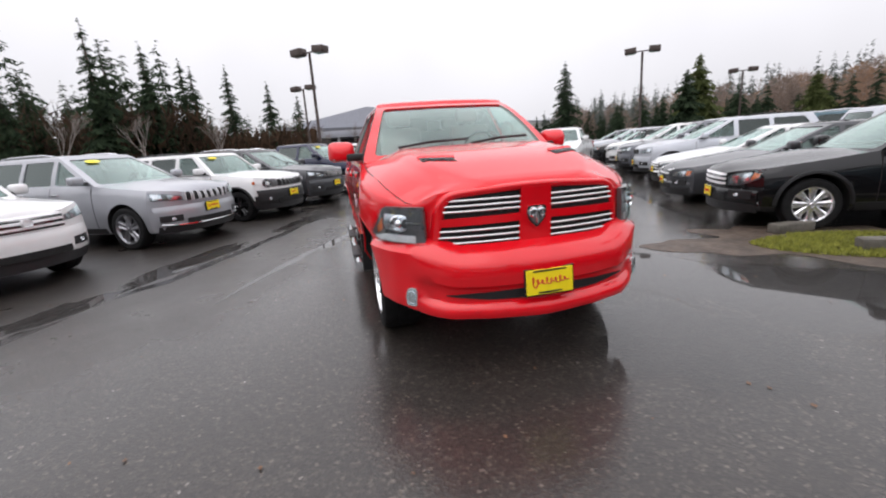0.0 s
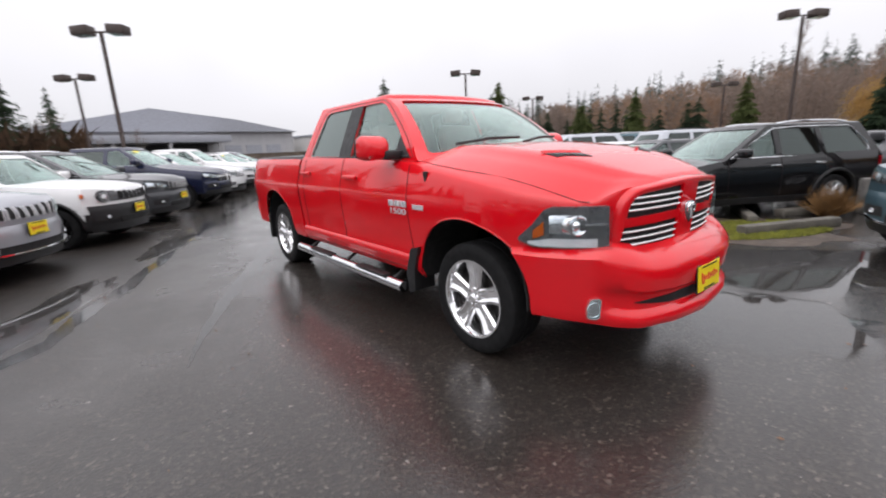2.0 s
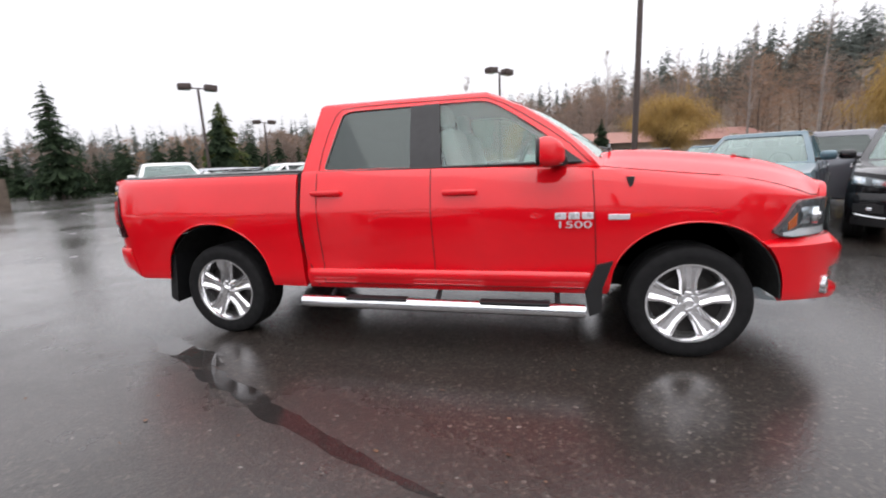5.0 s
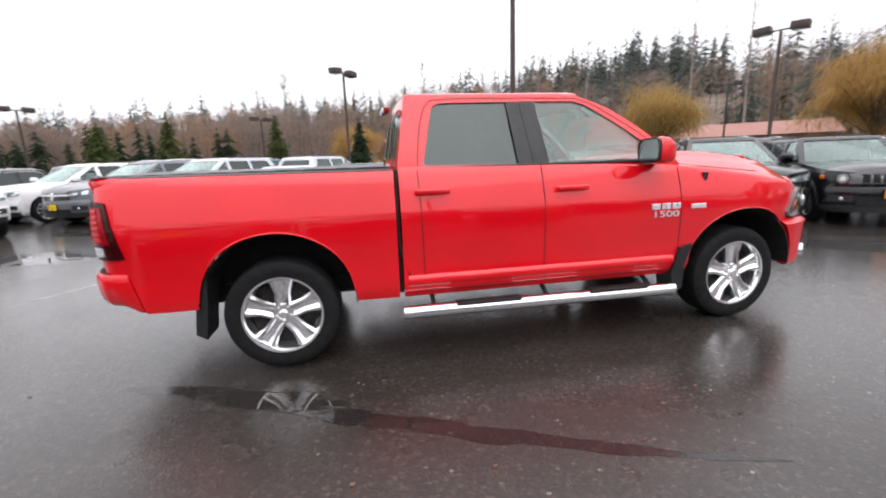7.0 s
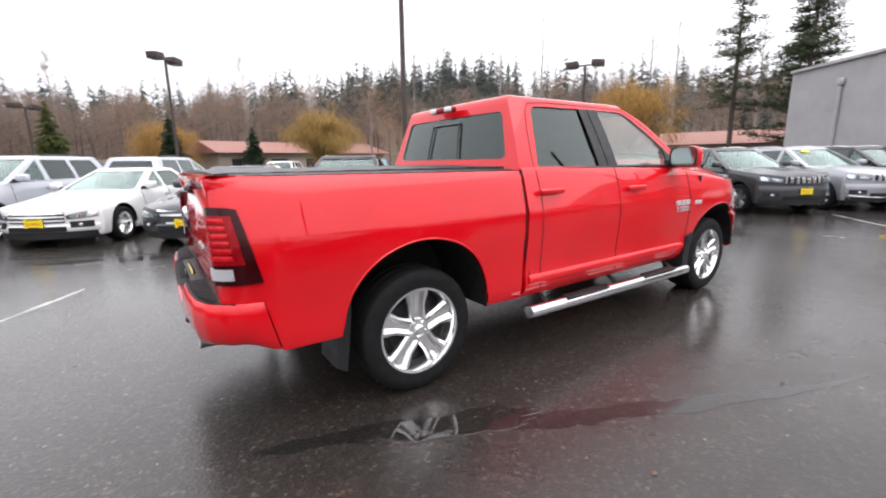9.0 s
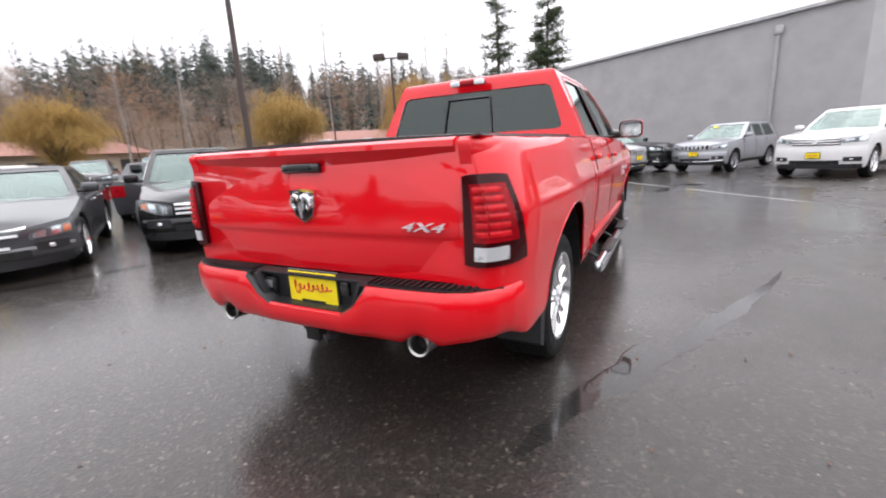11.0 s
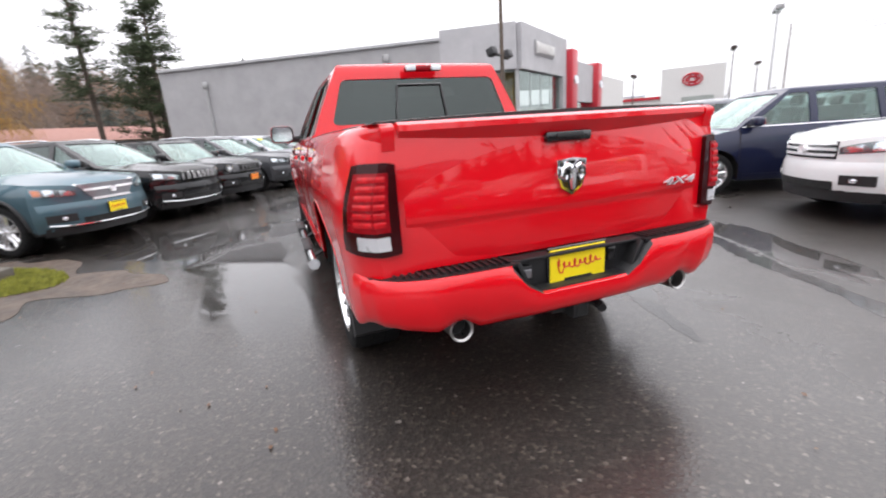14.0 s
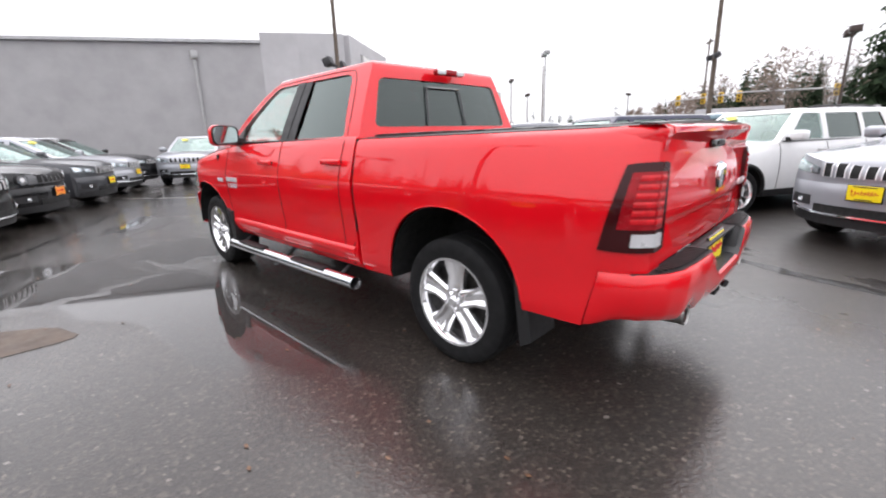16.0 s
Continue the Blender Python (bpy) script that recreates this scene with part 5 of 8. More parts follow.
def greenhouse(parent, P, m_paint, m_front, m_rear):
    """Cabin shell with its window openings, and one pane for each of them. P['panes']: (name, [(x, v)...], tinted)."""
    zz, wy, front, rear, side = green_surface(P)
    z0_, z1_ = P["z0"], P["z1"]

    def plan(v, inset, s=1.0, zadd=0.0):
        ring = []
        w = wy(v) - inset
        for k in range(11):
            yf = -1 + 2 * k / 10
            p = front(yf, v)
            ring.append([p.x - inset * 1.4, yf * w, p.z])
        for k in range(1, 8):
            ring.append([lerp(front(1, v).x - inset * 1.4, rear(1, v).x + inset, k / 8), w, zz(v)])
        for k in range(9):
            yf = 1 - 2 * k / 8
            p = rear(yf, v)
            ring.append([p.x + inset, yf * w, p.z])
        for k in range(1, 8):
            ring.append([lerp(rear(-1, v).x + inset, front(-1, v).x - inset * 1.4, k / 8), -w, zz(v)])
        if s != 1.0 or zadd:
            cx = (P["xf1"] + P["bow1"] * 0.7 + P["xr1"]) / 2
            ring = [[cx + (p[0] - cx) * s, p[1] * s, p[2] + zadd] for p in ring]
        return ring

    vs = [-0.06, 0.0, 0.2, 0.4, 0.6, 0.8, 0.93, 1.0]
    cr = P["crown"]
    roofs = [(0.985, 0.28), (0.955, 0.46), (0.90, 0.62), (0.80, 0.76), (0.62, 0.89), (0.4, 0.97), (0.15, 1.0), (0.02, 1.0)]
    outer = loft([plan(v, 0) for v in vs] + [plan(1.0, 0, s, cr * k) for s, k in roofs])
    inner = loft([plan(v, 0.035) for v in [-0.2, 0.0, 0.2, 0.4, 0.6, 0.8, 0.93]] + [plan(0.97, 0.035, s, cr * k * 0.8) for s, k in roofs[2:]])
    cutters = [inner]
    ws = rounded([(-P["wsw0"], P["wsv"][0]), (P["wsw0"], P["wsv"][0]), (P["wsw1"], P["wsv"][1]), (-P["wsw1"], P["wsv"][1])], 0.06)
    nrm = (front(0.0, 0.9) - front(0.0, 0.1)).cross(Vector((0, 1, 0))).normalized()
    nrm = nrm if nrm.x > 0 else -nrm
    big = []
    # subdivide the long edges so that the cut follows the bowed glass
    for (a, b) in zip(ws, ws[1:] + ws[:1]):
        k = max(1, int(abs(a[0] - b[0]) / 0.2))
        big += [(lerp(a[0], b[0], i / k), lerp(a[1], b[1], i / k)) for i in range(k)]
    pts = [front(*q) for q in big]
    lo, hi = min(p.dot(nrm) for p in pts) - 0.10, max(p.dot(nrm) for p in pts) + 0.15
    cutters.append(loft([[p + nrm * (d - p.dot(nrm)) for p in pts] for d in (lo, hi)]))
    if P.get("rw"):
        big = []
        rw = rounded(P["rw"], 0.08)
        for (a, b) in zip(rw, rw[1:] + rw[:1]):
            k = max(1, int(abs(a[0] - b[0]) / 0.25))
            big += [(lerp(a[0], b[0], i / k), lerp(a[1], b[1], i / k)) for i in range(k)]
        nr = (rear(0.0, 0.9) - rear(0.0, 0.1)).cross(Vector((0, 1, 0))).normalized()
        nr = nr if nr.x < 0 else -nr
        cutters.append(prism([rear(*q) for q in big], nr, -0.1, 0.2))
    for nm, pts, rr, tint in P["panes"]:
        pts = rounded(pts, rr)
        for s in (1, -1):
            cutters.append(prism([side(x, v, s) for x, v in pts], (0, s, 0), -0.12, 0.15))
    shell = cut(outer, cutters)
    mid = Vector(((P["xf1"] + P["xr1"]) / 2, 0, lerp(z0_, z1_, 0.3)))
    shell.normal_update()
    for fc in shell.faces:
        c = fc.calc_center_median()
        if fc.normal.dot((mid - c).normalized()) > 0.25:
            fc.material_index = 1
    part("cabin_shell", shell, [m_paint, M_INTERIORL], parent, sharp=32)

    # panes, a little inside the shell
    def inside(fn):
        return lambda u, v: fn(u, v)

    ib = 0.012
    a0, a1 = P["wsv"][0] - 0.04, P["wsv"][1] + 0.03
    wmax = max(P["wsw0"], P["wsw1"]) + 0.03
    o = part("windscreen", slab(lambda u, v: front(u * 0.985, v) - nrm * ib, 10, 6, 0.005, -wmax, wmax, a0, a1), m_front, parent)
    o.visible_shadow = False
    if P.get("rw"):
        vv = [q[1] for q in P["rw"]]
        uu = [q[0] for q in P["rw"]]
        o = part("rear_window", slab(lambda u, v: rear(u, v) + Vector((ib, 0, 0)), 8, 5, 0.005, min(uu) - 0.03, max(uu) + 0.03, min(vv) - 0.04, max(vv) + 0.03), m_rear, parent)
        o.visible_shadow = False
    for nm, pts, rr, tint in P["panes"]:
        pts = rounded(pts, rr)
        cx, cv = sum(p[0] for p in pts) / len(pts), sum(p[1] for p in pts) / len(pts)
        gp = [(cx + (x - cx) * 1.03, cv + (v - cv) * 1.05) for x, v in pts]
        for s in (1, -1):
            bm = prism([side(x, v, s) - Vector((0, s * ib, 0)) for x, v in gp], (0, s, 0), -0.005, 0)
            o = part(nm, bm, m_rear if tint else m_front, parent)
            o.visible_shadow = False


def seat(parent, x, y, z, mat, w=0.5, rear=False):
    bm = bmesh.new()
    rot = Matrix.Rotation(radians(-14), 4, "Y")
    if rear:
        add_box(bm, x - 0.08, y, z + 0.30, 0.16, w, 0.62, 0.05, 2, rot)
        for k in (-1, 0, 1):
            add_box(bm, x - 0.19, y + k * w * 0.34, z + 0.68, 0.09, 0.24, 0.15, 0.035, 2, rot)
    else:
        add_box(bm, x - 0.08, y, z + 0.30, 0.15, w, 0.64, 0.05, 2, rot)
        add_box(bm, x - 0.20, y, z + 0.72, 0.10, 0.26, 0.17, 0.04, 2, rot)
        add_box(bm, x + 0.2, y, z - 0.02, 0.5, w, 0.14, 0.05)
    part("seat", bm, mat, parent)


def cabin_inside(parent, xf, xr, w, z0, seats, mat):
    """Dash, steering wheel, seats and a mirror."""
    bm = box(xf - 0.30, 0, z0 - 0.06, 0.5, w * 1.7, 0.16, 0.05)
    part("dashboard", bm, M_INTERIOR, parent)
    pts = [(xf - 0.62 + 0.07 * math.sin(a), w * 0.42 + 0.18 * math.cos(a), z0 + 0.02 + 0.17 * math.sin(a)) for a in (2 * math.pi * k / 16 for k in range(17))]
    part("steering_wheel", tube(pts, 0.015, 6), M_BLACK, parent)
    for x, kind in seats:
        if kind == "front":
            for y in (-0.42 * w / 0.9, 0.42 * w / 0.9):
                seat(parent, x, y, z0 - 0.32, mat, 0.48 * w / 0.9)
        else:
            seat(parent, x, 0, z0 - 0.32, mat, w * 1.5, True)


def plate(parent, m, color=None, w=0.31, h=0.16, ink=True):
    """Dealer plate: coloured panel in a dark frame, with a stroke of script and two small bars."""
    fr = part("plate_frame", box(0, 0, 0, 0.012, w + 0.02, h + 0.02, 0.004, 1), M_GLOSSBLACK, parent)
    fr.matrix_basis = m
    p = part("plate", box(0.007, 0, 0, 0.008, w, h, 0.002, 1), color or M_YELLOW, fr)
    if ink:
        n = 60
        pts = [(0.0125, -w * 0.38 * (1 - 2 * k / n) + w * 0.035 * math.cos(k * 0.83), h * (0.10 * math.sin(k * 0.83) * (2.3 if k < 7 else 1 + 0.5 * math.sin(k * 0.31)) + 0.05 * k / n)) for k in range(n + 1)]
        part("script_stroke", tube(pts, 0.0038 * w / 0.31, 4), M_REDINK, fr)
        part("plate_bar", box(0.011, 0, h * 0.43, 0.004, w * 0.7, h * 0.06), M_BLACK, fr)
        part("plate_bar", box(0.011, 0, -h * 0.42, 0.004, w * 0.5, h * 0.07), M_BLACK, fr)
    return fr


# ---- the red pickup ----
SH = [(-0.95, 1.345), (-0.6, 1.345), (0.4, 1.325), (1.05, 1.29), (1.30, 1.25), (1.7, 1.20), (2.05, 1.15), (2.30, 1.10), (2.5, 1.06), (2.535, 1.065), (2.575, 1.095), (2.61, 1.12), (2.64, 1.13), (2.67, 1.13)]
ZC = [(0.9, 1.31), (1.15, 1.37), (1.35, 1.405), (1.6, 1.40), (2.0, 1.352), (2.2, 1.318), (2.3, 1.296), (2.4, 1.266), (2.52, 1.225), (2.60, 1.197), (2.645, 1.175), (2.665, 1.15), (2.672, 1.12)]
NOSE = [(0.0, 2.715), (0.2, 2.71), (0.35, 2.695), (0.5, 2.668), (0.6, 2.638), (0.68, 2.588), (0.76, 2.52), (0.84, 2.42), (0.90, 2.32), (0.94, 2.225), (0.975, 2.09), (1.0, 1.94)]


def truck_half(x):
    """Half width of the fenders in plan."""
    x += 0.03 * smooth((x - 1.9) / 0.4)
    if x <= 1.94:
        return 1.0
    for (ya, xa), (yb, xb) in zip(NOSE, NOSE[1:]):
        if xb <= x <= xa:
            return lerp(ya, yb, (xa - x) / (xa - xb))
    return 0.0


def truck_side(x, z):
    """y of the body side at x and z, before the nose closes in."""
    y = curve1(z, [(0.44, 0.94), (0.47, 0.972), (0.52, 0.985), (0.585, 0.985), (0.62, 0.972), (0.75, 0.985), (0.92, 1.003), (1.045, 1.003), (1.065, 0.999), (1.16, 0.976), (1.25, 0.952), (1.345, 0.915)])
    y += 0.018 * math.exp(-((x - 1.785) / 0.45) ** 2) * smooth((z - 0.5) / 0.3)
    k = truck_half(x)
    return y * k if x > 1.9 else y


def truck_top(x, y):
    sh, zc = curve1(x, SH), curve1(x, ZC)
    k = max(truck_half(x), 0.05)
    a = abs(y) / k
    if x < 0.9:
        return sh
    if a < 0.58:
        b = 1 - 0.06 * (a / 0.58) ** 2
    elif a < 0.74:
        b = lerp(0.94, 0.62, smooth((a - 0.58) / 0.16))
    else:
        b = lerp(0.62, 0.0, ((a - 0.74) / 0.25)) if a < 0.99 else 0.0
    return lerp(sh, lerp(sh, zc, b), smooth((x - 0.9) / 0.25))


def build_truck():
    truck = thing("pickup_truck", pose(0, 0, 0), "shiny red crew-cab pickup truck, wet, standing in the aisle", "truck")
    # lower cab, fenders and hood in one pressing
    xs = [-0.95, -0.9, -0.6, -0.2, 0.2, 0.6, 0.9, 1.05, 1.15, 1.25, 1.35, 1.5, 1.65, 1.8, 1.95, 2.0, 2.06, 2.12, 2.18, 2.24, 2.30, 2.36, 2.42, 2.47, 2.52, 2.545, 2.565, 2.585, 2.60, 2.615, 2.63, 2.642, 2.652, 2.66, 2.666, 2.6695]
    rings = []
    for x in xs:
        sh = curve1(x, SH)
        zb = 0.44 if x < 2.0 else lerp(0.44, 0.62, smooth((x - 2.0) / 0.3))
        prof = [(0.0, zb + 0.03), (0.6 * truck_half(x), zb + 0.03)]
        for t in (0.0, 0.06, 0.12, 0.19, 0.25, 0.36, 0.5, 0.62, 0.676, 0.694, 0.712, 0.76, 0.85, 0.94, 1.0):
            z = lerp(zb, sh - 0.012, t)
            prof.append((truck_side(x, z), z))
        ye = truck_side(x, sh - 0.012)
        for t in (0.985, 0.955, 0.91, 0.85, 0.79, 0.74, 0.70, 0.66, 0.62, 0.58, 0.50, 0.35, 0.18, 0.0):
            y = ye * t
            prof.append((y, max(truck_top(x, y), sh - 0.012)))
        rings.append([(x, y, z) for y, z in superring(prof)])
    body = loft(rings)
    cutters = []
    arch = []
    for k in range(25):
        a = math.pi * k / 24
        arch.append((1.785 + 0.505 * math.cos(a), 0.44 + 0.50 * (max(0.0, math.sin(a)) ** 0.86)))
    arch = [(2.29, 0.2), *arch, (1.28, 0.2)]
    for s in (1, -1):
        cutters.append(prism([(x, s * 0.45, z) for x, z in arch], (0, s, 0), 0, 0.8))
    body = cut(body, cutters)
    for fc in body.faces:
        c = fc.calc_center_median()
        if 1.2 < c.x < 2.33 and 0.44 < abs(c.y) < 0.97 and c.z < 0.97 and abs(fc.normal.y) < 0.99 and math.hypot(c.x - 1.785, (c.z - 0.44)) < 0.53 and abs(c.y) < truck_side(c.x, c.z) - 0.01:
            fc.material_index = 1
        elif abs(abs(c.y) - 0.45) < 0.01 and abs(fc.normal.y) > 0.9:
            fc.material_index = 1
    part("body", body, [M_RED, M_LINER], truck, sharp=40)
    for s in (1, -1):
        bm = slab(lambda u, v: (1.785 + 0.50 * math.cos(math.pi * u), s * lerp(0.45, 0.955, v), 0.44 + 0.492 * max(0.0, math.sin(math.pi * u)) ** 0.86), 24, 2, 0.01)
        part("wheel_well", bm, M_LINER, truck)
        part("wheel_well", box(1.785, s * 0.44, 0.66, 1.0, 0.02, 0.56), M_LINER, truck)
        # rolled lip of the front arch
        pts = [(x, s * (truck_side(x, z) - 0.004), z) for x, z in arch[1:-1]]
        part("arch_lip", tube(pts, 0.007, 6), M_RED, truck)
    # shut lines of hood, doors and fenders
    for s in (1, -1):
        hood = [(x, s * y, truck_top(x, y) + 0.001) for x, y in ((1.2, 0.88), (1.4, 0.91), (1.66, 0.915), (1.9, 0.90), (2.1, 0.875), (2.25, 0.845), (2.38, 0.805), (2.47, 0.765), (2.52, 0.74))]
        part("hood_gap", tube(hood, 0.003, 5), M_SEAM, truck)
        for xa, xb in ((1.165, 1.205), (0.075, 0.09), (-0.83, -0.80)):
            pts = []
            for k in range(15):
                z = lerp(0.485, 1.325 if xa < 1 else 1.27, k / 14)
                x = lerp(xb, xa, k / 14)
                if xa < -0.5:
                    x = -0.80 - 0.02 * k / 14
                pts.append((x, s * (truck_side(x, z) + 0.001), z))
            part("door_gap", tube(pts, 0.0032, 5), M_REDGAP, truck)
        pts = [(x, s * (truck_side(x, 0.487) + 0.001), 0.487) for x in (-0.80, -0.3, 0.2, 0.7, 1.205)]
        part("door_gap", tube(pts, 0.003, 5), M_REDGAP, truck)
        # side crease line below the doors
        bm = slab(lambda u, v: (lerp(-0.92, 1.16, u), s * (truck_side(0, lerp(0.525, 0.60, v)) + 0.012 * math.sin(math.pi * v)), lerp(0.525, 0.60, v)), 10, 5, 0.006)
        part("rocker_moulding", bm, M_RED, truck)
    # cabin
    P = dict(z0=1.325, z1=1.825, w0=0.905, w1=0.675, wp=1.1, xf0=1.19, xf1=0.55, swell=0.24, roll=0.08, bow0=0.25, bow1=0.13, xr0=-0.955, xr1=-0.865, rbow=0.02, crown=0.062,
             wsw0=0.90, wsw1=0.90, wsv=(0.05, 0.93), rw=[(-0.86, 0.16), (0.86, 0.16), (0.895, 0.835), (-0.895, 0.835)],
             panes=[("front_door_window", [(0.135, 0.02), (1.09, -0.02), (0.93, 0.30), (0.80, 0.50), (0.66, 0.69), (0.515, 0.87), (0.43, 0.93), (0.095, 0.93)], [0.02, 0.03, 0.1, 0.1, 0.1, 0.1, 0.1, 0.03], False),
                    ("rear_door_window", [(-0.775, 0.045), (0.045, 0.03), (0.005, 0.93), (-0.665, 0.92)], [0.05, 0.02, 0.02, 0.10], True)])
    greenhouse(truck, P, M_RED, M_GLASS, M_TINT)
    zz, wy, front, rear, side = green_surface(P)
    for s in (1, -1):
        bm = slab(lambda u, v: side(lerp(0.03, 0.15, u) - 0.042 * v, lerp(0.0, 0.935, v), s) + Vector((0, s * 0.005, 0)), 2, 10, 0.006)
        part("door_pillar", bm, M_BLACK, truck)
        bm = slab(lambda u, v: side(lerp(-0.085, 0.03, u) - 0.03 * v, lerp(0.03, 0.93, v), s) + Vector((0, s * 0.001, 0)), 2, 10, 0.004)
        part("door_pillar", bm, M_BLACK, truck)
        line = [side(x, 0.0, s) + Vector((0, s * 0.004, 0.006)) for x in (-0.80, -0.3, 0.3, 0.8, 1.10)]
        part("belt_strip", tube(line, 0.010, 6), M_BLACK, truck)
        gap = [side(x, v, s) + Vector((0, s * 0.001, 0)) for x, v in ((-0.815, 0.0), (-0.80, 0.3), (-0.77, 0.6), (-0.73, 0.85), (-0.68, 0.96), (-0.5, 0.985), (0.0, 0.985), (0.45, 0.972), (0.58, 0.87), (0.73, 0.68), (0.88, 0.48), (1.03, 0.25), (1.15, 0.0))]
        part("door_gap", tube(gap, 0.003, 5), M_REDGAP, truck)
        # corner cover before the mirror
        bm = prism([side(x, v, s) for x, v in [(0.90, 0.02), (1.12, -0.01), (0.91, 0.32)]], (0, s, 0), -0.004, 0.006)
        part("mirror_base", bm, M_BLACK, truck)
        # mirror
        rings = []
        for mx_, hw_, hh_, cz_ in ((0.835, 0.118, 0.088, 1.402), (0.865, 0.124, 0.094, 1.402), (0.905, 0.122, 0.092, 1.40), (0.94, 0.110, 0.080, 1.394), (0.968, 0.090, 0.062, 1.386), (0.985, 0.055, 0.036, 1.38)):
            shape = rounded([(-hw_, -hh_ * 0.95), (hw_, -hh_), (hw_ * 0.97, hh_), (-hw_, hh_ * 0.92)], min(hw_, hh_) * 0.7, 4)
            rings.append([(mx_, s * (1.085 + p), cz_ + q) for p, q in shape])
        mir = part("mirror", loft(rings), M_RED, truck, sharp=50)
        part("mirror_bezel", loft([[(x_, s * (1.085 + (abs(y_) - 1.085) * k_), 1.402 + (z_ - 1.402) * k_) for _, y_, z_ in rings[0]] for x_, k_ in ((0.832, 0.97), (0.812, 1.0), (0.81, 0.94), (0.82, 0.90))]), M_BLACK, mir)
        part("mirror_glass", loft([[(x_, s * (1.085 + (abs(y_) - 1.085) * 0.88), 1.402 + (z_ - 1.402) * 0.88) for _, y_, z_ in rings[0]] for x_ in (0.819, 0.816)]), M_CHROME, mir)
        part("mirror_arm", box(0.95, s * 0.955, 1.345, 0.11, 0.18, 0.07, 0.02), M_BLACK, truck)
        part("mirror_lamp", box(0.958, s * 1.10, 1.333, 0.022, 0.13, 0.020, 0.005), M_CHROME, mir)
        # handles
        for hx, hz in ((0.29, 1.16), (-0.73, 1.18)):
            y = truck_side(hx, hz)
            h = part("door_handle", box(hx, s * (y + 0.03), hz, 0.24, 0.026, 0.038, 0.012, 3), M_RED, truck)
            # dark plate on the flat door: the recess's shade is put into colour
            part("handle_cup", box(hx, s * (y - 0.003), hz - 0.016, 0.20, 0.014, 0.05, 0.006), M_SEAM, h)
        # fender vent
        yv = truck_side(1.39, 1.19)
        part("antenna_base", prism([(1.365, s * yv, 1.225), (1.415, s * yv, 1.225), (1.402, s * yv, 1.165), (1.385, s * yv, 1.16)], (0, s, 0), -0.004, 0.008), M_BLACK, truck)
    # sliding part of the rear window
    fr = bmesh.new()
    for a, b in (((-0.22, 0.735), (0.28, 0.735)), ((0.28, 0.735), (0.28, 0.18)), ((-0.22, 0.735), (-0.22, 0.18))):
        add_tube(fr, [rear(a[0], a[1]) + Vector((-0.002, 0, 0)), rear(b[0], b[1]) + Vector((-0.002, 0, 0))], 0.007, 6)
    part("slider_frame", fr, M_GLOSSBLACK, truck)
    bm = box(-0.955, 0, 1.805, 0.06, 0.30, 0.045, 0.014, 2)
    cl = part("high_brake_lamp", bm, M_TAIL, truck)
    for y in (-0.105, 0.105):
        part("cargo_lamp", box(-0.965, y, 1.805, 0.06, 0.085, 0.042, 0.012, 2), M_LAMPW, cl)
    cabin_inside(truck, 1.25, -0.8, 0.86, 1.32, [(0.28, "front"), (-0.62, "rear")], M_INTERIORL)
    part("cabin_floor", box(0.1, 0, 1.12, 2.0, 1.6, 0.03), M_INTERIOR, truck)
    # wipers
    for y0, y1 in ((-0.62, 0.0), (0.02, 0.62)):
        a = front(y0 / 0.9, 0.10) + Vector((0.03, 0, 0.03))
        b = front(y1 / 0.9, 0.15) + Vector((0.03, 0, 0.045))
        part("wiper", tube([a, lerp(a, b, 0.5) + Vector((0, 0, 0.015)), b], 0.011, 6), M_BLACK, truck)
    # hood vents: dark flush grilles with a low lip behind
    for s in (1, -1):
        def vent(u, v, off, grow=0.0):
            y = lerp(0.365 - grow, 0.585 + grow, v)
            x = lerp(2.16 - grow, 2.245 + grow, u) + 0.10 * (0.5 - v)
            return (x, s * y, truck_top(x, y) + off)
        scoop = part("hood_vent", slab(lambda u, v: vent(u, v, 0.004), 5, 8, 0.008), M_BLACK, truck)
        part("vent_lip", slab(lambda u, v: vent(lerp(-0.16, 0.06, u), v, 0.004 + 0.010 * math.sin(math.pi * min(1, max(0, u))), 0.01), 4, 8, 0.008), M_RED, scoop)
        for k in range(3):
            part("vent_slat", slab(lambda u, v: vent(lerp(0.2 + 0.26 * k, 0.28 + 0.26 * k, u), lerp(0.05, 0.95, v), 0.008), 1, 6, 0.005), M_GLOSSBLACK, scoop)
    build_truck_front(truck)
    build_truck_bed(truck)
    # wheels, axles and frame
    for x in (1.785, -1.785):
        for s in (1, -1):
            wheel(truck, x, s * 0.925, 0.385, 0.258, 0.27, "five", M_POLISH, 60)
    fr = bmesh.new()
    for s in (1, -1):
        add_box(fr, -0.1, s * 0.42, 0.45, 5.0, 0.10, 0.16, 0.02)
    for x in (1.785, -1.785):
        add_tube(fr, [(x, -0.8, 0.385), (x, 0.8, 0.385)], 0.06, 10)
        add_box(fr, x, 0, 0.385, 0.3, 0.3, 0.24, 0.06)
    add_box(fr, -0.4, 0.0, 0.42, 1.2, 0.5, 0.2, 0.04)
    part("chassis", fr, M_LINER, truck)
    # side steps
    for s in (1, -1):
        st = part("side_step", tube([(-0.97, s * 1.04, 0.355), (1.13, s * 1.04, 0.345)], 0.046, 14), M_CHROME, truck)
        for x in (-0.36, 0.66):
            part("step_pad", box(x, s * 1.045, 0.396, 0.48, 0.085, 0.018, 0.008), M_BLACK, st)
        for x in (-0.75, 0.1, 0.95):
            part("bracket", tube([(x, s * 0.62, 0.46), (x, s * 0.9, 0.43), (x, s * 1.02, 0.365)], 0.018, 6), M_BLACK, st)
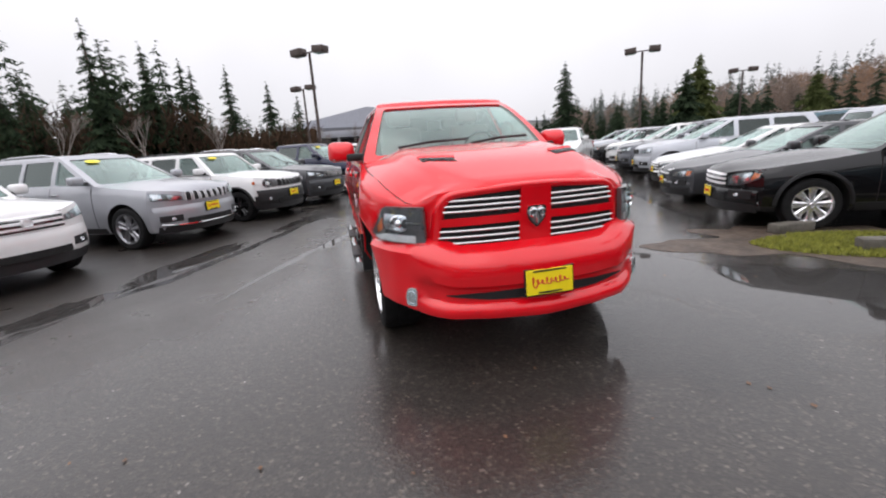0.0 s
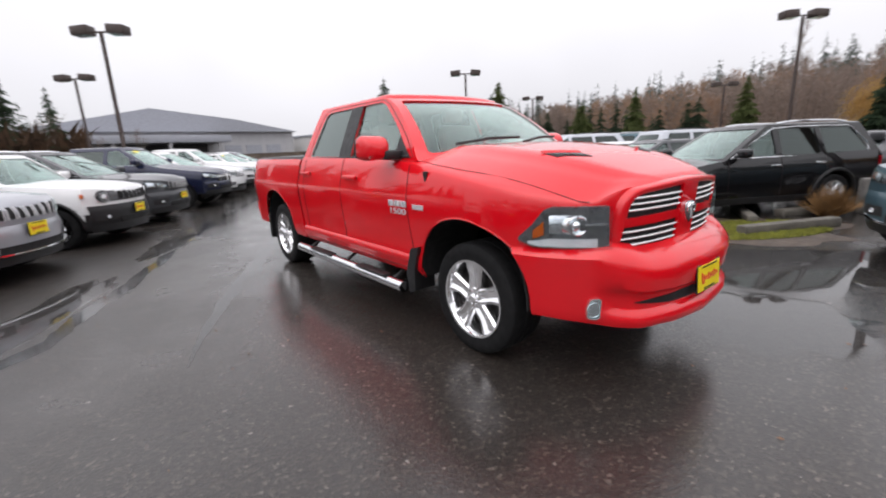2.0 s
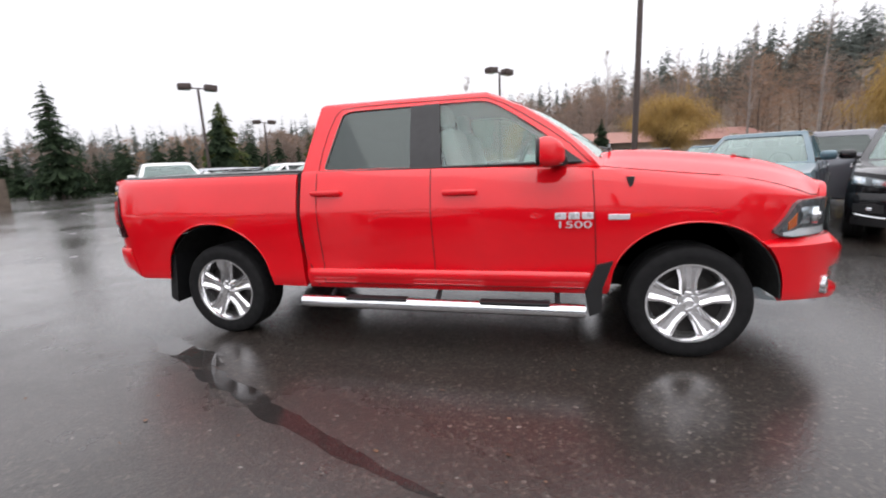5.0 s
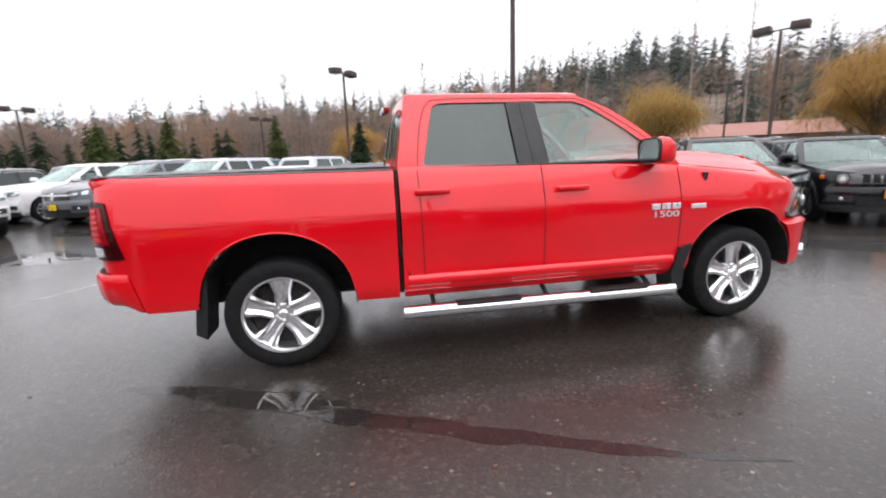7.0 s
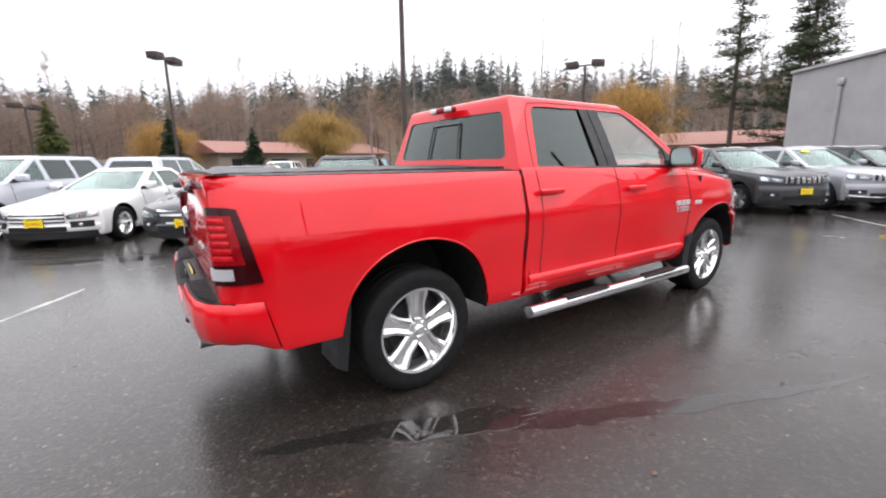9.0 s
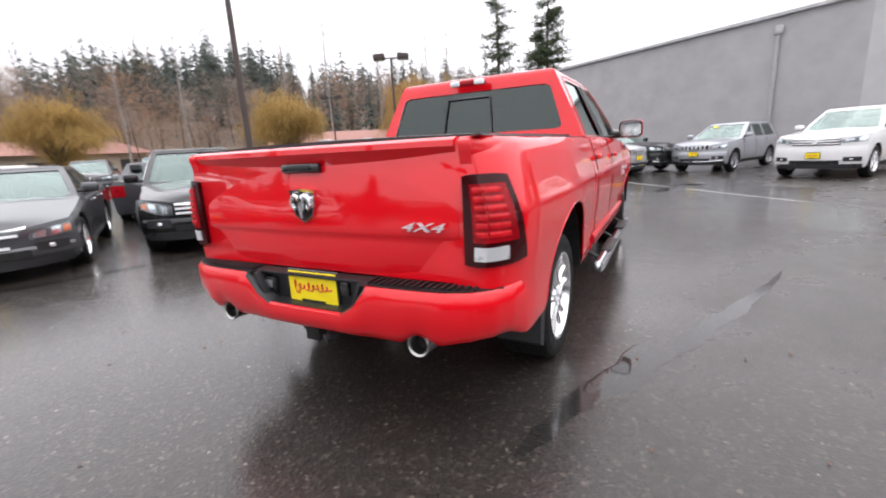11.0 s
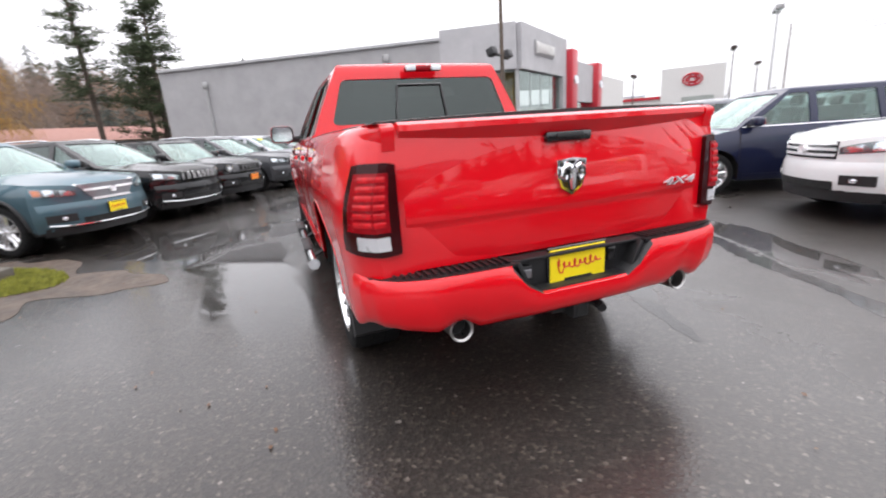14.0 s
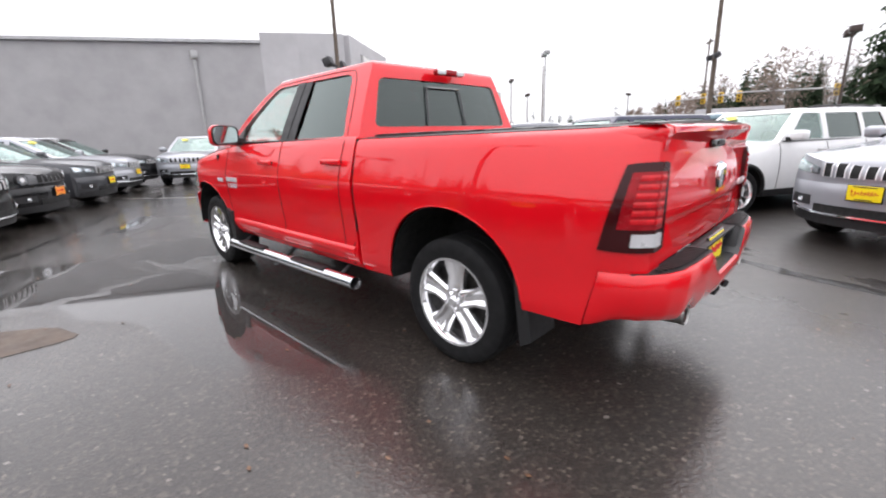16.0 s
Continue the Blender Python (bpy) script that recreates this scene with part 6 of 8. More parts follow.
    # flaps
    for s in (1, -1):
        bm = prism([(1.30, s * 0.82, 0.68), (1.20, s * 0.82, 0.655), (1.13, s * 0.82, 0.46), (1.16, s * 0.82, 0.30), (1.235, s * 0.82, 0.33), (1.24, s * 0.82, 0.50)], (0, s, 0), 0, 0.19)
        part("mud_flap", bm, M_BLACK, truck)
        bm = prism([(-2.22, s * 0.72, 0.70), (-2.285, s * 0.72, 0.69), (-2.335, s * 0.72, 0.31), (-2.27, s * 0.72, 0.27), (-2.24, s * 0.72, 0.5)], (0, s, 0), 0, 0.235)
        part("mud_flap", bm, M_BLACK, truck)
    # badges on the front doors
    for s in (1, -1):
        yb = lambda x, z: s * (truck_side(x, z) + 0.004)
        bm = bmesh.new()
        for k in range(3):
            x = 1.135 - 0.085 * k
            bm2 = add_box(bm, x, yb(x, 0.985), 0.985, 0.072, 0.008, 0.045, 0.003, 1)
        part("name_badge", bm, M_BADGE, truck)
        n = text_mesh("1500", 0.066, 0.004, M_BADGE, truck, Matrix.Translation((1.05, yb(1.05, 0.925), 0.925)) @ (pose(0, 0, 0, 90, 0, 0) if s < 0 else pose(0, 0, 0, 90, 0, 180)), "number_badge", 1.75)
        part("engine_badge", box(1.325, yb(1.325, 0.975), 0.975, 0.13, 0.008, 0.036, 0.003, 1), M_BADGE, truck)
    return truck


def nose_x(y):
    a = abs(y)
    for (ya, xa), (yb, xb) in zip(NOSE, NOSE[1:]):
        if a <= yb:
            t = (a - ya) / (yb - ya)
            return lerp(xa, xb, t)
    return NOSE[-1][1]


BUMP = [(0.0, 2.87), (0.35, 2.85), (0.58, 2.785), (0.72, 2.685), (0.81, 2.59), (0.90, 2.455), (0.965, 2.295), (0.995, 2.15)]


def bumper_point(t):
    """(x, y) along the front bumper's plan, t from -1 to 1."""
    a = abs(t) * (len(BUMP) - 1)
    k = min(int(a), len(BUMP) - 2)
    f = a - k
    y, x = lerp(BUMP[k][0], BUMP[k + 1][0], f), lerp(BUMP[k][1], BUMP[k + 1][1], f)
    return x, math.copysign(y, t)


def build_truck_front(truck):
    def quad(pts, off, thick, mat, name, parent=truck, nu=8, nv=3, rake=-0.08):
        """A plate on the nose with corners (y, z): bottom left, bottom right, top right, top left."""
        def fn(u, v):
            y = lerp(lerp(pts[0][0], pts[1][0], u), lerp(pts[3][0], pts[2][0], u), v)
            z = lerp(lerp(pts[0][1], pts[1][1], u), lerp(pts[3][1], pts[2][1], u), v)
            return (nose_x(y) + off - rake * (z - 0.95), y, z)
        return part(name, slab(fn, nu, nv, thick), mat, parent)

    # grille: dark backing, red frame and cross bars, bright louvres
    grille = quad([(-0.61, 0.78), (0.61, 0.78), (0.53, 1.105), (-0.53, 1.105)], -0.013, 0.02, M_LINER, "grille_backing", nu=14)
    f = 0.004
    outer = rounded([(-0.66, 0.735), (0.66, 0.735), (0.605, 1.122), (0.0, 1.168), (-0.605, 1.122)], [0.09, 0.09, 0.13, 0.5, 0.13], 7)
    inner = rounded([(-0.60, 0.785), (0.60, 0.785), (0.545, 1.085), (0.0, 1.12), (-0.545, 1.085)], [0.06, 0.06, 0.09, 0.5, 0.09], 7)
    def ring_at(o, i, w, off):
        out = []
        for (ya, za), (yb, zb) in zip(o, i):
            y, z = lerp(ya, yb, w), lerp(za, zb, w)
            out.append((nose_x(y) + off + 0.08 * (z - 0.95), y, z))
        return out
    bm = loft([ring_at(outer, inner, w, off) for w, off in ((0.0, -0.07), (0.0, f - 0.022), (0.10, f - 0.006), (0.35, f), (0.8, f - 0.003), (0.95, f - 0.012), (1.0, f - 0.025), (1.0, -0.03))], False, False)
    part("grille_frame", bm, M_RED, truck, sharp=50)
    quad([(-0.105, 0.775), (0.105, 0.775), (0.098, 1.125), (-0.098, 1.125)], f + 0.002, 0.04, M_RED, "grille_bar", nu=6)
    for s in (1, -1):
        quad([(s * 0.09, 0.925), (s * 0.60, 0.918), (s * 0.59, 0.965), (s * 0.09, 0.972)], f - 0.001, 0.035, M_RED, "grille_bar", nu=8)
        for z0, z1 in ((0.80, 0.915), (0.985, 1.085)):
            for k in range(3):
                z = lerp(z0, z1, (k + 0.30) / 3) + 0.012 * (z0 > 0.9)
                w = 0.615 - (z - 0.8) * 0.22
                quad([(s * 0.10, z), (s * w, z), (s * (w - 0.003), z + 0.0065), (s * 0.10, z + 0.0065)], f - 0.005 + 0.88 * (z - 0.946), 0.010, M_BRIGHT, "louvre", nu=8, nv=2, rake=0.8)
    # shield emblem with a dark field and rounded relief
    em = rounded([(-0.066, 1.012), (0.066, 1.012), (0.062, 0.935), (0.0, 0.872), (-0.062, 0.935)], [0.03, 0.03, 0.04, 0.02, 0.04], 4)
    e = part("emblem", prism([(2.733, y, z) for y, z in em], (1, 0, 0), -0.03, 0.0), M_CHROME, truck, "chrome shield emblem")
    part("emblem_field", prism([(2.7335, y * 0.84, 0.95 + (z - 0.95) * 0.84) for y, z in em], (1, 0, 0), 0, 0.002), M_HOUSING, e)
    horn = bmesh.new()
    for s in (1, -1):
        add_tube(horn, [(2.739, s * y, z) for y, z in ((0.006, 0.985), (0.026, 0.992), (0.043, 0.978), (0.044, 0.955), (0.03, 0.943), (0.025, 0.958))], [0.011, 0.013, 0.012, 0.010, 0.008, 0.005], 8)
    add_tube(horn, [(2.741, 0, 0.982), (2.743, 0, 0.94), (2.741, 0, 0.905)], [0.017, 0.014, 0.008], 8)
    part("emblem_relief", horn, M_CHROME, e)
    # headlamps: dark housing, reflector bowl, lower white strip, amber end, clear lens
    for s in (1, -1):
        L = lambda u, v, off: _lamp_point(u, v, off, s)
        hs = part("headlamp", slab(lambda u, v: L(u, v, 0.004), 12, 5, 0.03), M_HOUSING, truck)
        c = Vector(L(0.52, 0.56, 0.020))
        rings = []
        for rad, dx in ((0.056, -0.03), (0.056, 0.0), (0.049, 0.004), (0.042, -0.006), (0.02, -0.014)):
            rings.append([(c.x + dx - 0.55 * s * rad * math.cos(a), c.y + rad * math.cos(a), c.z + rad * math.sin(a)) for a in (2 * math.pi * k / 22 for k in range(22))])
        part("projector", loft(rings), M_CHROME, hs)
        ball = bmesh.new()
        bmesh.ops.create_uvsphere(ball, u_segments=14, v_segments=8, radius=0.030, matrix=Matrix.Translation((c.x - 0.012, c.y, c.z)))
        part("projector_lens", ball, M_CHROME, hs)
        part("lamp_strip", slab(lambda u, v: L(lerp(0.05, 0.80, u), lerp(0.04, 0.24, v), 0.011), 10, 2, 0.008), M_LAMPW, hs)
        part("lamp_bar", slab(lambda u, v: L(lerp(0.62, 0.94, u), lerp(0.55, 0.60, v), 0.010), 6, 2, 0.006), M_LAMP, hs)
        part("lamp_reflector", slab(lambda u, v: L(lerp(0.22, 0.44, u), lerp(0.36, 0.80, v), 0.008 + 0.012 * math.sin(math.pi * min(1, max(0, v)))), 5, 6, 0.006), M_LAMP, hs)
        part("side_marker", slab(lambda u, v: L(lerp(0.085, 0.17, u), lerp(0.36, 0.72, v), 0.010), 3, 3, 0.006), M_AMBER, hs)
        o = part("lamp_lens", slab(lambda u, v: L(u, v, 0.030), 12, 5, 0.004), M_LENS, hs)
        o.visible_shadow = False
    # bumper: red skin swept round the corners
    prof = [(0.80, -0.16), (0.785, -0.11), (0.76, -0.06), (0.715, -0.016), (0.685, 0.0), (0.62, -0.005), (0.575, -0.010), (0.558, -0.032), (0.52, -0.042), (0.47, -0.042), (0.452, -0.018), (0.435, -0.003), (0.405, 0.0), (0.375, -0.012), (0.36, -0.05), (0.39, -0.12)]
    rings = []
    for k in range(41):
        t = -1 + 2 * k / 40
        x, y = bumper_point(t)
        nx, ny = _bump_normal(t)
        up = 0.06 * smooth((abs(y) - 0.5) / 0.25)
        low = 0.05 * smooth((abs(y) - 0.55) / 0.45)
        ring = []
        flush = smooth((abs(y) - 0.70) / 0.09)
        for z, o in prof:
            g = smooth((z - 0.38) / 0.4)
            if 0.40 < z < 0.72:
                o = lerp(o, -0.004 - 0.05 * (0.70 - z), flush)
            elif z <= 0.40:
                o -= 0.014 * flush
            ring.append((x + nx * o, y + ny * o, z + up * g + low * (1 - g) - 0.022 * (1 - g) * (1 - smooth(abs(y) / 0.5))))
        ring += [(x + nx * -0.16, y + ny * -0.16, 0.42 + low), (x + nx * -0.16, y + ny * -0.16, 0.77 + up)]
        rings.append(ring)
    skin = cut(loft(rings), [prism([(1.785 + 0.512 * math.cos(a), s * 0.60, 0.44 + 0.505 * max(0.0, math.sin(a)) ** 0.86) if 0 <= a <= math.pi else (1.785 + 0.512 * math.cos(a), s * 0.60, 0.2) for a in (math.pi * (k - 1) / 24 for k in range(27))], (0, s, 0), 0, 0.8) for s in (1, -1)])
    bump_ob = part("front_bumper", skin, M_RED, truck, sharp=40)
    # lower opening and its lip
    def on_bumper(y, z, off):
        x = curve1(abs(y), BUMP)
        return (x + off, y, z)
    bm = slab(lambda u, v: on_bumper(lerp(-0.60, 0.60, u), 0.50 + 0.016 * abs(2 * u - 1) ** 2 + (v - 0.5) * 0.06 * (1.02 - abs(2 * u - 1) ** 2.5), -0.036), 20, 2, 0.02)
    part("lower_intake", bm, M_BLACK, bump_ob)
    for s in (1, -1):
        c = Vector((2.594, s * 0.785, 0.495))
        d = Vector((0.80, s * 0.60, 0)).normalized()
        e = Vector((-d.y, d.x, 0))
        shape = rounded([(-0.040, -0.056), (0.036, -0.060), (0.042, 0.060), (-0.026, 0.060)], [0.03, 0.02, 0.02, 0.03], 5)
        pk = part("fog_surround", prism([c + d * 0.012 + e * (-s * p) + Vector((0, 0, q)) for p, q in shape], d, -0.05, 0.002), M_LAMP, bump_ob)
        bowl = []
        for rad, dx in ((0.046, -0.03), (0.046, 0.012), (0.041, 0.016), (0.036, 0.010), (0.018, 0.002), (0.004, 0.004)):
            bowl.append([c + d * dx + e * (rad * math.cos(q) * 0.85) + Vector((0, 0, rad * math.sin(q) - 0.004)) for q in (2 * math.pi * k / 20 for k in range(20))])
        part("fog_lamp", loft(bowl), M_LAMP, pk)
        lens = part("fog_lens", prism([c + d * 0.019 + e * (-s * p * 0.9) + Vector((0, 0, q * 0.92)) for p, q in shape], d, -0.003, 0.001), M_LENS, pk)
        lens.visible_shadow = False
    plate(truck, pose(2.862, 0.012, 0.568, 0, -4, 0), M_YELLOW, 0.305, 0.155)
    part("lower_valance", slab(lambda u, v: (curve1(abs(lerp(-0.72, 0.72, u)), BUMP) - lerp(0.06, 0.25, v), lerp(-0.72, 0.72, u), lerp(0.395, 0.37, v)), 18, 2, 0.012), M_BLACK, truck)


def _lamp_point(u, v, off, s):
    """Headlamp surface: u from the outer rear corner to the inner front one, v upwards."""
    u = min(1.0, max(0.0, u))
    y = lerp(0.946, 0.672, u ** 0.9)
    zlo = curve1(u, [(0.0, 0.855), (0.084, 0.822), (0.35, 0.818), (1.0, 0.816)])
    zhi = curve1(u, [(0.0, 0.872), (0.167, 1.025), (0.25, 1.045), (1.0, 1.046)])
    z = lerp(zlo, zhi, v)
    x = nose_x(min(y, 0.99)) - 0.04 * (z - 0.95)
    n = Vector((0.55 + 0.3 * u, 0.75 - 0.3 * u, 0)).normalized()
    return (x + n.x * (off + 0.012), s * (y + n.y * (off + 0.012)), z)


def _bump_normal(t):
    e = 0.02
    a, b = bumper_point(max(-1, t - e)), bumper_point(min(1, t + e))
    dx, dy = b[0] - a[0], b[1] - a[1]
    n = Vector((dy, -dx)).normalized()
    return (n.x, n.y)


def bed_side(x, z):
    """y of the box side: full above the wheels, drawn in towards the tail."""
    y = curve1(z, [(0.46, 0.955), (0.50, 0.975), (0.60, 0.98), (0.75, 0.985), (0.92, 1.003), (1.045, 1.003), (1.065, 0.999), (1.15, 0.981), (1.25, 0.958), (1.31, 0.938), (1.335, 0.91)])
    y += 0.02 * math.exp(-((x + 1.785) / 0.5) ** 2) * smooth((z - 0.55) / 0.3)
    if x < -2.45:
        y -= 0.17 * (1 - math.sqrt(max(0.0, 1 - min(1.0, (-2.45 - x) / 0.40) ** 2.4)))
    return y


def build_truck_bed(truck):
    top = lambda x: lerp(1.325, 1.338, (-1.0 - x) / 1.84)
    xs = [-0.985, -1.02, -1.2, -1.4, -1.6, -1.8, -2.0, -2.2, -2.4, -2.5, -2.56, -2.62, -2.67, -2.71, -2.745, -2.77, -2.79, -2.805, -2.818, -2.827, -2.833]
    rings = []
    for x in xs:
        zb = lerp(0.445, 0.485, smooth((-1.0 - x) / 1.3))
        prof = [(0.0, zb + 0.05), (0.7, zb + 0.04)]
        for t in (0, 0.05, 0.1, 0.18, 0.3, 0.42, 0.54, 0.64, 0.665, 0.685, 0.705, 0.76, 0.85, 0.92, 0.965, 1.0):
            z = lerp(zb, top(x), t)
            prof.append((bed_side(x, z), z))
        prof += [(0.875, top(x) + 0.006), (0.8, top(x)), (0.0, top(x))]
        rings.append([(x, y, z) for y, z in superring(prof)])
    bed = loft(rings)
    arch = [(-1.785 + 0.505 * math.cos(math.pi * k / 24), 0.44 + 0.525 * max(0.0, math.sin(math.pi * k / 24)) ** 0.86) for k in range(25)]
    cutters = [prism([(x, s * 0.45, z) for x, z in [(-1.28, 0.2), *arch, (-2.29, 0.2)]], (0, s, 0), 0, 0.8) for s in (1, -1)]
    # recess for the lamps and the bumper's wrap-round ends
    for s in (1, -1):
        cutters.append(prism([(-2.572, s * 0.7, 0.40), (-2.600, s * 0.7, 0.51), (-2.660, s * 0.7, 0.752), (-3.0, s * 0.7, 0.755), (-3.0, s * 0.7, 0.40)], (0, s, 0), 0, 0.5))
    cutters.append(box(-2.85, 0, 0.5, 0.56, 1.5, 0.53))
    bed = cut(bed, cutters)
    for fc in bed.faces:
        c = fc.calc_center_median()
        if math.hypot(c.x + 1.785, c.z - 0.44) < 0.55 and 0.43 < abs(c.y) < bed_side(c.x, c.z) - 0.012 and c.z < 1.0:
            fc.material_index = 1
    part("cargo_box", bed, [M_RED, M_LINER], truck, sharp=40)
    for s in (1, -1):
        bm = slab(lambda u, v: (-1.785 + 0.50 * math.cos(math.pi * u), s * lerp(0.45, 0.955, v), 0.44 + 0.517 * max(0.0, math.sin(math.pi * u)) ** 0.86), 24, 2, 0.01)
        part("wheel_well", bm, M_LINER, truck)
        part("wheel_well", box(-1.785, s * 0.44, 0.68, 1.0, 0.02, 0.60), M_LINER, truck)
        pts = [(x, s * (bed_side(x, z) - 0.004), z) for x, z in arch if z > 0.50]
        part("arch_lip", tube(pts, 0.007, 6), M_RED, truck)
        # rail caps and the gap behind the cab
        bm = slab(lambda u, v: (lerp(-1.0, -2.74, u), s * lerp(0.80, bed_side(lerp(-1.0, -2.74, u), 1.335) - 0.006, v), top(lerp(-1.0, -2.74, u)) + 0.014 - 0.009 * v ** 3), 24, 4, 0.02)
        part("rail_cap", bm, M_BLACK, truck)
        pts = [(-0.972 + 0.10 * smooth((0.9 - z) / 0.45) ** 1.4 - 0.0, s * (truck_side(-0.9, z) - 0.006), z) for z in (0.46, 0.55, 0.65, 0.75, 0.85, 1.0, 1.15, 1.30)]
        part("cab_gap", tube([(x, y * 1.0, z) for x, y, z in pts], 0.0065, 6), M_SEAM, truck)
    part("cab_gap", box(-0.968, 0, 0.9, 0.03, 1.85, 0.86), M_SEAM, truck)
    part("tonneau_cover", slab(lambda u, v: (lerp(-1.02, -2.80, u), lerp(-0.82, 0.82, v), 1.352 + 0.012 * math.sin(math.pi * v) + 0.004 * math.sin(9 * math.pi * u) ** 2), 24, 8, 0.02), M_TONNEAU, truck)
    # tailgate with its spoiler lip, crease and handle
    prof = [(0.775, -2.838), (0.80, -2.845), (0.92, -2.850), (0.940, -2.851), (0.952, -2.857), (0.962, -2.860), (1.0, -2.859), (1.10, -2.852), (1.20, -2.840), (1.255, -2.832), (1.283, -2.850), (1.312, -2.874), (1.334, -2.872), (1.346, -2.845), (1.345, -2.78), (0.775, -2.79)]
    rings = []
    for k in range(21):
        y = -0.768 + 1.536 * k / 20
        rings.append([(x + 0.022 * (abs(y) / 0.77) ** 2, y, z) for z, x in prof])
    part("tailgate", loft(rings), M_RED, truck, sharp=28)
    for s in (1, -1):
        # the spoiler lip carried round the corner of the box
        path = [(-2.835, 0.784, 1.0), (-2.836, 0.835, 0.97)] + [(x, bed_side(x, 1.29), f) for x, f in ((-2.832, 0.92), (-2.822, 0.84), (-2.80, 0.74), (-2.77, 0.6), (-2.73, 0.42), (-2.68, 0.2), (-2.62, 0.0))]
        rings = []
        for k, (x, y, f) in enumerate(path):
            a, b = path[max(0, k - 1)], path[min(len(path) - 1, k + 1)]
            n = Vector((-(b[1] - a[1]), b[0] - a[0])).normalized()
            rings.append([(x + n.x * o, s * (y + n.y * o), z) for z, o in ((1.22, -0.03), (1.245, 0.0), (1.283, lerp(-0.012, 0.006, f)), (1.312, lerp(-0.022, 0.016, f)), (1.330, lerp(-0.035, 0.012, f)), (lerp(1.336, 1.343, f), lerp(-0.045, -0.012, f)), (lerp(1.336, 1.345, f), -0.06), (1.25, -0.06))])
        part("corner_cap", loft(rings), M_RED, truck, sharp=40)
        part("tailgate_gap", tube([(-2.826, s * 0.777, z) for z in (0.78, 1.0, 1.2, 1.34)], 0.005, 6), M_REDGAP, truck)
    hd = part("tailgate_handle", box(-2.846, 0.02, 1.25, 0.03, 0.235, 0.044, 0.012, 2), M_GLOSSBLACK, truck)
    part("handle_grip", box(-2.862, 0.02, 1.252, 0.012, 0.14, 0.022, 0.005), M_BLACK, hd)
    em = [(-0.075, 1.150), (0.0, 1.158), (0.075, 1.150), (0.076, 1.09), (0.052, 1.03), (0.0, 0.998), (-0.052, 1.03), (-0.076, 1.09)]
    e = part("emblem", prism([(-2.858, y + 0.015, z) for y, z in em], (-1, 0, 0), -0.01, 0.012), M_CHROME, truck, "chrome shield emblem")
    part("emblem_field", prism([(-2.8705, y * 0.82 + 0.015, 1.078 + (z - 1.078) * 0.84) for y, z in em], (-1, 0, 0), 0, 0.003), M_GLOSSBLACK, e)
    horn = bmesh.new()
    for s in (1, -1):
        add_tube(horn, [(-2.876, 0.015 + s * y, z) for y, z in ((0.008, 1.118), (0.03, 1.128), (0.052, 1.112), (0.054, 1.08), (0.038, 1.065), (0.03, 1.085))], [0.014, 0.017, 0.016, 0.013, 0.010, 0.006], 8)
    add_tube(horn, [(-2.878, 0.015, 1.115), (-2.88, 0.015, 1.06), (-2.878, 0.015, 1.022)], [0.022, 0.018, 0.010], 8)
    part("emblem_relief", horn, M_CHROME, e)
    text_mesh("4X4", 0.052, 0.006, M_BADGE, truck, Matrix.Translation((-2.866, -0.612, 0.997)) @ pose(0, 0, 0, 90, 0, -90), "drive_badge", 2.2, 0.3)
    # tail lamps on the rounded corners
    for s in (1, -1):
        def L(u, v, off):
            """u from the tailgate outward and round, v upwards."""
            a = min(1.0, max(0.0, u))
            z = 1.025 + (lerp(0.845, 1.205, v) - 1.025) * (1 - 0.05 * a ** 9 - 0.05 * (1 - a) ** 8)
            yc = bed_side(-2.833, z)
            b = max(0.0, (a - 0.42) / 0.58)
            x = lerp(-2.842, -2.838, min(1.0, a / 0.42)) if a < 0.42 else lerp(-2.838, lerp(-2.655, -2.735, v), b ** 1.7)
            y = lerp(0.796, yc, a / 0.42) if a < 0.42 else bed_side(max(-2.833, x), z)
            n = Vector((-math.cos(a * 1.2), math.sin(a * 1.2), 0))
            return (x + n.x * off, s * (y + n.y * off), z)
        t = part("tail_lamp", slab(lambda u, v: L(u, v, 0.012), 10, 6, 0.05), M_TAILD, truck)
        part("red_lens", slab(lambda u, v: L(lerp(0.17, 0.90, u), lerp(0.27, 0.90, v), 0.016), 8, 6, 0.006), M_TAIL, t)
        for k in range(6):
            for c0, c1 in ((0.23, 0.50), (0.525, 0.80)):
                z0_ = 0.33 + 0.095 * k
                part("lens_cell", slab(lambda u, v: L(lerp(c0, c1, u), z0_ + 0.062 * v, 0.020 + 0.002 * math.sin(math.pi * min(1, max(0, v)))), 4, 3, 0.006), M_TAILCELL, t)
        part("reverse_lamp", slab(lambda u, v: L(lerp(0.19, 0.76, u), lerp(0.07, 0.22, v), 0.018), 8, 3, 0.006), M_BADGE, t)
        # lower corner of the box beside the bumper
    build_rear_bumper(truck)


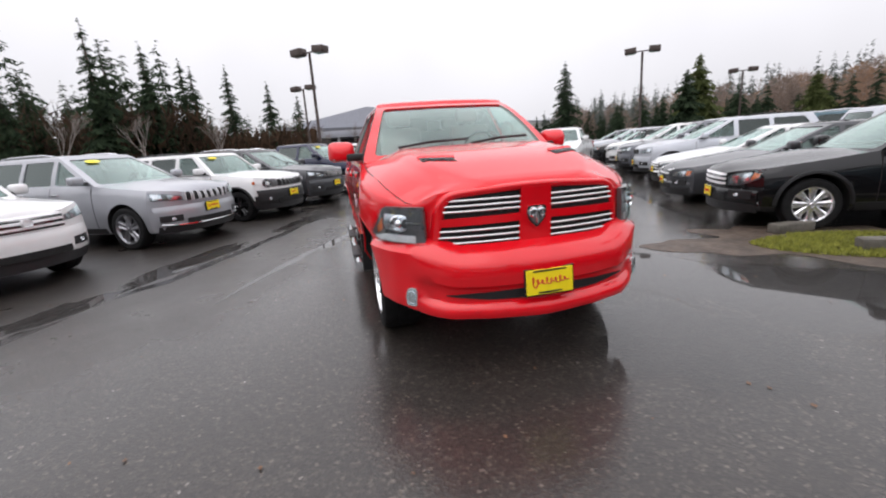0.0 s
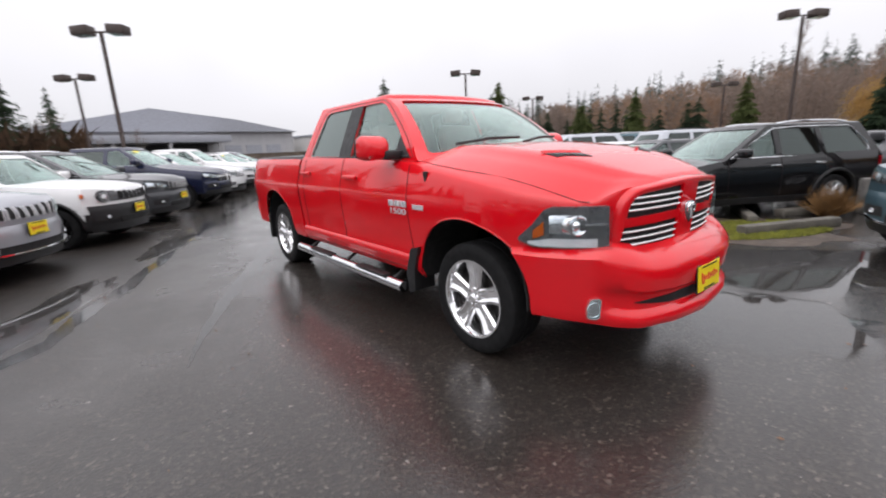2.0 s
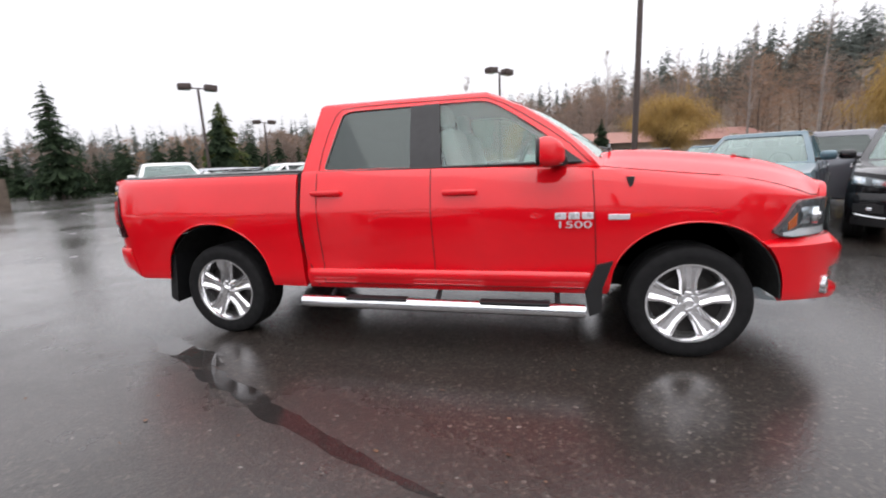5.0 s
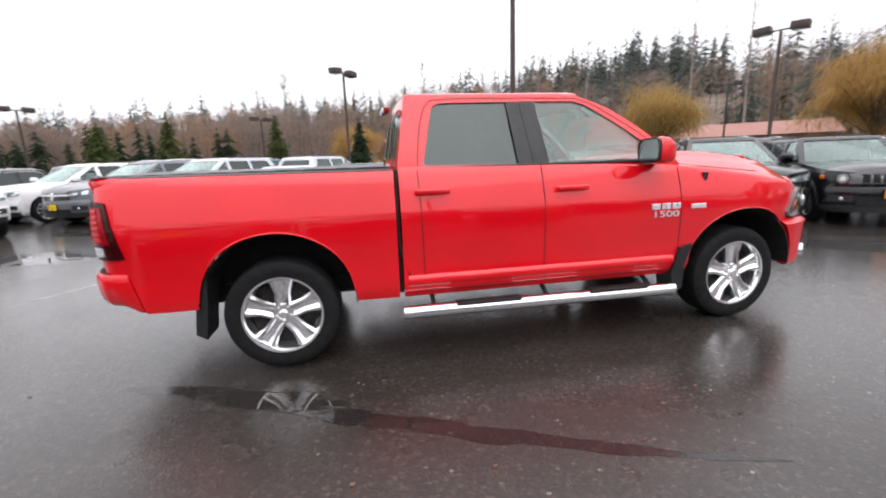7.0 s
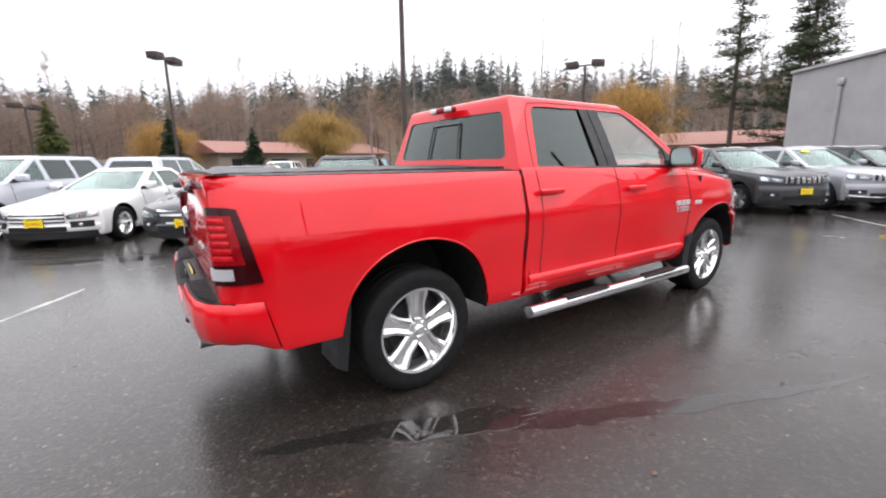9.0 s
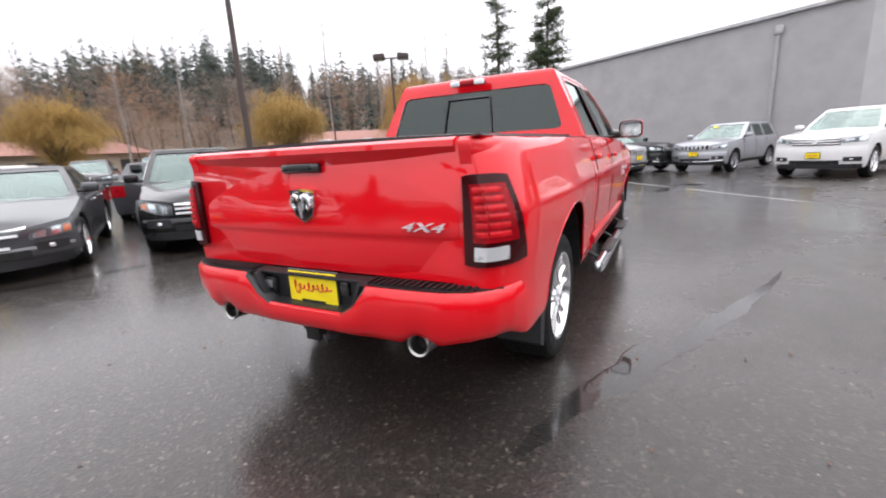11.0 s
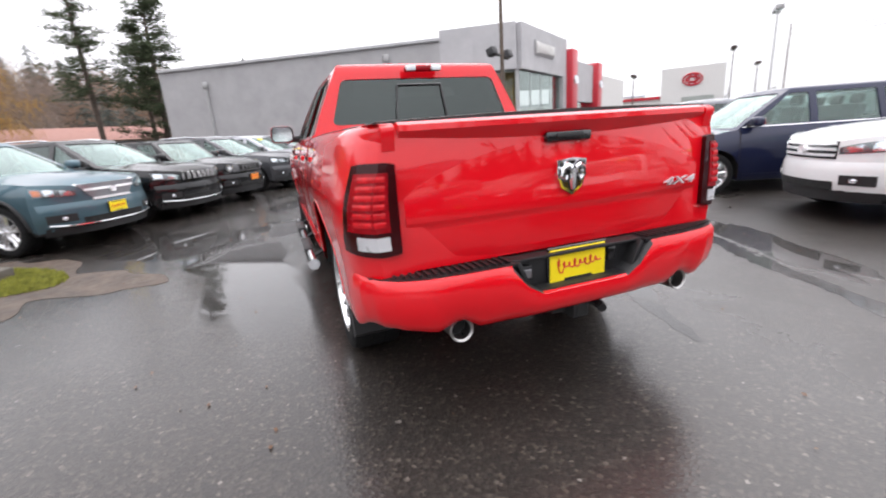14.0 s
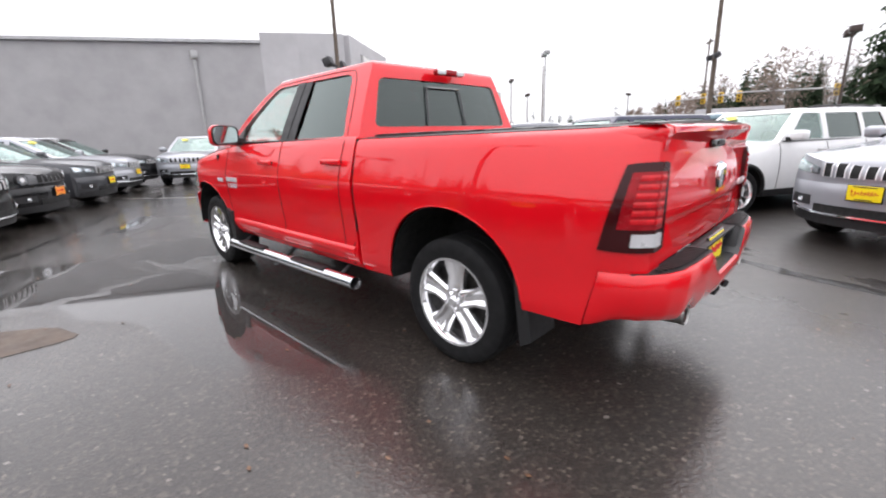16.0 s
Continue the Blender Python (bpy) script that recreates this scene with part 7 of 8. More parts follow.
def build_rear_bumper(truck):
    plan = [(0.0, -2.970), (0.3, -2.968), (0.58, -2.960), (0.73, -2.945), (0.84, -2.905), (0.915, -2.835), (0.957, -2.74), (0.976, -2.61)]

    def pt(t):
        a = abs(t) * (len(plan) - 1)
        k = min(int(a), len(plan) - 2)
        return lerp(plan[k][1], plan[k + 1][1], a - k), math.copysign(lerp(plan[k][0], plan[k + 1][0], a - k), t)

    rings = []
    n = 56
    for k in range(n + 1):
        t = -1 + 2 * k / n
        x, y = pt(t)
        (xa, ya), (xb, yb) = pt(max(-1, t - 0.02)), pt(min(1, t + 0.02))
        d = Vector((yb - ya, -(xb - xa))).normalized()
        d = -d if d.x > 0 and abs(y) < 0.9 else d
        if d.x > 0:
            d = -d
        if y * d.y < 0:
            d.y = -d.y
        notch = smooth((0.345 - abs(y)) / 0.075)
        ztop = lerp(0.752, 0.615, notch)
        zlow = 0.500 + 0.035 * smooth((abs(y) - 0.6) / 0.3) - 0.04 * smooth((abs(t) - 0.86) / 0.14)
        cutout = max(0.0, 1 - ((abs(y) - 0.595) / 0.085) ** 2) if abs(abs(y) - 0.595) < 0.085 else 0.0
        zlow += 0.045 * cutout
        ring = []
        for f, o in ((1.0, -0.10), (1.0, -0.012), (0.93, 0.0), (0.7, 0.004), (0.45, 0.0), (0.2, -0.012), (0.05, -0.03), (0.0, -0.05), (0.0, -0.10)):
            zf = lerp(zlow, ztop, f)
            o = o * (1 - 0.75 * smooth((abs(t) - 0.80) / 0.20)) if f < 0.4 and o > -0.06 else o
            ring.append((x + d.x * o - 0.24 * (zf - 0.52) * smooth((abs(t) - 0.80) / 0.20), y + d.y * o, zf))
        rings.append(ring)
    skin = loft(rings)
    skin.normal_update()
    for fc in skin.faces:
        c = fc.calc_center_median()
        if abs(c.y) < 0.36 and abs(fc.normal.z) > 0.25 and c.z > 0.612:
            fc.material_index = 1
    b = part("rear_bumper", skin, [M_RED, M_BLACK], truck, sharp=40)
    # ribbed step pads on top, and the recess for the plate
    for s in (1, -1):
        def top(u, v):
            y = lerp(0.345, 0.93, u)
            xo = curve1(y, plan)
            return (lerp(xo + 0.018, max(-2.84, xo + 0.02) if y > 0.88 else -2.83, v), s * y, 0.757 + 0.0 * u)
        part("step_pad", slab(top, 16, 3, 0.012), M_BLACK, b)
        ribs = bmesh.new()
        for k in range(16):
            y = lerp(0.37, 0.84, k / 15)
            xo = curve1(y, plan) + 0.03
            add_box(ribs, (xo - 2.845) / 2, s * y, 0.764, -2.845 - xo if xo < -2.845 else 0.03, 0.012, 0.008)
        part("step_rib", ribs, M_BLACK, b)
    part("plate_recess", box(-2.862, 0, 0.675, 0.03, 0.69, 0.17, 0.01), M_BLACK, b)
    part("recess_floor", box(-2.90, 0, 0.612, 0.10, 0.60, 0.012), M_BLACK, b)
    part("recess_ceiling", box(-2.875, 0, 0.752, 0.08, 0.70, 0.014, 0.004), M_BLACK, b)
    for s in (1, -1):
        part("recess_side", box(-2.90, s * 0.30, 0.685, 0.09, 0.02, 0.15, 0.005, rot=Matrix.Rotation(radians(-s * 24), 4, "X")), M_BLACK, b)
    plate(truck, pose(-2.885, -0.005, 0.688, 0, 0, 180), M_YELLOW, 0.30, 0.155)
    sk = part("trailer_socket", box(-2.885, 0.275, 0.685, 0.04, 0.075, 0.075, 0.012), M_BLACK, b)
    part("socket_cover", box(-2.908, 0.275, 0.687, 0.01, 0.05, 0.04, 0.004), M_ALLOYD, sk)
    part("plate_lamp", box(-2.88, -0.2, 0.70, 0.03, 0.05, 0.07, 0.01), M_GLOSSBLACK, b)
    # exhaust tips and hitch
    for s in (1, -1):
        prof = [(0.048, -0.22), (0.050, 0.0), (0.054, 0.02), (0.050, 0.026), (0.042, 0.02), (0.040, -0.20), (0.0, -0.20)]
        bm = revolve(prof, 24)
        bm.transform(Matrix.Translation((-2.90, s * 0.595, 0.505)) @ pose(0, 0, 0, 0, 0, 90) @ pose(0, 0, 0, 4, 0, 0))
        t = part("exhaust_tip", bm, M_EXH, truck)
        inner = revolve([(0.0, -0.05), (0.041, -0.05), (0.041, -0.06), (0.0, -0.06)], 20)
        inner.transform(Matrix.Translation((-2.915, s * 0.595, 0.505)) @ pose(0, 0, 0, 0, 0, 90))
        part("exhaust_bore", inner, M_LINER, t)
    h = part("tow_hitch", box(-2.84, 0.0, 0.475, 0.18, 0.085, 0.085, 0.008), M_BLACK, truck)
    part("hitch_plate", box(-2.85, 0.0, 0.478, 0.05, 0.24, 0.055, 0.01), M_BLACK, h)
    part("hitch_socket", box(-2.932, 0.0, 0.475, 0.004, 0.058, 0.058), M_LINER, h)
    part("connector", tube([(-2.86, -0.10, 0.49), (-2.93, -0.11, 0.47), (-2.95, -0.10, 0.465)], 0.022, 8), M_BLACK, h)


# ---- the parked cars ----
BASES = {
    "suv": dict(L=4.80, W=1.94, H=1.70, wb=2.90, fo=0.90, R=0.365, rr=0.25, zn=1.00, zcowl=1.11, b0=1.11, b1=1.16, xws=0.86, bow=0.26, xwt=-0.10, xrt=-1.95, xrb=-2.22, crown=0.06, w0=0.86, w1=0.66, clear=0.27),
    "boxy": dict(L=4.30, W=1.80, H=1.62, wb=2.60, fo=0.82, R=0.345, rr=0.225, zn=0.99, zcowl=1.07, b0=1.08, b1=1.12, xws=0.66, bow=0.16, xwt=0.10, xrt=-1.90, xrb=-2.05, crown=0.05, w0=0.83, w1=0.68, clear=0.27),
    "wagon": dict(L=4.75, W=1.82, H=1.60, wb=2.74, fo=0.93, R=0.34, rr=0.225, zn=0.84, zcowl=0.99, b0=1.00, b1=1.06, xws=0.80, bow=0.20, xwt=-0.08, xrt=-1.95, xrb=-2.25, crown=0.05, w0=0.82, w1=0.62, clear=0.25),
    "sedan": dict(L=4.75, W=1.82, H=1.40, wb=2.74, fo=0.95, R=0.325, rr=0.215, zn=0.72, zcowl=0.91, b0=0.92, b1=0.97, xws=0.72, bow=0.20, xwt=-0.18, xrt=-1.10, xrb=-1.72, crown=0.045, w0=0.80, w1=0.58, clear=0.19, deck=0.98),
    "van": dict(L=5.10, W=1.98, H=1.68, wb=3.05, fo=0.97, R=0.335, rr=0.22, zn=0.86, zcowl=1.02, b0=1.04, b1=1.08, xws=1.22, bow=0.24, xwt=0.42, xrt=-2.15, xrb=-2.36, crown=0.06, w0=0.88, w1=0.70, clear=0.21),
    "pickup": dict(L=5.75, W=2.00, H=1.82, wb=3.55, fo=1.00, R=0.385, rr=0.26, zn=1.04, zcowl=1.22, b0=1.26, b1=1.30, xws=1.10, bow=0.22, xwt=0.42, xrt=-0.82, xrb=-0.92, crown=0.07, w0=0.88, w1=0.68, clear=0.40, bedz=1.28),
}
BASES["large"] = dict(BASES["suv"], L=5.1, W=2.02, H=1.86, zn=1.12, zcowl=1.22, b0=1.22, b1=1.27, R=0.40, rr=0.27)


def build_car(base, name, label, m_paint, grille, px, py, heading, plate_col=None, lower=0.0, rim="five", m_rim=None, chrome=False, sticker=False, rails=True, tint=True, group="", scale=1.0, lampstyle="flat", bar_bumper=False, amber=False, plate_z=0.52):
    S = BASES[base]
    L, W = S["L"] * scale, S["W"] * scale
    Lf, hw, R = L / 2, W / 2, S["R"]
    ca, sa = math.cos(radians(heading)), math.sin(radians(heading))
    car = thing(name, pose(px - ca * (Lf + 0.03), py - sa * (Lf + 0.03), 0, 0, 0, heading), label, "car" if base != "pickup" else "truck", group)
    xf_axle = Lf - S["fo"] * scale
    xr_axle = xf_axle - S["wb"] * scale
    kf, kr, p = S.get("kf", 0.36), 0.24, 2.6
    zn, zc, b0, b1, clear = S["zn"], S["zcowl"], S["b0"], S["b1"], S["clear"]
    tail = S.get("deck", b1) if base != "pickup" else S["bedz"]
    xws, xrb = S["xws"], S["xrb"]

    def nx(y, z=0.6):
        """Front face: plan bow plus a little rake of the hood edge."""
        t = min(1.0, max(0.0, (z - clear) / max(0.1, zn - 0.05 - clear)))
        fac = 0.988 * curve1(t, [(0, 0.93), (0.06, 0.965), (0.2, 0.985), (0.45, 1.0), (0.62, 0.995), (0.70, 0.988), (0.86, 0.975), (1.0, 0.925)])
        x = Lf - kf * min(1.0, abs(y) / (hw * fac)) ** p
        lim = curve1(z, [(zn - 0.20, Lf), (zn - 0.13, Lf - 0.018), (zn - 0.085, Lf - 0.05), (zn - 0.055, Lf - 0.11), (zn - 0.03, Lf - 0.22), (zn, Lf - 0.45)])
        return min(x, lim)

    def half(x):
        w = hw
        if x > Lf - kf:
            w = hw * max(0.0, (Lf - x) / kf) ** (1 / p)
        if x < -Lf + kr:
            w = hw * max(0.0, (x + Lf) / kr) ** (1 / p)
        return max(w, 0.004)

    SHT = [(-Lf, tail - 0.22), (-Lf + 0.02, tail - 0.06), (-Lf + 0.10, tail - 0.012), (xrb, tail if base in ("sedan",) else b1), (xws, b0), (xws + 0.40, lerp(b0, zn, 0.35) - 0.01), (Lf - 0.45, zn), (Lf - 0.22, zn - 0.03), (Lf - 0.11, zn - 0.055), (Lf - 0.05, zn - 0.085), (Lf - 0.018, zn - 0.13), (Lf, zn - 0.20)]
    SHT.sort()
    crown = [(xws - 0.1, 0.0), (xws + 0.25, 0.075), (Lf - 0.5, 0.085), (Lf - 0.15, 0.07), (Lf - 0.05, 0.04), (Lf, 0.01)]

    def top(x, y):
        a = abs(y) / max(half(x), 0.01)
        c = curve1(x, crown)
        if base == "sedan" and x < xrb + 0.3:
            c = 0.05
        return curve1(x, SHT) + c * (1 - smooth((a - 0.2) / 0.75))

    def side_y(x, z):
        sh = curve1(x, SHT)
        t = (z - clear) / max(0.05, sh - clear)
        y = curve1(t, [(0, 0.93), (0.06, 0.965), (0.2, 0.985), (0.45, 1.0), (0.62, 0.995), (0.70, 0.988), (0.86, 0.975), (1.0, 0.925)])
        bulge = 0.012 * (math.exp(-((x - xf_axle) / 0.42) ** 2) + math.exp(-((x - xr_axle) / 0.42) ** 2)) * smooth((z - 0.4) / 0.3)
        return y * half(x) * 0.988 + bulge * (half(x) / hw)

    xs = [-Lf + kr * s ** p for s in (0.03, 0.3, 0.5, 0.7, 0.85, 1.0)]
    xs += [lerp(-Lf + kr, Lf - kf, k / 16) for k in range(1, 17)]
    xs += [Lf - kf * s ** p for s in (0.94, 0.88, 0.81, 0.74, 0.66, 0.57, 0.47, 0.36, 0.24, 0.12, 0.03)]
    rings = []
    for x in xs:
        sh = curve1(x, SHT)
        zb = clear + 0.05 * smooth((abs(x) - Lf + 0.5) / 0.5)
        prof = [(0.0, zb + 0.02), (half(x) * 0.6, zb + 0.02)]
        for t in (0.0, 0.05, 0.12, 0.25, 0.40, 0.55, 0.66, 0.72, 0.82, 0.92, 1.0):
            z = lerp(zb, sh, t)
            prof.append((side_y(x, z), z))
        ye = side_y(x, sh)
        for t in (0.96, 0.9, 0.8, 0.65, 0.45, 0.2, 0.0):
            prof.append((ye * t, max(top(x, ye * t), sh)))
        rings.append([(x, y, z) for y, z in superring(prof)])
    body = loft(rings)
    ra = R + 0.065
    cutters = []
    for xa in (xf_axle, xr_axle):
        for s in (1, -1):
            pts = [(xa + ra * math.cos(a), s * (hw - 0.32), R + ra * math.sin(a)) for a in (math.pi * k / 18 for k in range(19))]
            pts = [(xa + ra, s * (hw - 0.32), 0.05), *pts, (xa - ra, s * (hw - 0.32), 0.05)]
            cutters.append(prism(pts, (0, s, 0), 0, 0.6))
    if base == "pickup":
        cutters.append(box((xrb - Lf) / 2 - 0.02, 0, tail, Lf + xrb - 0.16, W * 0.8, 0.9))
    body = cut(body, cutters)
    for fc in body.faces:
        c = fc.calc_center_median()
        for xa in (xf_axle, xr_axle):
            if math.hypot(c.x - xa, c.z - R) < ra + 0.004 and c.z > 0.0 and abs(c.y) < side_y(c.x, max(c.z, clear)) - 0.012 and abs(c.y) > 0.3:
                fc.material_index = 1
        if fc.material_index == 0 and lower and c.z < lower:
            fc.material_index = 2
        if base == "pickup" and abs(c.y) < hw * 0.82 and c.x < xrb - 0.05 and c.z < tail - 0.02 and c.z > clear + 0.05:
            fc.material_index = 2
    part("body", body, [m_paint, M_LINER, M_BLACK], car, sharp=38)
    if lower:
        for xa in (xf_axle, xr_axle):
            for s in (1, -1):
                pts = []
                for k in range(19):
                    a = math.pi * k / 18
                    x, z = xa + (ra + 0.02) * math.cos(a), R + (ra + 0.02) * math.sin(a)
                    pts.append((x, s * (side_y(x, max(z, clear + 0.02)) + 0.002), z))
                part("arch_trim", tube(pts, 0.028, 6), M_BLACK, car)
    for xa in (xf_axle, xr_axle):
        part("wheel_well", box(xa, 0, R + 0.12, 2 * ra, W - 0.66, 0.5), M_LINER, car)
        for s in (1, -1):
            wheel(car, xa, s * (hw - 0.035), R, S["rr"], 0.22, rim, m_rim or M_ALLOYD, 30)
    # cabin
    z1 = S["H"] - S["crown"] - 0.02
    zb = min(b0, b1) - 0.01
    xf0, xf1, xr0, xr1 = xws, S["xwt"], xrb, S["xrt"]
    fa = lambda v, d: lerp(xf0 - 0.06 - d, xf1 - 0.02 - d, v)
    ra_ = lambda v, d: lerp(xr0 + d, xr1 + d, v)
    vb, vt = 0.09, 0.90
    xb, xc = xws - 1.02 if base != "van" else xws - 1.15, xws - 1.88 if base != "van" else xws - 2.15
    panes = []
    if base in ("suv", "large", "boxy", "wagon", "van"):
        panes.append(("front_side_window", [(xb + 0.06, vb), (fa(vb, 0.10), vb), (fa(vt, 0.06), vt), (xb + 0.06, vt)], 0.05, False))
        panes.append(("rear_side_window", [(xc + 0.05, vb), (xb - 0.05, vb), (xb - 0.05, vt), (xc + 0.08, vt)], 0.05, tint))
        if xc - ra_(vb, 0.16) > 0.2:
            panes.append(("quarter_window", [(ra_(vb, 0.20), vb + 0.05), (xc - 0.05, vb), (xc - 0.02, vt), (ra_(vt, 0.22), vt)], 0.05, tint))
    elif base == "sedan":
        panes.append(("front_side_window", [(xb + 0.04, vb), (fa(vb, 0.10), vb), (fa(vt, 0.06), vt), (xb + 0.04, vt)], 0.05, False))
        panes.append(("rear_side_window", [(ra_(vb, 0.30), vb), (xb - 0.04, vb), (xb - 0.04, vt), (ra_(vt, 0.16), vt)], 0.06, tint))
    else:
        panes.append(("front_side_window", [(0.13, vb), (fa(vb, 0.10), vb), (fa(vt, 0.06), vt), (0.13, vt)], 0.05, False))
        panes.append(("rear_side_window", [(ra_(vb, 0.12), vb), (0.03, vb), (0.03, vt), (ra_(vt, 0.14), vt)], 0.06, tint))
    P = dict(z0=zb, z1=z1, w0=S["w0"] * scale, w1=S["w1"] * scale, wp=1.2, xf0=xf0, xf1=xf1, bow0=S["bow"], bow1=S["bow"] * 0.5, xr0=xr0, xr1=xr1, rbow=0.06, crown=S["crown"],
             wsw0=0.90, wsw1=0.88, wsv=(0.05, 0.93), rw=[(-0.8, 0.18), (0.8, 0.18), (0.78, 0.86), (-0.78, 0.86)], panes=panes)
    greenhouse(car, P, m_paint, M_GLASS, M_TINT if tint else M_GLASS)
    cabin_inside(car, xws + 0.12, xrb, S["w0"] * 0.95 * scale, zb, [(xws - 0.95, "front"), (xws - 1.85 if base != "pickup" else -0.6, "rear")], M_INTERIOR)
    zz, wy, front, rear, sd = green_surface(P)
    if sticker:
        c = front(-0.42, 0.83)
        o = part("windscreen_sticker", slab(lambda u, v: front(-0.46 + 0.17 * (2 * u - 1), 0.83 + 0.05 * (2 * v - 1) * math.sqrt(max(0.02, 1 - (2 * u - 1) ** 2))) + Vector((0.014, 0, 0.006)), 10, 2, 0.002), M_STICKER, car)
    for s in (1, -1):
        if rails and base in ("suv", "large", "wagon", "boxy", "van"):
            pts = [(lerp(xf1 - 0.25, xr1 + 0.2, k / 6), s * (S["w1"] * scale - 0.07), z1 + S["crown"] * 0.45 + 0.035 * max(0.0, math.sin(math.pi * min(1, max(0, k / 6)))) ** 0.4 + 0.012) for k in range(7)]
            part("roof_rail", tube(pts, 0.017, 6), M_CHROME if chrome else M_BLACK, car)
        mx, mz = xws - 0.20, zb + 0.11
        yb = S["w0"] * scale
        mir = part("mirror", box(mx, s * (yb + 0.15), mz, 0.15, 0.22, 0.15, 0.05, 3), m_paint, car)
        part("mirror_arm", box(mx + 0.02, s * (yb + 0.02), mz - 0.05, 0.07, 0.12, 0.05, 0.015), M_BLACK, mir)
        part("mirror_glass", box(mx - 0.074, s * (yb + 0.155), mz, 0.006, 0.17, 0.11, 0.003, 1), M_CHROME, mir)
        # shut lines, handles, sill
        doors = [xws - 0.02, xb, xc] if base != "pickup" else [xws - 0.02, 0.08, -0.85]
        for xd in doors:
            zs_ = curve1(xd, SHT) - 0.02
            if abs(xd - xr_axle) < ra + 0.05:
                z00 = R + ra + 0.05
            else:
                z00 = clear + 0.06
            pts = [(xd, s * (side_y(xd, lerp(z00, zs_, k / 8)) + 0.0005), lerp(z00, zs_, k / 8)) for k in range(9)]
            part("door_gap", tube(pts, 0.005, 4), M_SEAM, car)
        for xd in doors[1:]:
            hz = curve1(xd, SHT) - 0.14
            part("door_handle", box(xd + 0.14, s * (side_y(xd, hz) + 0.018), hz, 0.19, 0.03, 0.03, 0.01), M_CHROME if chrome else m_paint, car)
        line = [sd(lerp(xws - 0.08, xrb + 0.2, k / 6), 0.05, s) + Vector((0, s * 0.004, 0)) for k in range(7)]
        part("belt_strip", tube(line, 0.009, 5), M_CHROME if chrome else M_BLACK, car)
        if chrome and base == "wagon":
            arc = [sd(x, v, s) + Vector((0, s * 0.004, 0)) for x, v in ((xws - 0.10, 0.06), (lerp(xws, xf1, 0.5) - 0.09, 0.50), (xf1 - 0.10, 0.91), (xf1 - 0.5, 0.945), (lerp(xf1, xr1, 0.6), 0.945), (xr1 + 0.25, 0.93), (lerp(xrb, xr1, 0.35) + 0.16, 0.40), (xrb + 0.26, 0.10))]
            part("window_trim", tube(arc, 0.008, 5), M_CHROME, car)
        part("sill_trim", slab(lambda u, v: (lerp(xr_axle + ra + 0.05, xf_axle - ra - 0.05, u), s * (side_y(0, clear + 0.02 + 0.10 * v) + 0.012), clear + 0.01 + 0.10 * v), 6, 2, 0.012), M_BLACK if lower or base in ("suv", "large") else m_paint, car)
        # headlamp
        def lamp(u, v, off, y0=0.52, y1=0.93):
            u = min(1.0, max(0.0, u))
            y = lerp(y0, y1, u ** 0.8) * hw
            zl = lerp(zn - 0.215, zn - 0.185, u)
            zh = lerp(zn - 0.145, zn - 0.05, u ** 0.7)
            if lampstyle == "round":
                zl, zh = zn - 0.24, zn - 0.07
            if lampstyle == "tall":
                zl, zh = lerp(zn - 0.25, zn - 0.14, u ** 2), lerp(zn - 0.125, zn - 0.012, u ** 0.8)
            z = lerp(zl, zh, v)
            x = nx(y, z)
            q = min(1.0, y / hw)
            n = Vector((hw, kf * p * q ** (p - 1), 0)).normalized()
            return (x + n.x * off, s * (y + n.y * off), z)
        if lampstyle == "round":
            c = Vector(lamp(0.42, 0.5, 0.0))
            d = Vector((0.93, s * 0.36, 0))
            e = Vector((-d.y, d.x, 0))
            ring = [c + e * (0.098 * math.cos(a)) + Vector((0, 0, 0.098 * math.sin(a))) for a in (2 * math.pi * k / 22 for k in range(22))]
            h = part("headlamp", prism(ring, d, -0.10, 0.025), M_BLACK, car)
            ring = [c + d * 0.025 + e * (0.082 * math.cos(a)) + Vector((0, 0, 0.082 * math.sin(a))) for a in (2 * math.pi * k / 22 for k in range(22))]
            g0 = part("headlamp_glass", prism(ring, d, -0.02, 0.008), M_LAMP, h)
            ring = [c + d * 0.034 + e * (0.04 * math.cos(a)) + Vector((0, 0, 0.04 * math.sin(a))) for a in (2 * math.pi * k / 16 for k in range(16))]
            part("lamp_core", prism(ring, d, -0.02, 0.004), M_LAMPW, h)
            ty = 0.955 * hw
            tz = zn - 0.13
            tx = nx(ty, tz)
            part("turn_lamp", box(tx, s * ty, tz, 0.10, 0.06, 0.075, 0.02, 2, rot=Matrix.Rotation(radians(s * 60), 4, "Z")), M_AMBER, h)
        else:
            h = part("headlamp", slab(lambda u, v: lamp(u, v, 0.006), 12, 3, 0.03), M_HOUSING, car)
            part("lamp_reflector", slab(lambda u, v: lamp(lerp(0.05, 0.70 if amber else 0.93, u), lerp(0.14, 0.86, v), 0.010 + 0.008 * math.sin(9 * u)), 10, 3, 0.008), M_LAMP, h)
            if amber:
                part("turn_lamp", slab(lambda u, v: lamp(lerp(0.76, 0.96, u), lerp(0.16, 0.8, v), 0.011), 3, 2, 0.008), M_AMBER, h)
            o = part("lamp_lens", slab(lambda u, v: lamp(u, v, 0.018), 12, 3, 0.004), M_LENS, h)
            o.visible_shadow = False
        # fog lamp and corner intake
        fz = clear + 0.17
        fy = 0.72 * hw
        part("fog_bezel", slab(lambda u, v: (nx(lerp(0.58, 0.88, u) * hw, fz) + 0.03, s * (lerp(0.58, 0.88, u) * hw + 0.012 * u), fz + 0.11 * v), 8, 2, 0.02), M_BLACK, car)
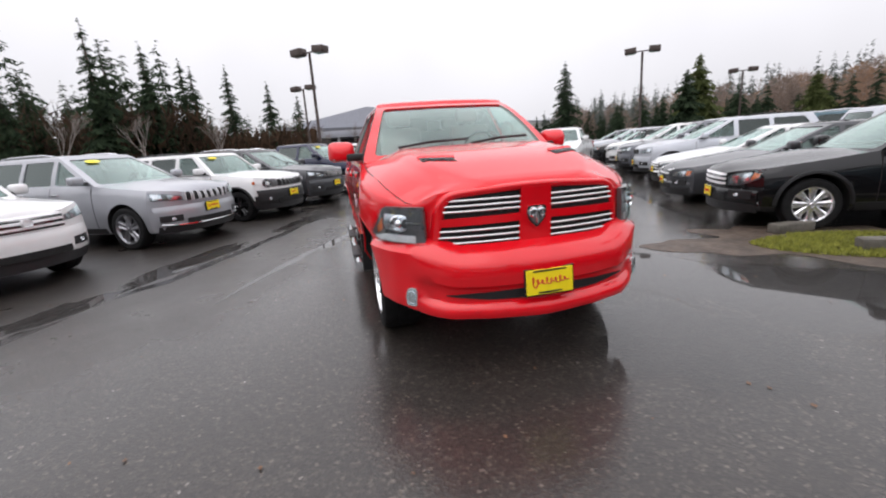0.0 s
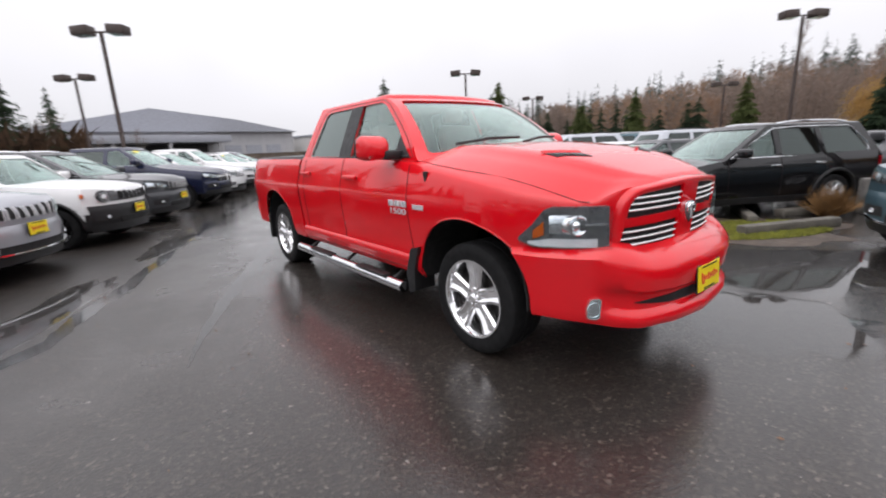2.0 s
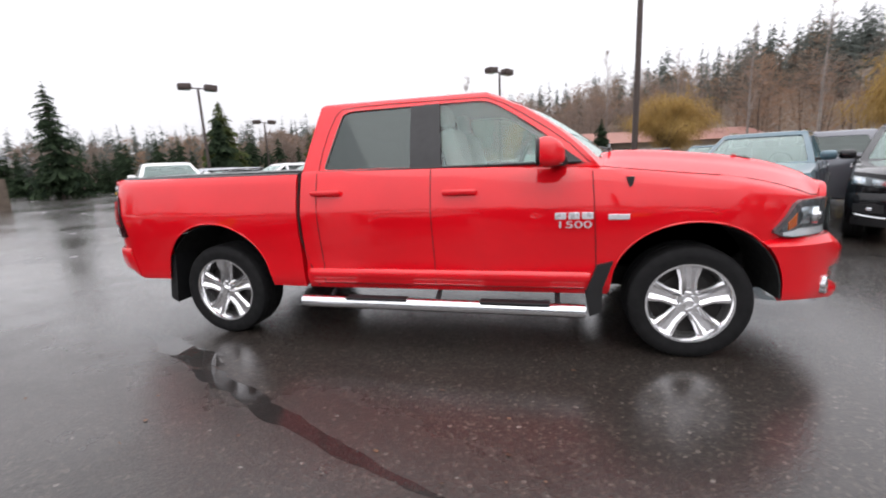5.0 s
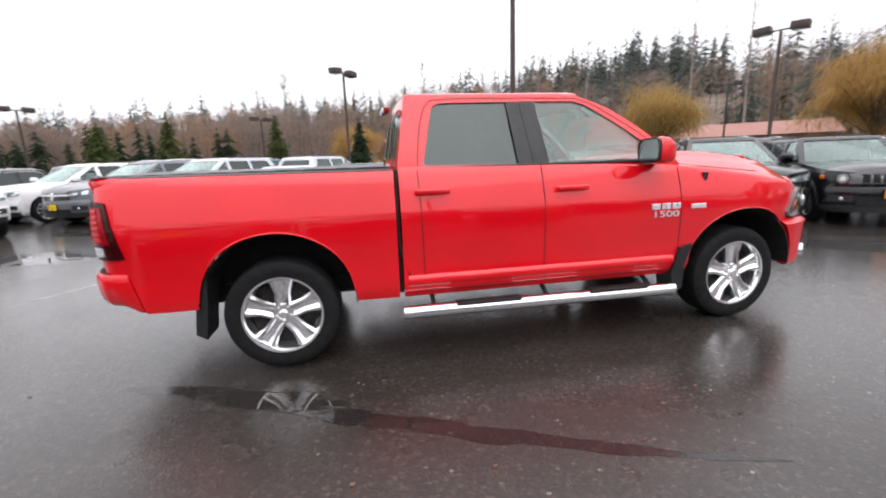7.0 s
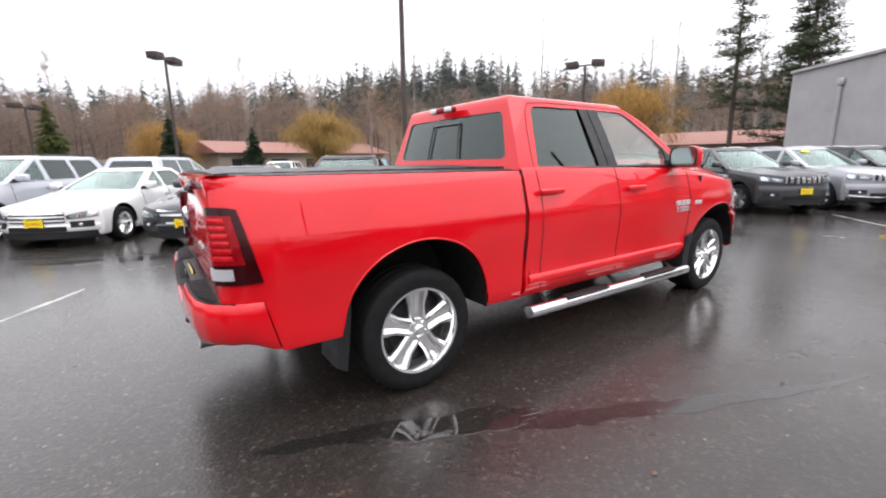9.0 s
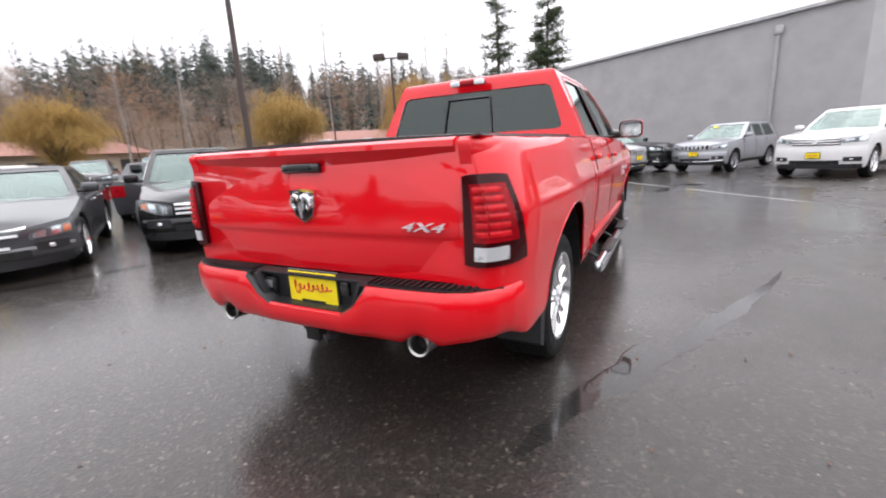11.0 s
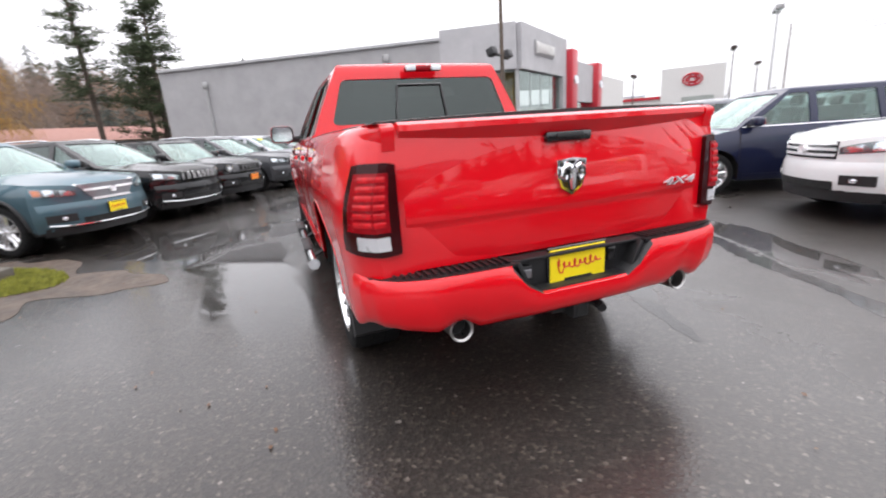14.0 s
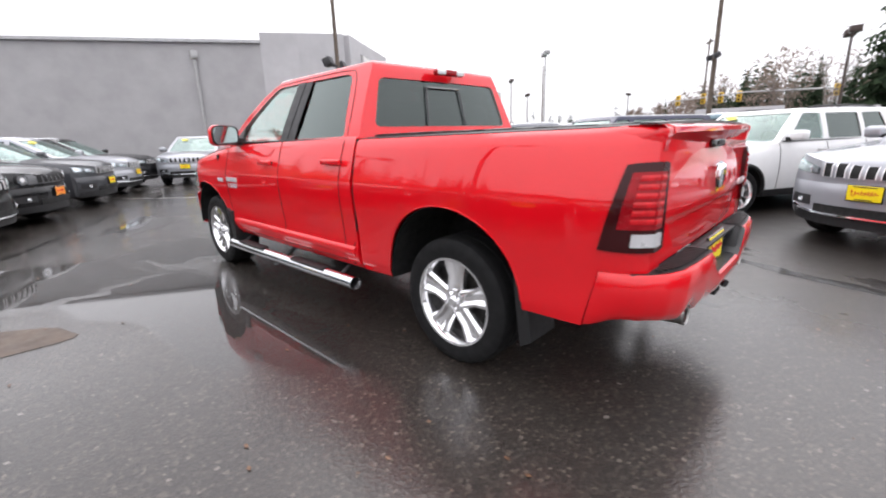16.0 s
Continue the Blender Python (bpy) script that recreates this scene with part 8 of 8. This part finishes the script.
        part("fog_lamp", box(nx(fy, fz) + 0.034, s * fy, fz + 0.055, 0.02, 0.075, 0.05, 0.022, 3, rot=Matrix.Rotation(radians(s * 25), 4, "Z")), M_LAMP, car)
        # tail lamp
        part("tail_lamp", slab(lambda u, v: (-Lf + kr * (lerp(0.70, 0.99, u)) ** p - 0.012 - 0.02 * 0, s * lerp(0.70, 1.005, u) * hw, lerp(tail - 0.36, tail - 0.10, v)), 6, 3, 0.03), M_TAIL, car)
    # grille
    def face(u, v, y0, y1, z0, z1, off):
        y, z = lerp(y0, y1, u), lerp(z0, z1, v)
        return (nx(y, z) + off, y, z)
    gz0, gz1, gw = zn - 0.27, zn - 0.075, 0.50 * hw
    if grille == "slots":
        g = part("grille", slab(lambda u, v: face(u, v, -gw * (1.05 if lampstyle != "round" else 1.3), gw * (1.05 if lampstyle != "round" else 1.3), zn - 0.245, zn - 0.07, 0.008), 12, 4, 0.03), m_paint if lampstyle != "round" else M_HOUSING, car)
        for k in range(7):
            y = (k - 3) * gw * 0.285
            part("grille_slot", slab(lambda u, v: face(u, v, y - gw * 0.10, y + gw * 0.10, zn - 0.228, zn - 0.085, 0.014), 3, 4, 0.012), M_LINER, g)
            if chrome:
                for s in (-1, 1):
                    part("slot_trim", slab(lambda u, v: face(u, v, y + s * gw * 0.095 - 0.004, y + s * gw * 0.095 + 0.004, zn - 0.232, zn - 0.082, 0.019), 1, 4, 0.01), M_BRIGHT, g)
    elif grille == "bars":
        g = part("grille", slab(lambda u, v: face(u, v, -gw, gw, gz0, gz1, 0.008), 12, 3, 0.03), M_GLOSSBLACK, car)
        for k in range(3):
            z = lerp(gz0, gz1, (k + 0.4) / 3)
            part("grille_bar", slab(lambda u, v: face(u, v, -gw * 0.98, gw * 0.98, z, z + 0.03, 0.022), 12, 1, 0.02), M_BRIGHT, g)
        part("emblem", box(nx(0, 0.8) + 0.03, 0, (gz0 + gz1) / 2, 0.012, 0.11, 0.085, 0.03, 3), M_BRIGHT, g)
    elif grille == "cross":
        g = part("grille", slab(lambda u, v: face(u, v, -gw * 1.1, gw * 1.1, gz0 - 0.03, gz1 + 0.02, 0.01), 12, 3, 0.03), M_GLOSSBLACK, car)
        part("grille_bar", slab(lambda u, v: face(u, v, -gw * 1.1, gw * 1.1, (gz0 + gz1) / 2 - 0.02, (gz0 + gz1) / 2 + 0.02, 0.026), 12, 1, 0.02), M_BRIGHT if chrome else m_paint, g)
        part("grille_bar", slab(lambda u, v: face(u, v, -0.04, 0.04, gz0 - 0.03, gz1 + 0.02, 0.028), 2, 3, 0.02), M_BRIGHT if chrome else m_paint, g)
    else:  # shield
        g = part("grille", slab(lambda u, v: (nx(lerp(-1, 1, u) * gw * lerp(0.62, 1.0, v), 0.8) + 0.01, lerp(-1, 1, u) * gw * lerp(0.62, 1.0, v), lerp(gz0 - 0.02, gz1 + 0.01, v)), 12, 3, 0.03), M_ALLOYD, car)
        for z, w in ((gz1 - 0.005, 1.02), (lerp(gz0, gz1, 0.55), 0.86), (gz0 - 0.03, 0.66)):
            part("grille_bar", slab(lambda u, v: face(u, v, -gw * w, gw * w, z, z + 0.032, 0.026), 12, 1, 0.02), M_BRIGHT, g)
        part("emblem", box(nx(0, 0.8) + 0.035, 0, lerp(gz0, gz1, 0.5), 0.012, 0.09, 0.085, 0.02, 3), M_BRIGHT, g)
    # bumper and lower intake
    bz0, bz1 = clear + 0.10, zn - 0.30
    def bump_fn(u, v):
        y = lerp(-0.94, 0.94, u) * hw
        return (nx(y, lerp(bz0, bz1, v)) + 0.026 * max(0.0, math.sin(math.pi * min(1, max(0, v)))) ** 0.4, y * 1.006, lerp(bz0, bz1, v))
    part("front_bumper", slab(bump_fn, 24, 6, 0.05), M_BLACK if lower > 0.45 else m_paint, car)
    part("lower_intake", slab(lambda u, v: face(u, v, -0.52 * hw, 0.52 * hw, clear + 0.11, clear + 0.20, 0.032), 10, 2, 0.03), M_LINER, car)
    if bar_bumper:
        part("bumper_trim", tube([(nx(y, clear + 0.1) + 0.035, y, clear + 0.10 + 0.07 * (abs(y) / hw) ** 4) for y in (hw * k / 8 for k in range(-7, 8))], 0.017, 6), M_CHROME, car)
    part("chin", slab(lambda u, v: face(u, v, -0.9 * hw, 0.9 * hw, clear - 0.02, clear + 0.11, 0.004), 12, 2, 0.03), M_BLACK, car)
    if plate_col is not None:
        plate(car, pose(nx(0) + 0.045, 0, plate_z), plate_col, 0.30, 0.15)
    return car


# ---- cars in their rows ----
M_SILVER = paint("silver_paint", (0.40, 0.41, 0.44), 0.45, 0.35)
M_WHITE = paint("white_paint", (0.78, 0.78, 0.78), 0.0, 0.4)
M_DKGREY = paint("dark_grey_paint", (0.062, 0.064, 0.070), 0.35, 0.4)
M_CARBLACK = paint("black_paint", (0.006, 0.006, 0.007), 0.2, 0.4)
M_NAVY = paint("navy_paint", (0.012, 0.016, 0.045), 0.3, 0.4)
M_TEAL = paint("teal_paint", (0.075, 0.135, 0.165), 0.45, 0.38)
M_GREY = paint("grey_paint", (0.16, 0.165, 0.185), 0.45, 0.38)
M_PALE = paint("pale_silver_paint", (0.52, 0.54, 0.58), 0.4, 0.35)

build_truck()
GA, GB, GC_, GD = "row of cars behind the painted line", "row of cars by the kerb island", "cars before the grey building", "far rows of the lot"
HP, HD = 60, 240
CARS = {}
CARS["van"] = build_car("van", "minivan", "dark blue minivan with silver wheel covers", M_NAVY, "cross", 1.98, -5.03, 63, M_YELLOW, rim="cover", m_rim=M_ALLOY, chrome=True, group=GA, lampstyle="tall", amber=True, rails=False, tint=False)
CARS["tig"] = build_car("boxy", "compact_suv", "white compact SUV with chrome grille bars", M_WHITE, "bars", -1.0, -4.80, HP, None, lower=0.36, rim="ten", m_rim=M_ALLOY, chrome=False, sticker=True, group=GA)
CARS["gc"] = build_car("suv", "suv", "silver SUV with seven-slot chrome grille and yellow plate", M_SILVER, "slots", -3.5, -3.41, HP, M_YELLOW, rim="five", m_rim=M_ALLOYD, chrome=True, sticker=True, group=GA, bar_bumper=True, plate_z=0.63)
CARS["ren"] = build_car("boxy", "small_suv", "white boxy SUV with black cladding and round lamps", M_WHITE, "slots", -5.8, -2.19, HP, M_YELLOW, lower=0.52, rim="five", m_rim=M_GLOSSBLACK, sticker=True, group=GA, lampstyle="round", plate_z=0.58)
CARS["gcd"] = build_car("suv", "suv", "dark grey SUV with seven-slot grille and yellow plate", M_DKGREY, "slots", -8.0, -1.15, HP, M_YELLOW, rim="five", m_rim=M_ALLOYD, chrome=True, group=GA, plate_z=0.58)
CARS["ramn"] = build_car("pickup", "pickup_truck", "dark navy crew-cab pickup with bright wheels", M_NAVY, "cross", -10.6, 0.45, HP, None, rim="five", m_rim=M_ALLOY, chrome=True, sticker=True, group=GA)
CARS["wsuv"] = build_car("suv", "suv", "white SUV with dark windows", M_WHITE, "bars", -13.0, 1.5, HP, None, rim="ten", m_rim=M_ALLOY, group=GA)

CARS["srt"] = build_car("suv", "suv", "black SUV with seven-slot grille and bright lower trim", M_CARBLACK, "slots", 5.65, 2.62, HD, None, rim="ten", m_rim=M_ALLOYD, chrome=True, group=GB, bar_bumper=True)
CARS["mdx"] = build_car("suv", "suv", "teal-blue SUV with shield grille and yellow plate", M_TEAL, "shield", 3.62, 3.60, HD, M_YELLOW, lower=0.34, rim="five", m_rim=M_ALLOY, chrome=True, group=GB, bar_bumper=True, plate_z=0.56, amber=True)
CARS["out"] = build_car("wagon", "estate_car", "black estate car with roof rails and yellow plate", M_CARBLACK, "bars", -0.38, 4.42, HD, M_YELLOW, lower=0.32, rim="cover", m_rim=M_ALLOY, chrome=True, group=GB, lampstyle="tall", amber=True, plate_z=0.47)
CARS["tl"] = build_car("sedan", "sedan", "dark grey saloon with shield grille and yellow plate", M_DKGREY, "shield", -2.62, 5.45, HD, M_YELLOW, rim="five", m_rim=M_ALLOY, chrome=True, group=GB, plate_z=0.43, amber=True)
CARS["wsed"] = build_car("sedan", "sedan", "white saloon car with yellow plate", M_WHITE, "bars", -4.75, 6.95, HD, M_YELLOW, rim="five", m_rim=M_ALLOY, group=GB, plate_z=0.45)
CARS["che"] = build_car("suv", "suv", "pale silver SUV with seven-slot grille and yellow plate", M_PALE, "slots", -6.8, 7.95, HD, M_YELLOW, lower=0.33, rim="five", m_rim=M_ALLOY, group=GB, scale=0.97)
CARS["dur"] = build_car("suv", "suv", "grey SUV with cross-bar grille", M_GREY, "cross", -9.1, 9.0, HD, M_YELLOW, rim="five", m_rim=M_ALLOY, group=GB, scale=1.03, chrome=True)
CARS["pat"] = build_car("boxy", "boxy_suv", "black boxy SUV with round lamps and orange plate", M_CARBLACK, "slots", 7.5, 1.75, HD, M_ORANGE, lower=0.4, rim="five", m_rim=M_ALLOYD, group=GB, lampstyle="round", plate_z=0.58)
CARS["wpu"] = build_car("pickup", "pickup_truck", "white pickup truck with dark grille and yellow plate", M_WHITE, "bars", -9.2, 6.3, 322, M_YELLOW, rim="ten", m_rim=M_ALLOY, group=GB)
CARS["gmc"] = build_car("large", "suv", "white full-size SUV with chrome grille and yellow plate", M_WHITE, "bars", 10.3, -4.75, 150, M_YELLOW, rim="ten", m_rim=M_ALLOY, group=GC_, chrome=True, plate_z=0.6)


REACH = {"van": 2.58, "tig": 2.18, "ren": 2.18, "pat": 2.18, "ramn": 2.9, "wpu": 2.9, "out": 2.4, "tl": 2.4, "wsed": 2.4}


PLAIN = {}


def condense(src):
    """The meshes of a car gathered into body, windows and one wheel, for the rows far off."""
    inv = src.matrix_basis.inverted()
    bpy.context.view_layer.update()
    out = {}
    glassy = {M_GLASS, M_TINT, M_LENS}
    done = False
    for o in src.children_recursive:
        if o.type != "MESH" or o.name.startswith("brake_disc"):
            continue
        if o.parent.name.startswith("wheel") and not o.parent.name.startswith("wheel_well"):
            m, key = Matrix.Identity(4), "wheel"
            if o.parent is not first_wheel(src):
                continue
        else:
            m = inv @ o.matrix_world
            key = o.name.split(".")[0] + str(len(out)) if o.material_slots[0].material in glassy and "lens" not in o.name else "body"
        out.setdefault(key, []).append((o, m))
    made = {}
    for key, obs in out.items():
        bm = bmesh.new()
        mats = []
        for o, m in obs:
            k0 = len(bm.faces)
            tmp = o.data.copy()
            tmp.transform(m)
            bm.from_mesh(tmp)
            bpy.data.meshes.remove(tmp)
            bm.faces.ensure_lookup_table()
            for fc in bm.faces[k0:]:
                mt = o.material_slots[fc.material_index].material
                if mt not in mats:
                    mats.append(mt)
                fc.material_index = mats.index(mt)
        me = bpy.data.meshes.new(key)
        bm.to_mesh(me)
        bm.free()
        for mt in mats:
            me.materials.append(mt)
        made[key] = me
    return made


def first_wheel(src):
    return next(o for o in src.children if o.name.startswith("wheel") and not o.name.startswith("wheel_well"))


def plain_copy(key, m):
    src = CARS[key]
    t = thing(src.name.split(".")[0], m, src["label"], src["category"], GD)
    for nm, me in PLAIN[key].items():
        if nm == "wheel":
            continue
        o = new(nm.rstrip("0123456789"), me)
        o.parent = t
        if nm != "body":
            o.visible_shadow = False
    for w in src.children:
        if w.name.startswith("wheel") and not w.name.startswith("wheel_well"):
            o = new("wheel", PLAIN[key]["wheel"])
            o.parent, o.matrix_basis = t, w.matrix_basis.copy()
    return t


def park(key, px, py, heading, label="", group=GD):
    """Another car of the same kind, with its front plate over the given place."""
    S = REACH.get(key, 2.43)
    ca, sa = math.cos(radians(heading)), math.sin(radians(heading))
    far = group == GD or px < -15
    if far and key not in PLAIN:
        PLAIN[key] = condense(CARS[key])
    m = pose(px - ca * S, py - sa * S, 0, 0, 0, heading)
    c = copy_thing(CARS[key], m) if not far else plain_copy(key, m)
    tagged(c, label=label, group=group)
    return c


park("gc", 13.4, -2.15, 152, "silver SUV with seven-slot chrome grille", GC_)
park("gcd", 9.8, 0.55, HD, "dark grey SUV with seven-slot grille", GB)
park("gc", 12.1, -0.5, HD, "silver SUV with seven-slot chrome grille", GB)
park("srt", 14.4, -1.5, HD, "black SUV with seven-slot grille", GB)
park("tl", 4.5, -6.5, HP, "dark grey saloon with shield grille", GA)
park("dur", 7.0, -7.7, HP, "grey SUV with cross-bar grille", GA)
park("tl", 9.4, -9.0, HP, "dark grey saloon with shield grille", GA)
park("che", 11.8, -10.3, HP, "pale silver SUV with seven-slot grille", GA)
park("wpu", -15.5, 2.8, HP, "white pickup truck in the row", GA)
park("tig", -18.0, 4.0, HP, "white compact SUV in the row", GA)
park("wsuv", -20.5, 5.2, HP, "white SUV with dark windows", GA)
park("dur", -23.0, 6.4, HP, "grey SUV with cross-bar grille", GA)
park("wsuv", -11.4, 10.1, HD, "silver SUV with seven-slot chrome grille", GB)
park("out", -16.0, 12.3, HD, "black estate car with roof rails", GB)
park("che", -18.4, 13.5, HD, "pale silver SUV in the row", GB)
park("wsed", -20.8, 14.7, HD, "white saloon car in the row", GB)
park("dur", -23.2, 15.9, HD, "grey SUV in the row", GB)
park("gcd", 6.6, 11.1, HD, "dark grey SUV with seven-slot grille", GB)
# the rows behind, tail to tail
back = [("gcd", 6.2), ("dur", 3.9), ("tl", -1.0), ("wsed", -3.5), ("che", -6.0), ("mdx", -8.5), ("gcd", -11.0), ("out", -13.4), ("dur", -16.0), ("tig", 8.8), ("srt", 11.2), ("gc", 13.8), ("tl", 16.4)]
for k_, x_ in back:
    park(k_, x_ + 4.9, 4.1 - 0.5 * x_ + 8.6, HP, CARS[k_]["label"])
for n_, k_ in enumerate(["gc", "wsed", "dur", "tl", "che", "wsuv", "mdx", "gcd", "tig"]):
    x_ = 14 - 2.5 * n_
    park(k_, x_ + 8.6, 4.1 - 0.5 * x_ + 15.0, HD, CARS[k_]["label"])
for n_, k_ in enumerate(["srt", "dur", "wsed", "gcd", "mdx", "tl", "gc", "out", "che", "wsuv", "dur", "tl"]):
    x_ = 12 - 2.5 * n_
    park(k_, x_ - 4.9, -4.4 - 0.5 * x_ - 8.6, HD, CARS[k_]["label"])
for n_, k_ in enumerate(["dur", "che", "gcd", "wsuv", "tl", "gc", "srt", "mdx"]):
    x_ = 14 - 2.5 * n_
    park(k_, x_ - 8.2, -4.4 - 0.5 * x_ - 15.0, HP, CARS[k_]["label"])
